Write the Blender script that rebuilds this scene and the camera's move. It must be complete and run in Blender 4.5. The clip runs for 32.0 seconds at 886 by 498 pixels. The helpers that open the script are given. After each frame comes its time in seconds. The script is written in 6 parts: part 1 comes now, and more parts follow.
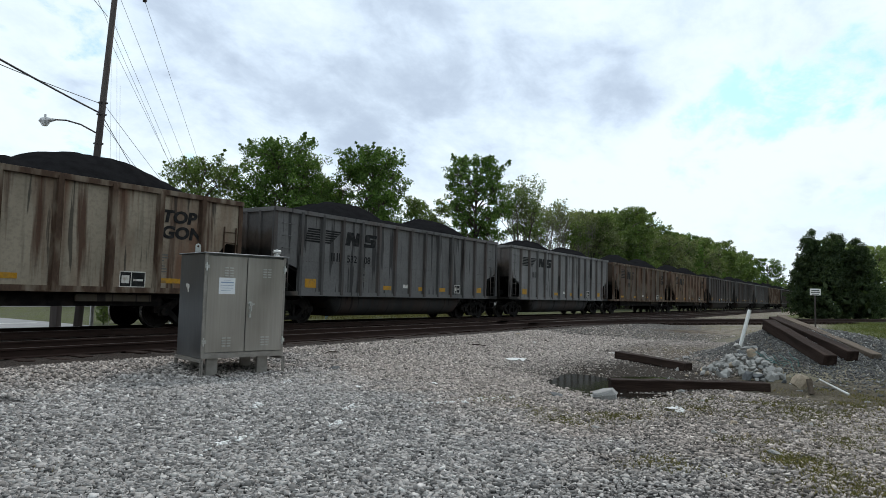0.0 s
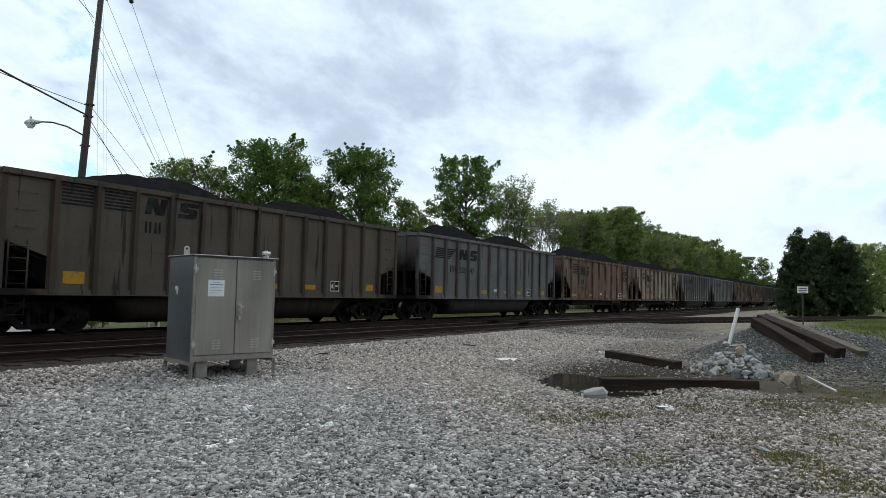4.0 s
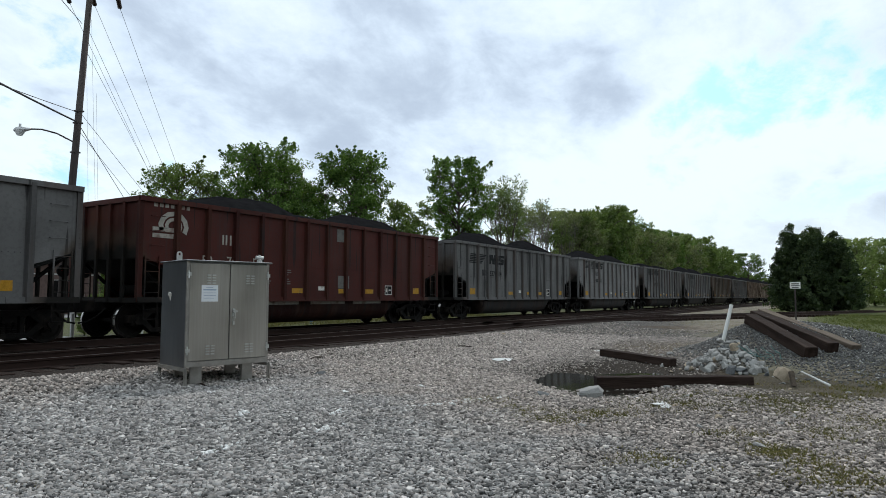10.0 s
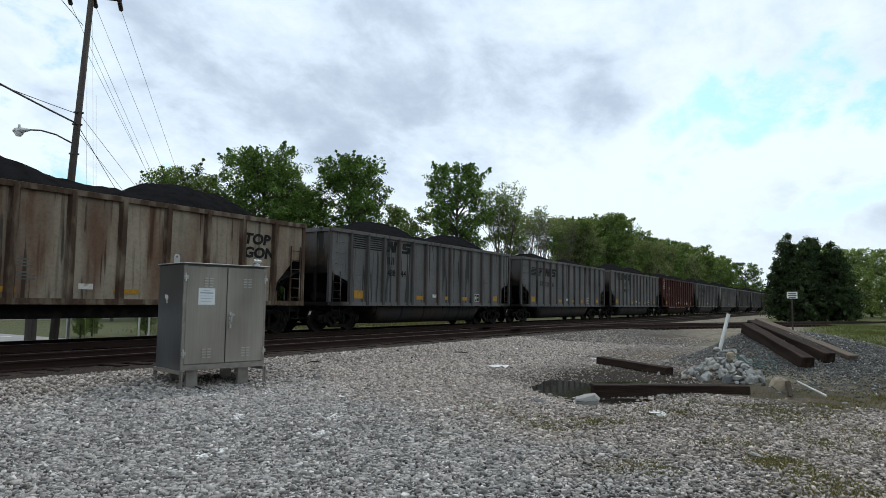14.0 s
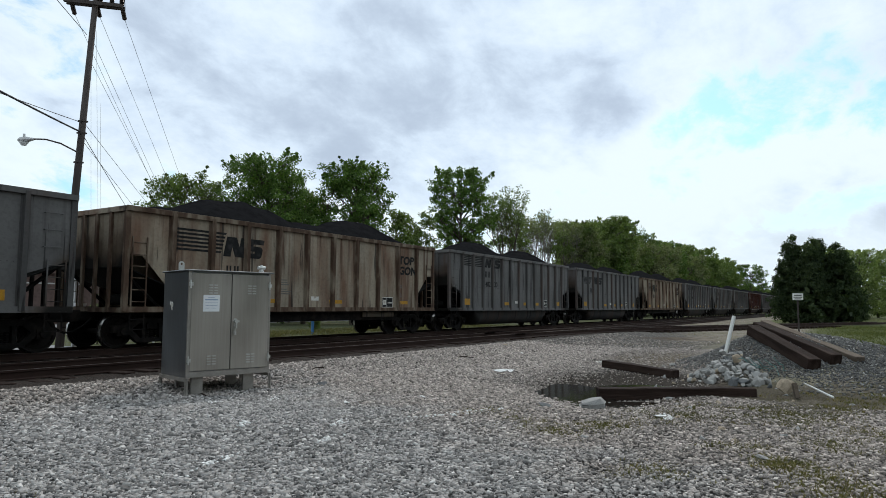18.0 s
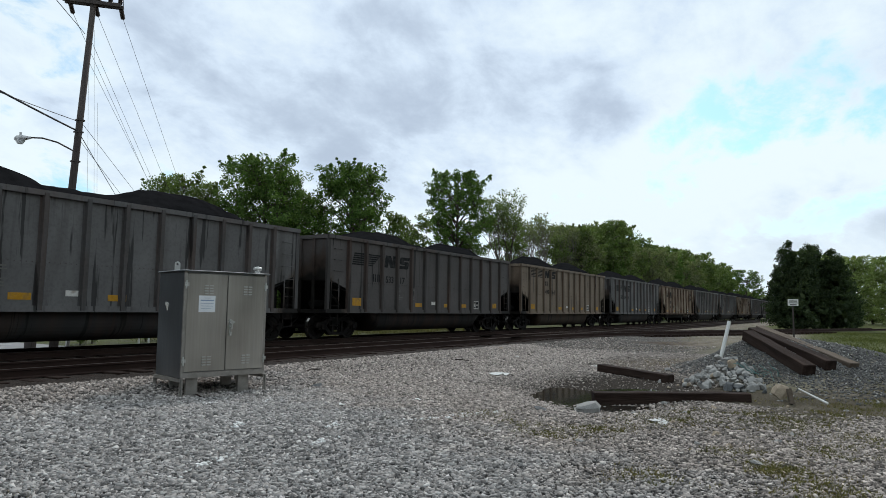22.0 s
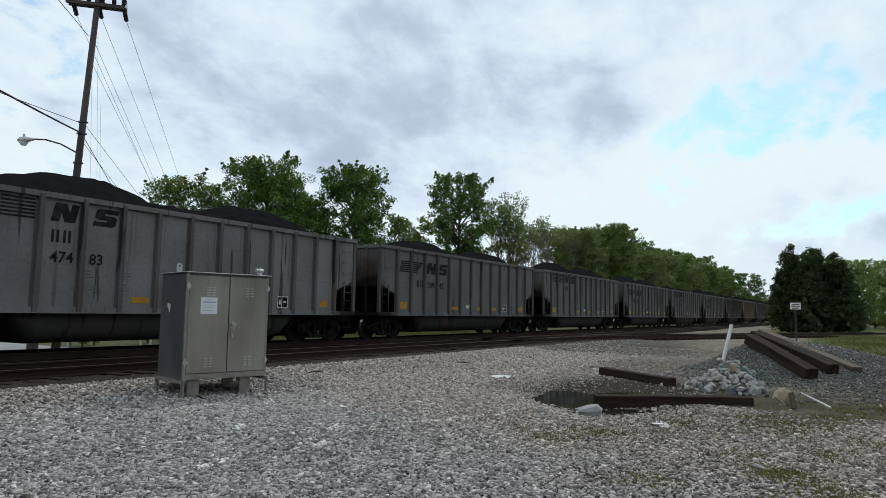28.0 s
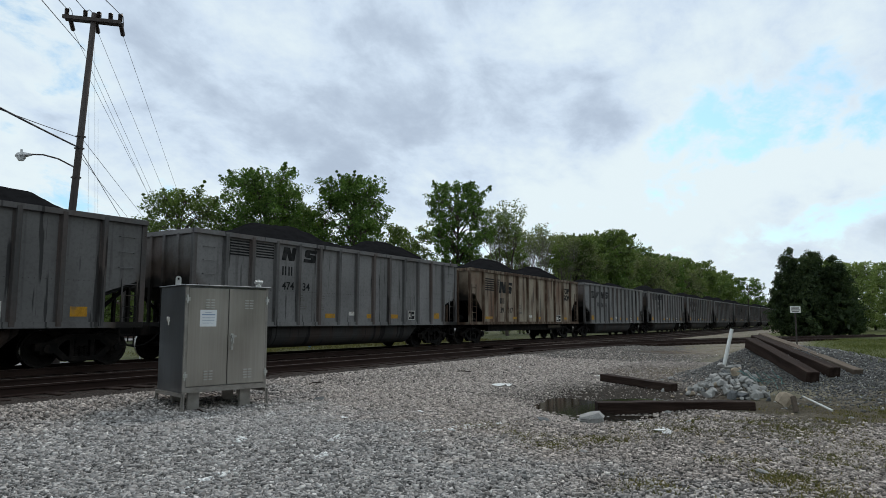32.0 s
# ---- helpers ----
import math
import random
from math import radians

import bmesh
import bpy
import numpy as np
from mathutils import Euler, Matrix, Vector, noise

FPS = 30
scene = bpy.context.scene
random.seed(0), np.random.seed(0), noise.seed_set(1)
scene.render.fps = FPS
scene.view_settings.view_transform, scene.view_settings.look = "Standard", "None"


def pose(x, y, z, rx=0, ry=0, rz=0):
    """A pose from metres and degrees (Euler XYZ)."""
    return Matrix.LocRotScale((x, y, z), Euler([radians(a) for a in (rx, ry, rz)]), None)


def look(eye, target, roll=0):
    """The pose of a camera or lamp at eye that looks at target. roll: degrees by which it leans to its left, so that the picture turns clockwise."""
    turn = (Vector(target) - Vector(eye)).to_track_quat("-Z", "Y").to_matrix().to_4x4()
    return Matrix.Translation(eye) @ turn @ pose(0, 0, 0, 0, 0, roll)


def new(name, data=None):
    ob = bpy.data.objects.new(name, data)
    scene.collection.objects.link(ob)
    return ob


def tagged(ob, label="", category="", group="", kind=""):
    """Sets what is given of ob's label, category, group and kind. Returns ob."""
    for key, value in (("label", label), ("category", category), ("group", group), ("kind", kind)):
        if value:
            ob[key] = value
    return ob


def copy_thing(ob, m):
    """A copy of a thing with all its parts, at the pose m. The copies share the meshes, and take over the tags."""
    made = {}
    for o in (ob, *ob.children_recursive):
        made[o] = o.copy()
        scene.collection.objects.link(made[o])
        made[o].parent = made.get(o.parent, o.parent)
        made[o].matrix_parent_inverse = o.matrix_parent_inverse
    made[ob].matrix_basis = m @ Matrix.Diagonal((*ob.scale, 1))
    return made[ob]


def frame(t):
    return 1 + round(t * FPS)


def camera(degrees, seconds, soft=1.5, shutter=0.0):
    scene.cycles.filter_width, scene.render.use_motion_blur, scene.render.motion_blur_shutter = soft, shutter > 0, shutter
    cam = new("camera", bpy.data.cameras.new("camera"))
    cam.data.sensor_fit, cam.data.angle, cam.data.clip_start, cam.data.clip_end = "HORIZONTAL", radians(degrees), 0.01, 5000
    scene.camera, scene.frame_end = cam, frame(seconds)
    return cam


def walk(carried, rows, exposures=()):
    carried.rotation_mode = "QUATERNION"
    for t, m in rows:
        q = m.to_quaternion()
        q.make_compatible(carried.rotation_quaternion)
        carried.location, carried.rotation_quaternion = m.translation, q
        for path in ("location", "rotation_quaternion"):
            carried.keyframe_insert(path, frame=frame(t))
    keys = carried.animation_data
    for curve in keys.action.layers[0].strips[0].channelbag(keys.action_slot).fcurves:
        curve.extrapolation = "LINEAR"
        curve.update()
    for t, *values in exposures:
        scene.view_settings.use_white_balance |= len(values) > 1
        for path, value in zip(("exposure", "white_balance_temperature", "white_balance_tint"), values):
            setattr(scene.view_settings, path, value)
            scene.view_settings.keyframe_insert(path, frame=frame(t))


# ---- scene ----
cam = camera(67.20, 32.0, soft=0.5)
EYE = (0.0, 0.0, 1.43)
# seconds, tilt, lean, turn of the camera held in one spot
TURNS = """
0 93.89 -1.46 -56.77; 0.5 94.05 -0.91 -56.83; 1 94.28 -0.62 -56.92
1.5 94.40 -0.13 -56.99; 2 94.38 0.09 -57.15; 2.5 94.36 -0.41 -57.37
3 94.30 -0.61 -57.54; 3.5 94.16 -0.90 -57.65; 5.5 93.55 -1.22 -57.35
6 93.56 -1.56 -57.48; 6.5 93.58 -1.74 -57.55; 7 93.66 -1.84 -57.56
7.5 93.70 -1.22 -57.54; 8 93.83 -0.60 -57.62; 8.5 94.00 -0.25 -57.67
9 94.09 0.09 -57.82; 9.5 94.12 0.13 -57.91; 10 94.08 -0.07 -58.08
10.5 94.11 -0.18 -58.22; 11 94.18 -0.20 -58.22; 11.5 94.34 -0.13 -58.22
12 94.53 -0.32 -58.22; 12.5 94.69 -0.28 -58.20; 13 94.84 -0.38 -58.24
13.5 94.76 -0.56 -58.34; 14 94.58 -0.73 -58.31; 14.5 94.38 -0.54 -58.31
16.5 94.78 -0.15 -57.76; 17 94.83 -0.34 -57.74; 17.5 94.89 -0.41 -57.81
18 94.98 -0.22 -57.93; 18.5 95.11 -0.11 -58.02; 19 95.14 -0.39 -58.09
19.5 95.17 -0.56 -58.15; 20 95.28 -0.56 -58.09; 20.5 95.36 -0.62 -58.08
21 95.35 -0.68 -58.15; 21.5 95.33 -0.71 -58.22; 22 95.21 -0.72 -58.27
22.5 95.19 -0.44 -58.23; 23 95.29 -0.62 -58.24; 23.5 95.34 -0.72 -58.16
24 95.31 -0.72 -58.17; 24.5 95.25 -0.74 -58.10; 25 95.26 -0.88 -58.04
25.5 95.32 -0.92 -58.09; 27.5 95.36 -0.97 -58.16; 28 95.42 -0.90 -58.12
28.5 95.57 -0.80 -58.19; 29 95.57 -0.86 -58.23; 29.5 95.68 -0.67 -58.22
30 95.81 -0.54 -58.26; 30.5 95.94 -0.28 -58.27; 31 95.99 -0.16 -58.20
31.5 96.02 -0.01 -58.12; 32 96.18 -0.01 -58.13
"""
walk(cam, [(float(r.split()[0]), pose(*EYE, *[float(v) for v in r.split()[1:]])) for r in TURNS.replace("\n", ";").split(";") if r.strip()],
     exposures=[(0.0, 0.16), (10.0, 0.13), (19.0, 0.06), (25.0, 0.0), (32.0, -0.08)])

# ---- world, sun ----
def sky_world():
    w = bpy.data.worlds.new("sky")
    scene.world = w
    w.use_nodes = True
    nt = w.node_tree
    nt.nodes.clear()
    N, L = nt.nodes.new, nt.links.new

    def math_(op, a, b=None, clamp=False):
        n = N("ShaderNodeMath")
        n.operation, n.use_clamp = op, clamp
        for i, v in enumerate((a, b)):
            if v is None:
                continue
            if isinstance(v, (int, float)):
                n.inputs[i].default_value = v
            else:
                L(v, n.inputs[i])
        return n.outputs[0]

    out, bg = N("ShaderNodeOutputWorld"), N("ShaderNodeBackground")
    L(bg.outputs[0], out.inputs[0])
    sky = N("ShaderNodeTexSky")
    sky.sky_type, sky.sun_disc = "NISHITA", False
    sky.sun_elevation, sky.sun_rotation = radians(SUN_UP), radians(SUN_TURN)
    blue = N("ShaderNodeMix")
    blue.data_type, blue.blend_type = "RGBA", "MULTIPLY"
    blue.inputs[0].default_value = 1
    L(sky.outputs[0], blue.inputs[6])
    blue.inputs[7].default_value = (0.105, 0.145, 0.152, 1)
    tc, sep = N("ShaderNodeTexCoord"), N("ShaderNodeSeparateXYZ")
    L(tc.outputs["Generated"], sep.inputs[0])
    up = math_("MAXIMUM", sep.outputs[2], 0.0)
    dn = math_("ADD", up, 0.40)
    com = N("ShaderNodeCombineXYZ")
    L(math_("DIVIDE", sep.outputs[0], dn), com.inputs[0])
    L(math_("DIVIDE", sep.outputs[1], dn), com.inputs[1])

    def cloud(scale, detail, rough, offset, stretch):
        mp, n = N("ShaderNodeMapping"), N("ShaderNodeTexNoise")
        mp.inputs[1].default_value, mp.inputs[3].default_value = offset, stretch
        mp.inputs[2].default_value = (0, 0, radians(-20))
        L(com.outputs[0], mp.inputs[0])
        L(mp.outputs[0], n.inputs[0])
        n.inputs["Scale"].default_value, n.inputs["Detail"].default_value, n.inputs["Roughness"].default_value = scale, detail, rough
        n.inputs["Distortion"].default_value = 0.25
        return n.outputs[0]

    def ramp(v, a, b, lo=0.0, hi=1.0):
        m = N("ShaderNodeMapRange")
        m.interpolation_type = "SMOOTHSTEP"
        L(v, m.inputs[0])
        for i, q in enumerate((a, b, lo, hi)):
            m.inputs[1 + i].default_value = q
        return m.outputs[0]

    big = cloud(1.3, 6, 0.55, (CLOUD_X, CLOUD_Y, 0), (1, 1.3, 1))
    fine = cloud(3.6, 9, 0.6, (3.1, 1.7, 0), (1, 1.25, 1))
    def oval(x, y, rx, ry, edge, amount):
        """1 inside an oval patch of the sky, fading over its edge."""
        mp = N("ShaderNodeMapping")
        mp.vector_type = "TEXTURE"
        mp.inputs[1].default_value, mp.inputs[3].default_value = (x, y, 0), (rx, ry, 1)
        L(com.outputs[0], mp.inputs[0])
        n = N("ShaderNodeVectorMath")
        n.operation = "LENGTH"
        L(mp.outputs[0], n.inputs[0])
        return ramp(n.outputs["Value"], 1 - edge, 1 + edge, amount, 0.0)

    # grey undersides towards the middle of the cloud sheet, white billows at its rim
    puff = cloud(6.5, 10, 0.62, (1.3, 4.2, 0), (1, 1.1, 1))
    thick = math_("ADD", math_("MULTIPLY", big, 0.40), math_("ADD", math_("MULTIPLY", fine, 0.38), math_("MULTIPLY", puff, 0.22)))
    thick = math_("ADD", thick, oval(1.10, 0.68, 0.36, 0.44, 0.7, 0.115))
    thick = math_("ADD", thick, oval(0.45, 0.55, 0.42, 0.8, 0.8, 0.03))
    thick = math_("SUBTRACT", thick, oval(1.66, 0.35, 0.20, 0.5, 0.6, 0.10))
    shade = ramp(thick, 0.45, 0.69)
    tone = N("ShaderNodeValToRGB")
    L(shade, tone.inputs[0])
    e = tone.color_ramp.elements
    e[0].position, e[0].color = 0.0, (0.86, 0.98, 1.03, 1)
    e[1].position, e[1].color = 1.0, (0.49, 0.59, 0.73, 1)
    m = e.new(0.5)
    m.color = (0.69, 0.82, 0.97, 1)
    # a break in the cloud, ahead and well above the tracks, with wisps across it
    wisp = math_("ADD", math_("MULTIPLY", fine, 0.55), math_("MULTIPLY", puff, 0.45))
    thin = math_("ADD", oval(1.43, 0.03, 0.15, 0.36, 0.45, 0.52), math_("MULTIPLY", math_("SUBTRACT", 0.50, wisp), 5.0))
    thin = math_("ADD", thin, oval(1.40, -0.40, 0.22, 0.30, 0.6, 0.25))
    thin = math_("ADD", thin, oval(1.86, 0.12, 0.14, 0.22, 0.7, 0.20))
    thin = math_("SUBTRACT", thin, oval(1.10, 0.68, 0.38, 0.45, 0.5, 0.8))
    mix = N("ShaderNodeMix")
    mix.data_type = "RGBA"
    L(ramp(thin, 0.12, 0.85), mix.inputs[0])
    L(tone.outputs[0], mix.inputs[6])
    L(blue.outputs[2], mix.inputs[7])
    # pale haze low over the land
    low = N("ShaderNodeMix")
    low.data_type = "RGBA"
    L(ramp(up, 0.02, 0.20, 0.70, 0.0), low.inputs[0])
    L(mix.outputs[2], low.inputs[6])
    low.inputs[7].default_value = (0.85, 0.96, 1.01, 1)
    L(low.outputs[2], bg.inputs[0])
    bg.inputs[1].default_value = 0.97


SUN_UP, SUN_TURN = 48.0, 70.0
CLOUD_X, CLOUD_Y = 0.35, 0.2
sky_world()
sun = new("sun", bpy.data.lights.new("sun", "SUN"))
sun.data.energy, sun.data.angle, sun.data.color = 1.25, radians(11), (1.0, 0.90, 0.80)
a, b = radians(SUN_UP), radians(SUN_TURN)
sun.matrix_world = look((0, 0, 0), (-math.cos(a) * math.sin(b), -math.cos(a) * math.cos(b), -math.sin(a)))

# ---- materials ----
def nodes(name, rough=0.8, metal=0.0):
    m = bpy.data.materials.new(name)
    m.use_nodes = True
    nt = m.node_tree
    p = nt.nodes["Principled BSDF"]
    p.inputs["Roughness"].default_value, p.inputs["Metallic"].default_value = rough, metal
    p.inputs["Specular IOR Level"].default_value = 0.12 if rough > 0.5 else 0.4
    return m, nt, p


def tex(nt, kind, scale, stretch=(1, 1, 1), source="Object", **extra):
    tc, mp, n = nt.nodes.new("ShaderNodeTexCoord"), nt.nodes.new("ShaderNodeMapping"), nt.nodes.new("ShaderNodeTex" + kind)
    mp.inputs[3].default_value = stretch
    nt.links.new(tc.outputs[source], mp.inputs[0])
    nt.links.new(mp.outputs[0], n.inputs["Vector"])
    n.inputs["Scale"].default_value = scale
    for k, v in extra.items():
        n.inputs[k.replace("_", " ")].default_value = v
    n["map"] = mp.name
    return n


def ramp(nt, value, stops):
    r = nt.nodes.new("ShaderNodeValToRGB")
    nt.links.new(value, r.inputs[0])
    e = r.color_ramp.elements
    while len(e) < len(stops):
        e.new(0.5)
    for k, (pos, c) in zip(e, stops):
        k.position = pos
        k.color = (*c, 1) if len(c) == 3 else c
    return r.outputs[0]


def g(v):
    return (v, v, v)


def mix(nt, fac, a, b, blend="MIX"):
    n = nt.nodes.new("ShaderNodeMix")
    n.data_type, n.blend_type = "RGBA", blend
    for sock, v in ((n.inputs[0], fac), (n.inputs[6], a), (n.inputs[7], b)):
        if isinstance(v, (int, float)):
            sock.default_value = v
        elif isinstance(v, tuple):
            sock.default_value = (*v, 1)
        else:
            nt.links.new(v, sock)
    return n.outputs[2]


def calc(nt, op, a, b, clamp=False):
    n = nt.nodes.new("ShaderNodeMath")
    n.operation, n.use_clamp = op, clamp
    for i, v in enumerate((a, b)):
        if isinstance(v, (int, float)):
            n.inputs[i].default_value = v
        else:
            nt.links.new(v, n.inputs[i])
    return n.outputs[0]


def bump(nt, p, height, strength, distance):
    b = nt.nodes.new("ShaderNodeBump")
    b.inputs["Strength"].default_value, b.inputs["Distance"].default_value = strength, distance
    nt.links.new(height, b.inputs["Height"])
    nt.links.new(b.outputs[0], p.inputs["Normal"])


def plain(name, color, rough=0.7, metal=0.0, scale=6.0, amount=0.35, bumps=0.15, stretch=(1, 1, 1), dirt=None):
    """A surface with blotches at two scales and a fine relief."""
    m, nt, p = nodes(name, rough, metal)
    big = tex(nt, "Noise", scale, stretch, Detail=4)
    fine = tex(nt, "Noise", scale * 9, stretch, Detail=3)
    dark = tuple(c * (1 - amount) for c in color)
    lite = tuple(min(1, c * (1 + amount * 0.6)) for c in color)
    c = ramp(nt, big.outputs[0], [(0.3, dark), (0.52, color), (0.75, lite)])
    c = mix(nt, 0.35, c, ramp(nt, fine.outputs[0], [(0.3, dark), (0.7, lite)]))
    if dirt:
        c = mix(nt, ramp(nt, big.outputs[0], [(0.48, g(0)), (0.66, g(0.9))]), c, dirt)
    nt.links.new(c, p.inputs["Base Color"])
    nt.links.new(ramp(nt, fine.outputs[0], [(0.3, g(max(0.05, rough - 0.15))), (0.7, g(min(1, rough + 0.12)))]), p.inputs["Roughness"])
    if bumps:
        bump(nt, p, fine.outputs[0], bumps, 0.02)
    return m


def car_paint(name, streak, rust, rough=0.62, dirt=1.0, spray=None):
    """Weathered car paint: the tint is the object's own colour, its fourth value shifts the stains."""
    m, nt, p = nodes(name, rough)
    info, tc = nt.nodes.new("ShaderNodeObjectInfo"), nt.nodes.new("ShaderNodeTexCoord")
    sh, comb = nt.nodes.new("ShaderNodeVectorMath"), nt.nodes.new("ShaderNodeCombineXYZ")
    nt.links.new(calc(nt, "MULTIPLY", info.outputs["Alpha"], 90.0), comb.inputs[0])
    nt.links.new(tc.outputs["Object"], sh.inputs[0])
    nt.links.new(comb.outputs[0], sh.inputs[1])

    def field(scale, stretch, detail):
        mp, n = nt.nodes.new("ShaderNodeMapping"), nt.nodes.new("ShaderNodeTexNoise")
        mp.inputs[3].default_value = stretch
        nt.links.new(sh.outputs[0], mp.inputs[0])
        nt.links.new(mp.outputs[0], n.inputs["Vector"])
        n.inputs["Scale"].default_value, n.inputs["Detail"].default_value = scale, detail
        return n.outputs[0]

    cloud, runs, thin, grain = field(0.7, (1, 1, 1), 4), field(1.3, (1, 1, 0.12), 5), field(6.0, (1, 1, 0.05), 4), field(14, (1, 1, 1), 5)
    spots = field(1.0, (5.0, 1, 0.30), 5)
    dim = tuple(0.62 + 0.0 * q for q in range(3))
    c = mix(nt, ramp(nt, cloud, [(0.3, g(0)), (0.7, g(0.8))]), info.outputs["Color"], mix(nt, 1.0, info.outputs["Color"], dim, "MULTIPLY"))
    # even darkening of the tint; on the tub it stands in for shade
    c = mix(nt, 1.0, c, g(dirt), "MULTIPLY")
    c = mix(nt, ramp(nt, runs, [(0.54, g(0)), (0.74, g(0.25 + 0.28 * streak))]), c, (0.045, 0.040, 0.035))
    c = mix(nt, ramp(nt, thin, [(0.60, g(0)), (0.72, g(0.4))]), c, (0.035, 0.03, 0.027))
    if rust:
        c = mix(nt, ramp(nt, field(1.0, (1.3, 1, 0.3), 6), [(0.46, g(0)), (0.66, g(rust * 0.85))]), c, (0.115, 0.048, 0.025))
        c = mix(nt, ramp(nt, field(4.0, (1.2, 1, 0.07), 5), [(0.55, g(0)), (0.68, g(rust))]), c, (0.065, 0.03, 0.018))
    # spilled coal slurry
    c = mix(nt, ramp(nt, spots, [(0.650 - 0.043 * streak, g(0)), (0.685 - 0.043 * streak, g(0.72))]), c, (0.012, 0.011, 0.011))
    c = mix(nt, ramp(nt, grain, [(0.45, g(0)), (0.75, g(0.25))]), c, (0.03, 0.028, 0.026))
    if spray:
        # brown and black coal dirt thrown up over the ends of the body, in a ragged cloud
        xyz, ab = nt.nodes.new("ShaderNodeSeparateXYZ"), nt.nodes.new("ShaderNodeMath")
        nt.links.new(tc.outputs["Object"], xyz.inputs[0])
        ab.operation = "ABSOLUTE"
        nt.links.new(xyz.outputs[0], ab.inputs[0])
        rag = calc(nt, "MULTIPLY", calc(nt, "SUBTRACT", field(1.1, (1, 1, 1), 5), 0.5), 1.6)
        high = calc(nt, "ADD", calc(nt, "SUBTRACT", xyz.outputs[2], calc(nt, "MULTIPLY", calc(nt, "SUBTRACT", ab.outputs[0], 7.3), spray[0])), rag)
        for a0, a1, k, tone in ((spray[1] + 0.55, spray[1] - 0.1, 0.75, (0.050, 0.034, 0.024)), (spray[1], spray[1] - 0.45, 0.95, (0.010, 0.009, 0.008))):
            r = nt.nodes.new("ShaderNodeMapRange")
            r.interpolation_type = "SMOOTHSTEP"
            nt.links.new(high, r.inputs[0])
            r.inputs[1].default_value, r.inputs[2].default_value, r.inputs[3].default_value, r.inputs[4].default_value = a1, a0, k, 0.0
            c = mix(nt, r.outputs[0], c, tone)
    nt.links.new(c, p.inputs["Base Color"])
    bump(nt, p, grain, 0.12, 0.01)
    return m


def gravel_ground():
    """Crushed stone near the tracks, mud by the puddle, thin grass and lawn beyond."""
    m, nt, p = nodes("ground_cover", 0.95)
    stones = tex(nt, "Voronoi", 27.0, Randomness=1.0)
    stones2 = tex(nt, "Voronoi", 9.0, Randomness=1.0)
    big, mid, fine = tex(nt, "Noise", 0.35, Detail=5), tex(nt, "Noise", 1.7, Detail=6), tex(nt, "Noise", 30.0, Detail=4)
    sep = nt.nodes.new("ShaderNodeSeparateColor")
    nt.links.new(stones.outputs["Color"], sep.inputs[0])
    grey = ramp(nt, sep.outputs[0], [(0.0, (0.17, 0.168, 0.172)), (0.5, (0.275, 0.272, 0.278)), (0.93, (0.37, 0.366, 0.368)), (1.0, (0.52, 0.51, 0.51))])
    tan = ramp(nt, sep.outputs[0], [(0.0, (0.20, 0.185, 0.166)), (0.5, (0.31, 0.29, 0.265)), (0.93, (0.40, 0.38, 0.352)), (1.0, (0.54, 0.52, 0.49))])
    geo = nt.nodes.new("ShaderNodeNewGeometry")
    xyz = nt.nodes.new("ShaderNodeSeparateXYZ")
    nt.links.new(geo.outputs["Position"], xyz.inputs[0])
    X, Y = xyz.outputs[0], xyz.outputs[1]

    def band(v, a, b):
        r = nt.nodes.new("ShaderNodeMapRange")
        r.interpolation_type = "SMOOTHSTEP"
        nt.links.new(v, r.inputs[0])
        r.inputs[1].default_value, r.inputs[2].default_value = a, b
        return r.outputs[0]

    # older, browner stone along the rails and out ahead
    wob = calc(nt, "MULTIPLY", calc(nt, "SUBTRACT", mid.outputs[0], 0.5), 5.0)
    old = calc(nt, "MAXIMUM", band(calc(nt, "ADD", Y, wob), 8.6, 10.6), band(calc(nt, "ADD", calc(nt, "SUBTRACT", X, calc(nt, "MULTIPLY", Y, 0.45)), wob), 6.0, 9.0))
    c = mix(nt, calc(nt, "MULTIPLY", old, 0.85), grey, tan)
    # gaps between stones, their shadow painted in as a dark colour
    c = mix(nt, ramp(nt, stones.outputs["Distance"], [(0.12, g(0.15)), (0.52, g(0.92))]), c, (0.036, 0.033, 0.031))
    # bare earth
    d = nt.nodes.new("ShaderNodeVectorMath")
    d.operation = "DISTANCE"
    nt.links.new(geo.outputs["Position"], d.inputs[0])
    d.inputs[1].default_value = (12.6, 3.5, 0)
    # dark oily ballast band; shadow around the tracks is part of its colour
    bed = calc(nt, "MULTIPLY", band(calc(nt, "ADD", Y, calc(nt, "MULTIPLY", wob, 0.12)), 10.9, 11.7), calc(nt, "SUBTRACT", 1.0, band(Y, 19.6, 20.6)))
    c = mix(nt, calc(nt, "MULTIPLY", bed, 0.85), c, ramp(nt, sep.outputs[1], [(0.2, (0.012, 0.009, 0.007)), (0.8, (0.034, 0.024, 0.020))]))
    mud = calc(nt, "SUBTRACT", 1.0, band(calc(nt, "ADD", d.outputs["Value"], calc(nt, "MULTIPLY", wob, 0.6)), 1.8, 3.2))
    c = mix(nt, calc(nt, "MULTIPLY", mud, 0.92), c, ramp(nt, mid.outputs[0], [(0.35, (0.014, 0.011, 0.010)), (0.7, (0.058, 0.045, 0.036))]))
    dd = nt.nodes.new("ShaderNodeVectorMath")
    dd.operation = "DISTANCE"
    nt.links.new(geo.outputs["Position"], dd.inputs[0])
    dd.inputs[1].default_value = (32.6, 7.1, 0)
    soil = calc(nt, "SUBTRACT", 1.0, band(calc(nt, "ADD", dd.outputs["Value"], calc(nt, "MULTIPLY", wob, 0.7)), 1.2, 2.6))
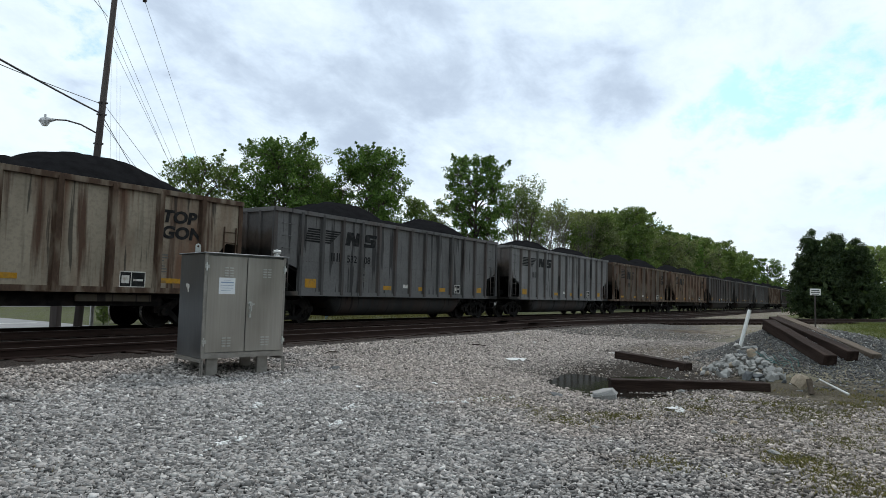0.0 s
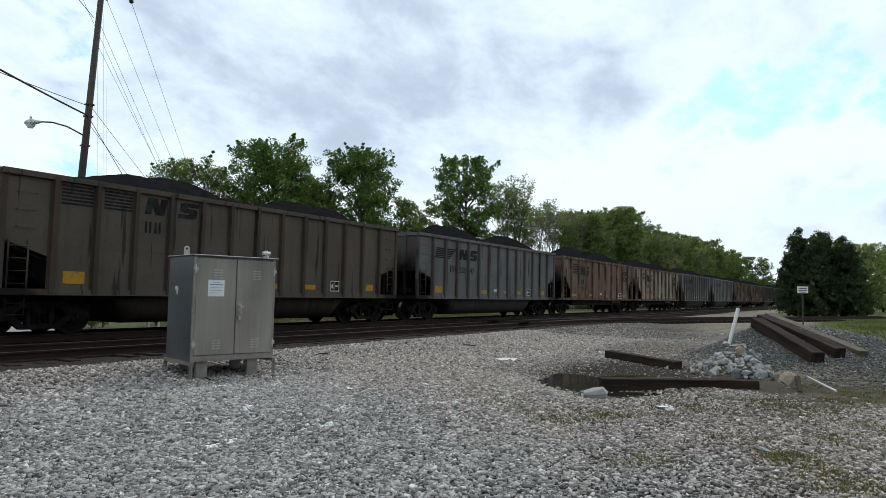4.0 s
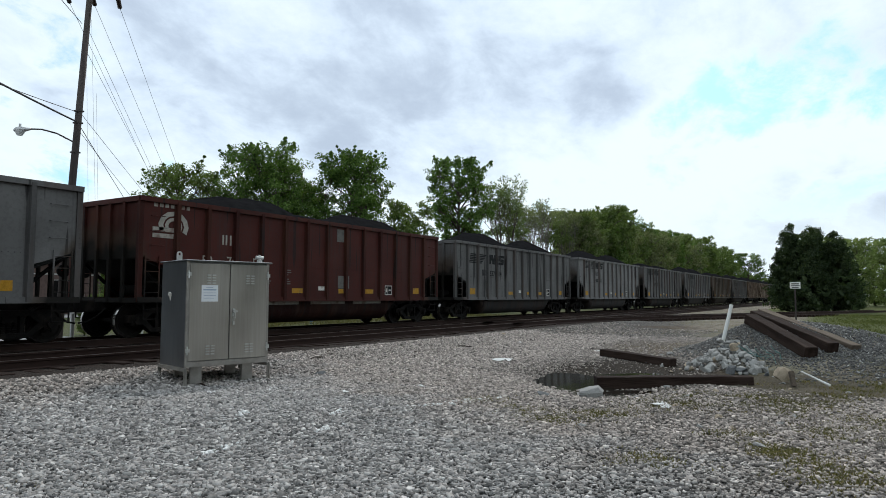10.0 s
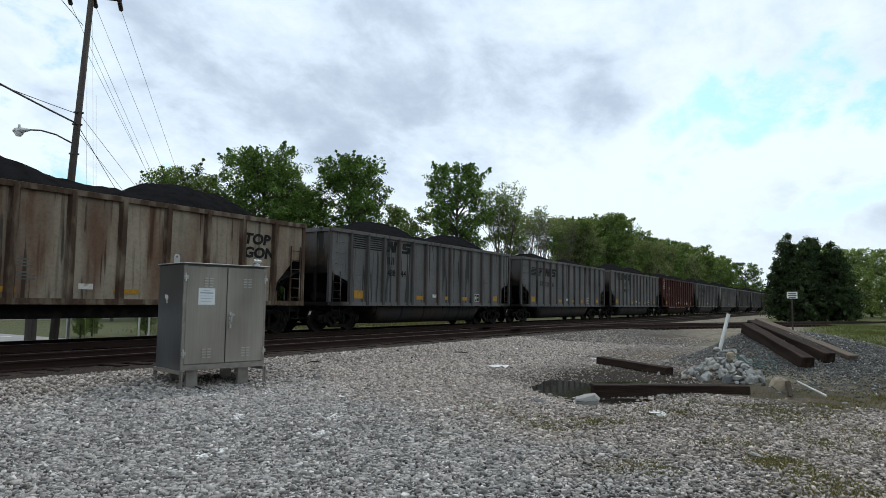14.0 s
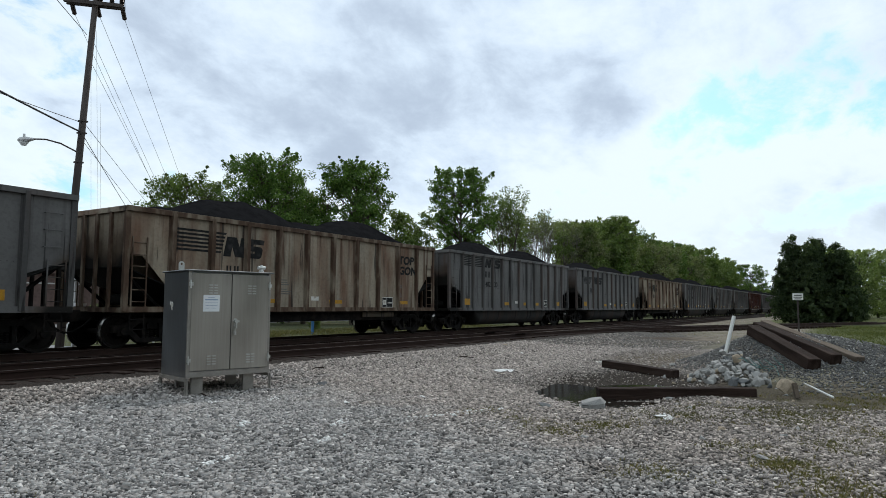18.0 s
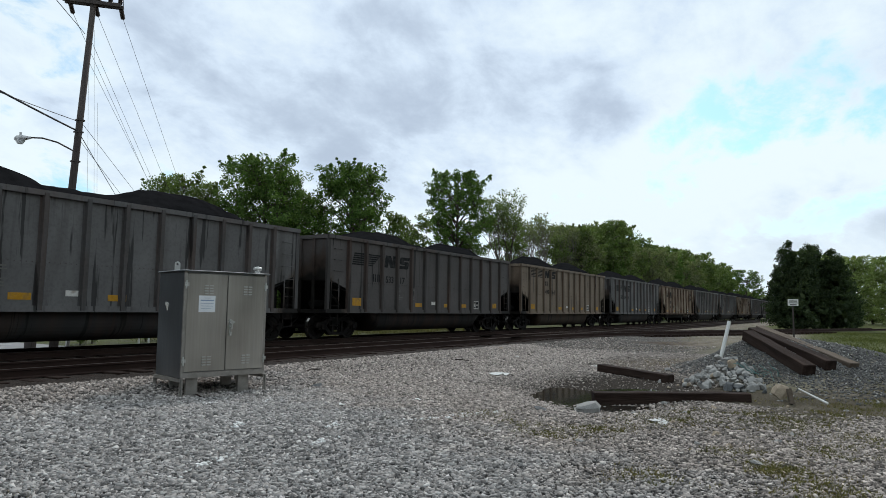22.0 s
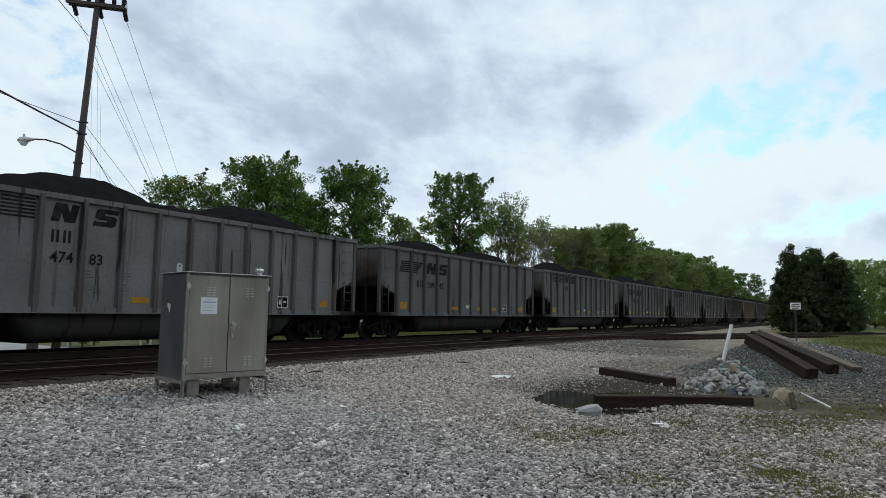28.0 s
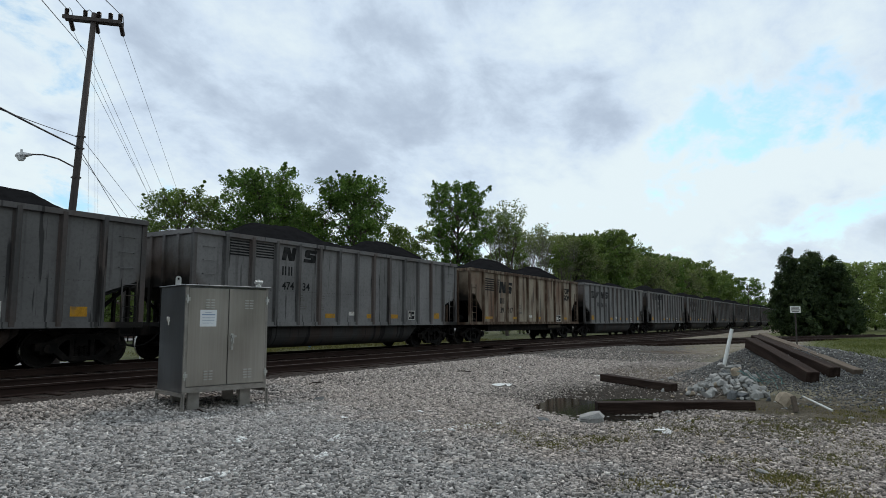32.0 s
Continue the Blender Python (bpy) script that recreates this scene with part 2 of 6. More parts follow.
    c = mix(nt, calc(nt, "MULTIPLY", soil, 0.9), c, ramp(nt, mid.outputs[0], [(0.35, (0.045, 0.033, 0.026)), (0.7, (0.13, 0.10, 0.075))]))
    de = nt.nodes.new("ShaderNodeVectorMath")
    de.operation = "DISTANCE"
    nt.links.new(geo.outputs["Position"], de.inputs[0])
    de.inputs[1].default_value = (19.5, 4.6, 0)
    dry = calc(nt, "SUBTRACT", 1.0, band(calc(nt, "ADD", de.outputs["Value"], wob), 1.6, 4.6))
    c = mix(nt, calc(nt, "MULTIPLY", dry, 0.75), c, ramp(nt, fine.outputs[0], [(0.35, (0.075, 0.055, 0.038)), (0.7, (0.19, 0.15, 0.105))]))
    side = band(calc(nt, "ADD", calc(nt, "SUBTRACT", calc(nt, "MULTIPLY", X, 0.25), Y), wob), 0.0, 3.2)
    earth = calc(nt, "MULTIPLY", side, ramp(nt, mid.outputs[0], [(0.30, g(0.25)), (0.52, g(0.95))]))
    c = mix(nt, calc(nt, "MULTIPLY", earth, band(X, 3.0, 8.0)), c, ramp(nt, fine.outputs[0], [(0.35, (0.15, 0.130, 0.104)), (0.7, (0.30, 0.265, 0.215))]))
    # dark damp soil along the foot of the mound
    soil_tone, mud_tone = ((0.040, 0.035, 0.023), (0.095, 0.080, 0.056)), ((0.013, 0.011, 0.009), (0.050, 0.040, 0.031))
    for px, py, r0, r1, k, tone in ((13.6, 1.25, 0.6, 1.6, 0.85, soil_tone), (12.5, 1.35, 0.5, 1.2, 0.85, soil_tone), (13.4, 3.9, 1.1, 2.1, 0.92, mud_tone), (11.3, 4.9, 0.6, 1.3, 0.8, mud_tone), (9.9, 2.7, 0.5, 1.1, 0.7, mud_tone),
                                    (10.6, 0.95, 0.5, 1.5, 0.75, soil_tone), (12.4, 0.05, 0.7, 2.0, 0.85, soil_tone), (14.6, -1.2, 0.8, 2.4, 0.8, soil_tone), (9.0, 2.2, 0.4, 1.3, 0.45, soil_tone)):
        ds = nt.nodes.new("ShaderNodeVectorMath")
        ds.operation = "DISTANCE"
        nt.links.new(geo.outputs["Position"], ds.inputs[0])
        ds.inputs[1].default_value = (px, py, 0)
        damp = calc(nt, "SUBTRACT", 1.0, band(calc(nt, "ADD", ds.outputs["Value"], calc(nt, "MULTIPLY", wob, 0.45)), r0, r1))
        c = mix(nt, calc(nt, "MULTIPLY", damp, k), c, ramp(nt, fine.outputs[0], [(0.35, tone[0]), (0.7, tone[1])]))
    # thin grass, then lawn
    turf = ramp(nt, fine.outputs[0], [(0.3, (0.055, 0.066, 0.024)), (0.6, (0.098, 0.110, 0.042)), (0.8, (0.16, 0.145, 0.072))])
    lawn = calc(nt, "MULTIPLY", band(X, 19.0, 23.0), calc(nt, "SUBTRACT", 1.0, band(calc(nt, "ADD", Y, calc(nt, "MULTIPLY", X, -0.03)), 0.9, 2.2)))
    far = calc(nt, "MAXIMUM", calc(nt, "MULTIPLY", band(Y, 20.6, 21.4), ramp(nt, mid.outputs[0], [(0.35, g(0.35)), (0.6, g(1.0))])), calc(nt, "MULTIPLY", band(X, 62.0, 75.0), calc(nt, "SUBTRACT", 1.0, band(Y, 8.5, 10.0))))
    patch = calc(nt, "MULTIPLY", calc(nt, "MULTIPLY", side, 0.35), ramp(nt, big.outputs[0], [(0.50, g(0)), (0.60, g(1))]))
    c = mix(nt, calc(nt, "MAXIMUM", calc(nt, "MAXIMUM", lawn, far), patch), c, turf)
    nt.links.new(c, p.inputs["Base Color"])
    h = calc(nt, "ADD", calc(nt, "MULTIPLY", stones.outputs["Distance"], -1.0), calc(nt, "MULTIPLY", stones2.outputs["Distance"], -0.6))
    bump(nt, p, calc(nt, "ADD", h, calc(nt, "MULTIPLY", fine.outputs[0], 0.4)), 0.9, 0.03)
    return m


def stone_mat(name, stops, tint=None):
    m, nt, p = nodes(name, 0.9)
    geo = nt.nodes.new("ShaderNodeNewGeometry")
    c = ramp(nt, geo.outputs["Random Per Island"], stops)
    n = tex(nt, "Noise", 40.0, Detail=4)
    c = mix(nt, 0.15, c, ramp(nt, n.outputs[0], [(0.3, g(0.10)), (0.7, g(0.40))]))
    if tint:
        # browner stone towards the rails
        xyz, r = nt.nodes.new("ShaderNodeSeparateXYZ"), nt.nodes.new("ShaderNodeMapRange")
        nt.links.new(geo.outputs["Position"], xyz.inputs[0])
        v = calc(nt, "MAXIMUM", xyz.outputs[1], calc(nt, "SUBTRACT", xyz.outputs[0], calc(nt, "SUBTRACT", calc(nt, "MULTIPLY", xyz.outputs[1], 0.45), 4.4)))
        wob = tex(nt, "Noise", 1.2, Detail=5)
        nt.links.new(calc(nt, "ADD", v, calc(nt, "MULTIPLY", calc(nt, "SUBTRACT", wob.outputs[0], 0.5), 5.0)), r.inputs[0])
        r.inputs[1].default_value, r.inputs[2].default_value = 8.4, 10.6
        c = mix(nt, calc(nt, "MULTIPLY", r.outputs[0], 0.9), c, mix(nt, 1.0, c, tint, "MULTIPLY"))
    nt.links.new(c, p.inputs["Base Color"])
    bump(nt, p, n.outputs[0], 0.3, 0.01)
    return m


def leaf_mat(name, dark, mid, lite):
    m, nt, p = nodes(name, 0.55)
    geo = nt.nodes.new("ShaderNodeNewGeometry")
    n = tex(nt, "Noise", 0.35, Detail=3)
    c = ramp(nt, geo.outputs["Random Per Island"], [(0.0, dark), (0.55, mid), (1.0, lite)])
    c = mix(nt, ramp(nt, n.outputs[0], [(0.4, g(0)), (0.62, g(0.6))]), c, dark)
    nt.links.new(c, p.inputs["Base Color"])
    t = nt.nodes.new("ShaderNodeBsdfTranslucent")
    nt.links.new(mix(nt, 1.0, c, (1.3, 1.5, 0.6), "MULTIPLY"), t.inputs[0])
    ms = nt.nodes.new("ShaderNodeMixShader")
    ms.inputs[0].default_value = 0.35
    nt.links.new(p.outputs[0], ms.inputs[1])
    nt.links.new(t.outputs[0], ms.inputs[2])
    nt.links.new(ms.outputs[0], nt.nodes["Material Output"].inputs[0])
    return m


def glow(name, color, strength):
    m, nt, p = nodes(name, 0.4)
    p.inputs["Base Color"].default_value = (*color, 1)
    p.inputs["Emission Color"].default_value = (*color, 1)
    p.inputs["Emission Strength"].default_value = strength
    return m


GROUND = gravel_ground()
STONE = stone_mat("crushed_stone", [(0.0, (0.070, 0.066, 0.064)), (0.20, (0.190, 0.180, 0.172)), (0.6, (0.350, 0.332, 0.320)), (0.93, (0.490, 0.468, 0.449)), (1.0, (0.72, 0.695, 0.67))], (1.04, 0.955, 0.895))
BOULDER = stone_mat("broken_rock", [(0.0, (0.10, 0.102, 0.10)), (0.5, (0.19, 0.19, 0.184)), (1.0, (0.33, 0.325, 0.31))])
MOUND = stone_mat("mound_stone", [(0.0, (0.035, 0.035, 0.035)), (0.5, (0.085, 0.085, 0.083)), (0.9, (0.15, 0.148, 0.143)), (1.0, (0.40, 0.40, 0.38))])
PALE_ROCK = plain("pale_rock", (0.31, 0.305, 0.295), 0.9, scale=7, amount=0.3, bumps=0.5)
TAN_ROCK = plain("tan_rock", (0.40, 0.33, 0.25), 0.9, scale=7, amount=0.35, bumps=0.5)
DARK_ROCK = plain("dark_rock", (0.13, 0.135, 0.14), 0.9, scale=7, amount=0.35, bumps=0.5)
PAINT = car_paint("grey_car_paint", 0.4, 0.0, spray=(1.5, 2.42))
PAINT_C = car_paint("chord_paint", 0.5, 0.2, 0.6, 0.88)
PAINT_D = car_paint("dirty_rib_paint", 0.7, 0.30, 0.7, 0.62)
PAINT_E = car_paint("sooted_end_paint", 0.9, 0.3, 0.8, 0.80, spray=(0.0, 2.75))
PAINT_S = car_paint("streaked_car_paint", 1.6, 0.0, spray=(1.5, 2.42))
PAINT_R = car_paint("rusted_car_paint", 0.5, 0.9, spray=(1.5, 2.45))
# streaked, rusted paint for the tub, with its shade darkened into the colour
PAINT_T = car_paint("shaded_tub_paint", 1.2, 0.2, 0.75, 0.27)
RIB_RUST = plain("rusted_rib", (0.085, 0.054, 0.038), 0.85, scale=3, amount=0.5, stretch=(1, 1, 0.3), dirt=(0.20, 0.165, 0.125))
# near-black steels: the deep shade below the cars is put into their colours
NEAR_BLACK = plain("near_black_steel", (0.007, 0.0065, 0.006), 0.85, scale=3, amount=0.5)
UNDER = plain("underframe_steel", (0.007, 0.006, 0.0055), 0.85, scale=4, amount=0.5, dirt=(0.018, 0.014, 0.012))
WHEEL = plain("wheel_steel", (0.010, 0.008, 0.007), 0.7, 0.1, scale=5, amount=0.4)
TREAD = plain("polished_tread", (0.45, 0.44, 0.42), 0.3, 1.0, scale=5, amount=0.2)
COAL = plain("coal", (0.014, 0.014, 0.015), 0.95, scale=3, amount=0.5, bumps=0.6)
COAL.node_tree.nodes["Principled BSDF"].inputs["Specular IOR Level"].default_value = 0.0
BLACK = plain("stencil_black", (0.013, 0.013, 0.0135), 0.75, scale=5, amount=0.4, dirt=(0.032, 0.031, 0.030))
WHITE = plain("stencil_white", (0.62, 0.60, 0.56), 0.7, scale=5, amount=0.3, dirt=(0.3, 0.26, 0.22))
DULL_WHITE = plain("dulled_white", (0.36, 0.34, 0.30), 0.75, scale=4, amount=0.35, dirt=(0.16, 0.11, 0.09))
FADED = plain("faded_mark", (0.13, 0.125, 0.115), 0.8, scale=5, amount=0.4)
YELLOW = plain("yellow_reflector", (0.44, 0.225, 0.022), 0.55, scale=5, amount=0.4, dirt=(0.20, 0.125, 0.045))
def sheet_metal(name, color, rough, metal):
    """Brushed galvanised sheet: faint vertical brushing, smudges, no relief."""
    m, nt, p = nodes(name, rough, metal)
    big, brush = tex(nt, "Noise", 1.3, (1, 1, 0.6), Detail=5), tex(nt, "Noise", 30.0, (1, 1, 0.04), Detail=4)
    c = ramp(nt, big.outputs[0], [(0.3, tuple(v * 0.78 for v in color)), (0.5, color), (0.72, tuple(v * 1.12 for v in color))])
    c = mix(nt, 0.25, c, ramp(nt, brush.outputs[0], [(0.3, tuple(v * 0.7 for v in color)), (0.7, tuple(v * 1.2 for v in color))]))
    nt.links.new(c, p.inputs["Base Color"])
    nt.links.new(ramp(nt, big.outputs[0], [(0.3, g(rough - 0.08)), (0.7, g(rough + 0.12))]), p.inputs["Roughness"])
    return m


GALV = sheet_metal("galvanised_steel", (0.40, 0.375, 0.34), 0.40, 0.85)
# darker, bluer copy of the door steel: the body's shaded look as colour
GALV_SHADED = sheet_metal("galvanised_shaded", (0.27, 0.285, 0.30), 0.36, 0.9)
GALV_EDGE = plain("galvanised_edge", (0.32, 0.30, 0.275), 0.45, 0.5, scale=6, amount=0.3, bumps=0.05)
BOLTSTEEL = plain("zinc_fitting", (0.55, 0.55, 0.53), 0.4, 0.6, scale=9, amount=0.25)
PAPER = plain("paper_notice", (0.72, 0.74, 0.76), 0.8, scale=9, amount=0.08, bumps=0.0)
PRINT = plain("print_blue", (0.25, 0.33, 0.45), 0.8, scale=9, amount=0.1, bumps=0.0)
CONCRETE = plain("concrete", (0.42, 0.41, 0.39), 0.9, scale=4, amount=0.25, bumps=0.3)
RAIL = plain("rusty_rail", (0.036, 0.022, 0.018), 0.85, 0.1, scale=3, amount=0.4, stretch=(0.3, 1, 1))
RAILTOP = plain("worn_rail_head", (0.075, 0.060, 0.055), 0.55, 0.6, scale=3, amount=0.3, stretch=(0.2, 1, 1))
TIE = plain("creosoted_timber", (0.026, 0.016, 0.013), 0.92, scale=3, amount=0.5, bumps=0.6, stretch=(0.25, 2.5, 2.5), dirt=(0.045, 0.030, 0.024))
TIE_PALE = plain("bleached_timber", (0.15, 0.12, 0.095), 0.9, scale=3, amount=0.4, bumps=0.5, stretch=(0.2, 3, 3), dirt=(0.07, 0.05, 0.04))
PVC = plain("white_plastic_pipe", (0.78, 0.78, 0.76), 0.5, scale=4, amount=0.12, dirt=(0.6, 0.58, 0.52))
POLE_WOOD = plain("weathered_pole", (0.075, 0.064, 0.060), 0.9, scale=2, amount=0.35, bumps=0.4, stretch=(3, 3, 0.25))
TEAL = plain("teal_plastic", (0.10, 0.20, 0.19), 0.6, scale=6, amount=0.3, bumps=0.0)
CABLE = plain("black_cable", (0.055, 0.055, 0.060), 0.6, scale=3, amount=0.2, bumps=0.0)
ALU = plain("cast_aluminium", (0.5, 0.5, 0.5), 0.45, 0.6, scale=5, amount=0.2)
LENS = plain("lamp_lens", (0.7, 0.72, 0.72), 0.2, scale=5, amount=0.1, bumps=0.0)
CERAMIC = plain("brown_insulator", (0.055, 0.04, 0.035), 0.35, scale=5, amount=0.2, bumps=0.0)
SIGN = plain("white_sign", (0.78, 0.78, 0.75), 0.55, scale=5, amount=0.1, bumps=0.0)
TWIG = plain("pale_twig_bark", (0.17, 0.15, 0.135), 0.95, scale=3, amount=0.35, bumps=0.3)
BARK = plain("bark", (0.09, 0.075, 0.062), 0.95, scale=3, amount=0.4, bumps=0.6, stretch=(3, 3, 0.4))
LEAF_A = leaf_mat("leaf_green", (0.044, 0.080, 0.022), (0.105, 0.175, 0.046), (0.18, 0.265, 0.080))
LEAF_B = leaf_mat("leaf_olive", (0.068, 0.100, 0.032), (0.130, 0.175, 0.060), (0.20, 0.245, 0.10))
# paler leaves for far trees: distance haze is mixed into the colour
LEAF_HAZED = leaf_mat("leaf_hazed", (0.120, 0.160, 0.060), (0.20, 0.25, 0.10), (0.30, 0.34, 0.17))
LEAF_C = leaf_mat("leaf_pale", (0.095, 0.110, 0.055), (0.17, 0.19, 0.10), (0.26, 0.275, 0.16))
NEEDLE = leaf_mat("cedar_needles", (0.022, 0.036, 0.019), (0.050, 0.072, 0.034), (0.088, 0.112, 0.055))
BLADE = leaf_mat("grass_blades", (0.052, 0.066, 0.022), (0.100, 0.115, 0.042), (0.18, 0.165, 0.085))
WEED = leaf_mat("weed_blades", (0.075, 0.070, 0.034), (0.130, 0.120, 0.062), (0.22, 0.19, 0.12))
DRY = leaf_mat("dry_grass", (0.10, 0.075, 0.035), (0.19, 0.15, 0.075), (0.30, 0.25, 0.14))
ASPHALT = plain("asphalt", (0.26, 0.26, 0.265), 0.9, scale=2, amount=0.2, bumps=0.3)
ROADLINE = plain("road_paint", (0.7, 0.7, 0.66), 0.7, scale=4, amount=0.2)
BRICK = plain("dark_brick", (0.13, 0.090, 0.080), 0.9, scale=4, amount=0.35, bumps=0.4)
ROOFING = plain("pale_roof_edge", (0.5, 0.5, 0.48), 0.7, scale=3, amount=0.15)
RED = glow("red_signal_lens", (0.5, 0.03, 0.03), 0.2)
BLUE = plain("blue_marker", (0.06, 0.17, 0.36), 0.6, scale=5, amount=0.2)
LITTER = plain("white_litter", (0.75, 0.75, 0.74), 0.8, scale=9, amount=0.1)
water_mat, wnt, wp = nodes("puddle_water", 0.06)
wp.inputs["Base Color"].default_value = (0.018, 0.016, 0.013, 1)
wp.inputs["Specular IOR Level"].default_value = 0.6
rip = tex(wnt, "Noise", 3.0, Detail=2)
bump(wnt, wp, rip.outputs[0], 0.03, 0.02)
WATER = water_mat

# ---- building helpers ----
def part(name, bm, material, parent=None, label="", smooth=False):
    """Links a bmesh as one mesh object, under a thing or a part."""
    me = bpy.data.meshes.new(name)
    bm.to_mesh(me)
    bm.free()
    return piece(name, me, material, parent, label, smooth)


def piece(name, me, material=None, parent=None, label="", smooth=False):
    if material is not None and not me.materials:
        me.materials.append(material)
    if smooth:
        me.polygons.foreach_set("use_smooth", [True] * len(me.polygons))
    ob = new(name, me)
    ob.parent = parent
    return tagged(ob, label) if label else ob


def empty(name, m, label, category, group="", kind=""):
    ob = new(name)
    ob.empty_display_size = 0.2
    ob.matrix_basis = m
    return tagged(ob, label, category, group, kind)


def box(bm, x0, x1, y0, y1, z0, z1, m=None):
    vs = [bm.verts.new((x, y, z)) for x in (x0, x1) for y in (y0, y1) for z in (z0, z1)]
    for f in ((0, 1, 3, 2), (4, 6, 7, 5), (0, 4, 5, 1), (2, 3, 7, 6), (0, 2, 6, 4), (1, 5, 7, 3)):
        bm.faces.new([vs[i] for i in f])
    if m is not None:
        bmesh.ops.transform(bm, matrix=m, verts=vs)
    return vs


def boxes(*rows):
    bm = bmesh.new()
    for r in rows:
        box(bm, *r)
    return bm


def beveled(bm, w, seg=1):
    bmesh.ops.bevel(bm, geom=list(bm.edges), offset=w, segments=seg, affect="EDGES", clamp_overlap=True)
    return bm


def prism(bm, pts, y0, y1):
    """A plate with the outline pts in x and z, from y0 to y1."""
    a = [bm.verts.new((x, y0, z)) for x, z in pts]
    b = [bm.verts.new((x, y1, z)) for x, z in pts]
    bm.faces.new(a)
    bm.faces.new(b[::-1])
    for i in range(len(pts)):
        j = (i + 1) % len(pts)
        bm.faces.new((a[j], a[i], b[i], b[j]))
    return bm


def tube(bm, a, b, r0, r1=None, n=8):
    r1 = r0 if r1 is None else r1
    a, b = Vector(a), Vector(b)
    q = (b - a).to_track_quat("Z", "Y").to_matrix()
    ra, rb = [], []
    for i in range(n):
        d = q @ Vector((math.cos(2 * math.pi * i / n), math.sin(2 * math.pi * i / n), 0))
        ra.append(bm.verts.new(a + d * r0))
        rb.append(bm.verts.new(b + d * r1))
    for i in range(n):
        j = (i + 1) % n
        bm.faces.new((ra[i], ra[j], rb[j], rb[i]))
    bm.faces.new(ra[::-1])
    bm.faces.new(rb)
    return bm


def path_tube(bm, pts, r, n=6):
    """One bent tube through the points."""
    pts, rings = [Vector(q) for q in pts], []
    for i, c in enumerate(pts):
        d = pts[min(i + 1, len(pts) - 1)] - pts[max(i - 1, 0)]
        q = d.to_track_quat("Z", "Y").to_matrix()
        rings.append([bm.verts.new(c + q @ Vector((r * math.cos(2 * math.pi * k / n), r * math.sin(2 * math.pi * k / n), 0))) for k in range(n)])
    for a, b in zip(rings[:-1], rings[1:]):
        for k in range(n):
            bm.faces.new((a[k], a[(k + 1) % n], b[(k + 1) % n], b[k]))
    bm.faces.new(rings[0][::-1])
    bm.faces.new(rings[-1])
    return bm


def lathe(bm, a, b, prof, n=12):
    """A turned body from a to b; prof holds shares of the way and radii."""
    a, b = Vector(a), Vector(b)
    q = (b - a).to_track_quat("Z", "Y").to_matrix()
    rings = [[bm.verts.new(a.lerp(b, s) + q @ Vector((r * math.cos(2 * math.pi * k / n), r * math.sin(2 * math.pi * k / n), 0))) for k in range(n)] for s, r in prof]
    for u, v in zip(rings[:-1], rings[1:]):
        for k in range(n):
            bm.faces.new((u[k], u[(k + 1) % n], v[(k + 1) % n], v[k]))
    bm.faces.new(rings[0][::-1])
    bm.faces.new(rings[-1])
    return bm


SHEDS = [(0.0, 0.03)] + [(0.06 + 0.13 * q + d, r) for q in range(7) for d, r in ((0.0, 0.035), (0.03, 0.078), (0.06, 0.072), (0.08, 0.035))] + [(1.0, 0.03)]


def quick_mesh(name, verts, faces):
    """A mesh from numpy arrays of vertices and equal-sided faces."""
    me = bpy.data.meshes.new(name)
    nf, k = faces.shape
    me.vertices.add(len(verts))
    me.vertices.foreach_set("co", np.ascontiguousarray(verts, dtype=np.float32).ravel())
    me.loops.add(nf * k)
    me.loops.foreach_set("vertex_index", np.ascontiguousarray(faces, dtype=np.int32).ravel())
    me.polygons.add(nf)
    me.polygons.foreach_set("loop_start", np.arange(0, nf * k, k, dtype=np.int32))
    me.update(calc_edges=True)
    return me


BLOCK_V = np.array([(x, y, z) for x in (-1, 1) for y in (-1, 1) for z in (-1, 1)]) * 0.62
BLOCK_F = np.array([(0, 1, 3), (0, 3, 2), (4, 6, 7), (4, 7, 5), (0, 4, 5), (0, 5, 1), (2, 3, 7), (2, 7, 6), (0, 2, 6), (0, 6, 4), (1, 5, 7), (1, 7, 3)])


CHIP_V = np.array([(1, 0, 0), (-1, 0, 0), (0, 1, 0), (0, -1, 0), (0, 0, 1), (0, 0, -1)], float)
CHIP_F = np.array([(0, 2, 4), (2, 1, 4), (1, 3, 4), (3, 0, 4), (2, 0, 5), (1, 2, 5), (3, 1, 5), (0, 3, 5)])


def scatter(name, places, sizes, rng, flat=0.72, chips=False):
    """Angular crushed stones at the places, joined into one mesh."""
    bv, bf, m = (CHIP_V, CHIP_F, 6) if chips else (BLOCK_V, BLOCK_F, 8)
    kinds = [(bv * (1 + rng.uniform(-0.5, 0.45, (m, 1))) + rng.uniform(-0.30, 0.30, (m, 3))) * np.array([1.15, rng.uniform(0.6, 1.0), flat * rng.uniform(0.7, 1.3)]) for _ in range(40)]
    n = len(places)
    base = np.array(kinds)[rng.integers(0, 40, n)]
    a, t = rng.uniform(0, 2 * np.pi, n), rng.normal(0, 0.7, n)
    ca, sa, ct, st = np.cos(a), np.sin(a), np.cos(t), np.sin(t)
    x, y, z = base[:, :, 0], base[:, :, 1], base[:, :, 2]
    y, z = y * ct[:, None] - z * st[:, None], y * st[:, None] + z * ct[:, None]
    x, y = x * ca[:, None] - y * sa[:, None], x * sa[:, None] + y * ca[:, None]
    v = np.stack([x, y, z], 2) * sizes[:, None, None] + places[:, None, :]
    f = bf[None] + m * np.arange(n)[:, None, None]
    return quick_mesh(name, v.reshape(-1, 3), f.reshape(-1, 3))


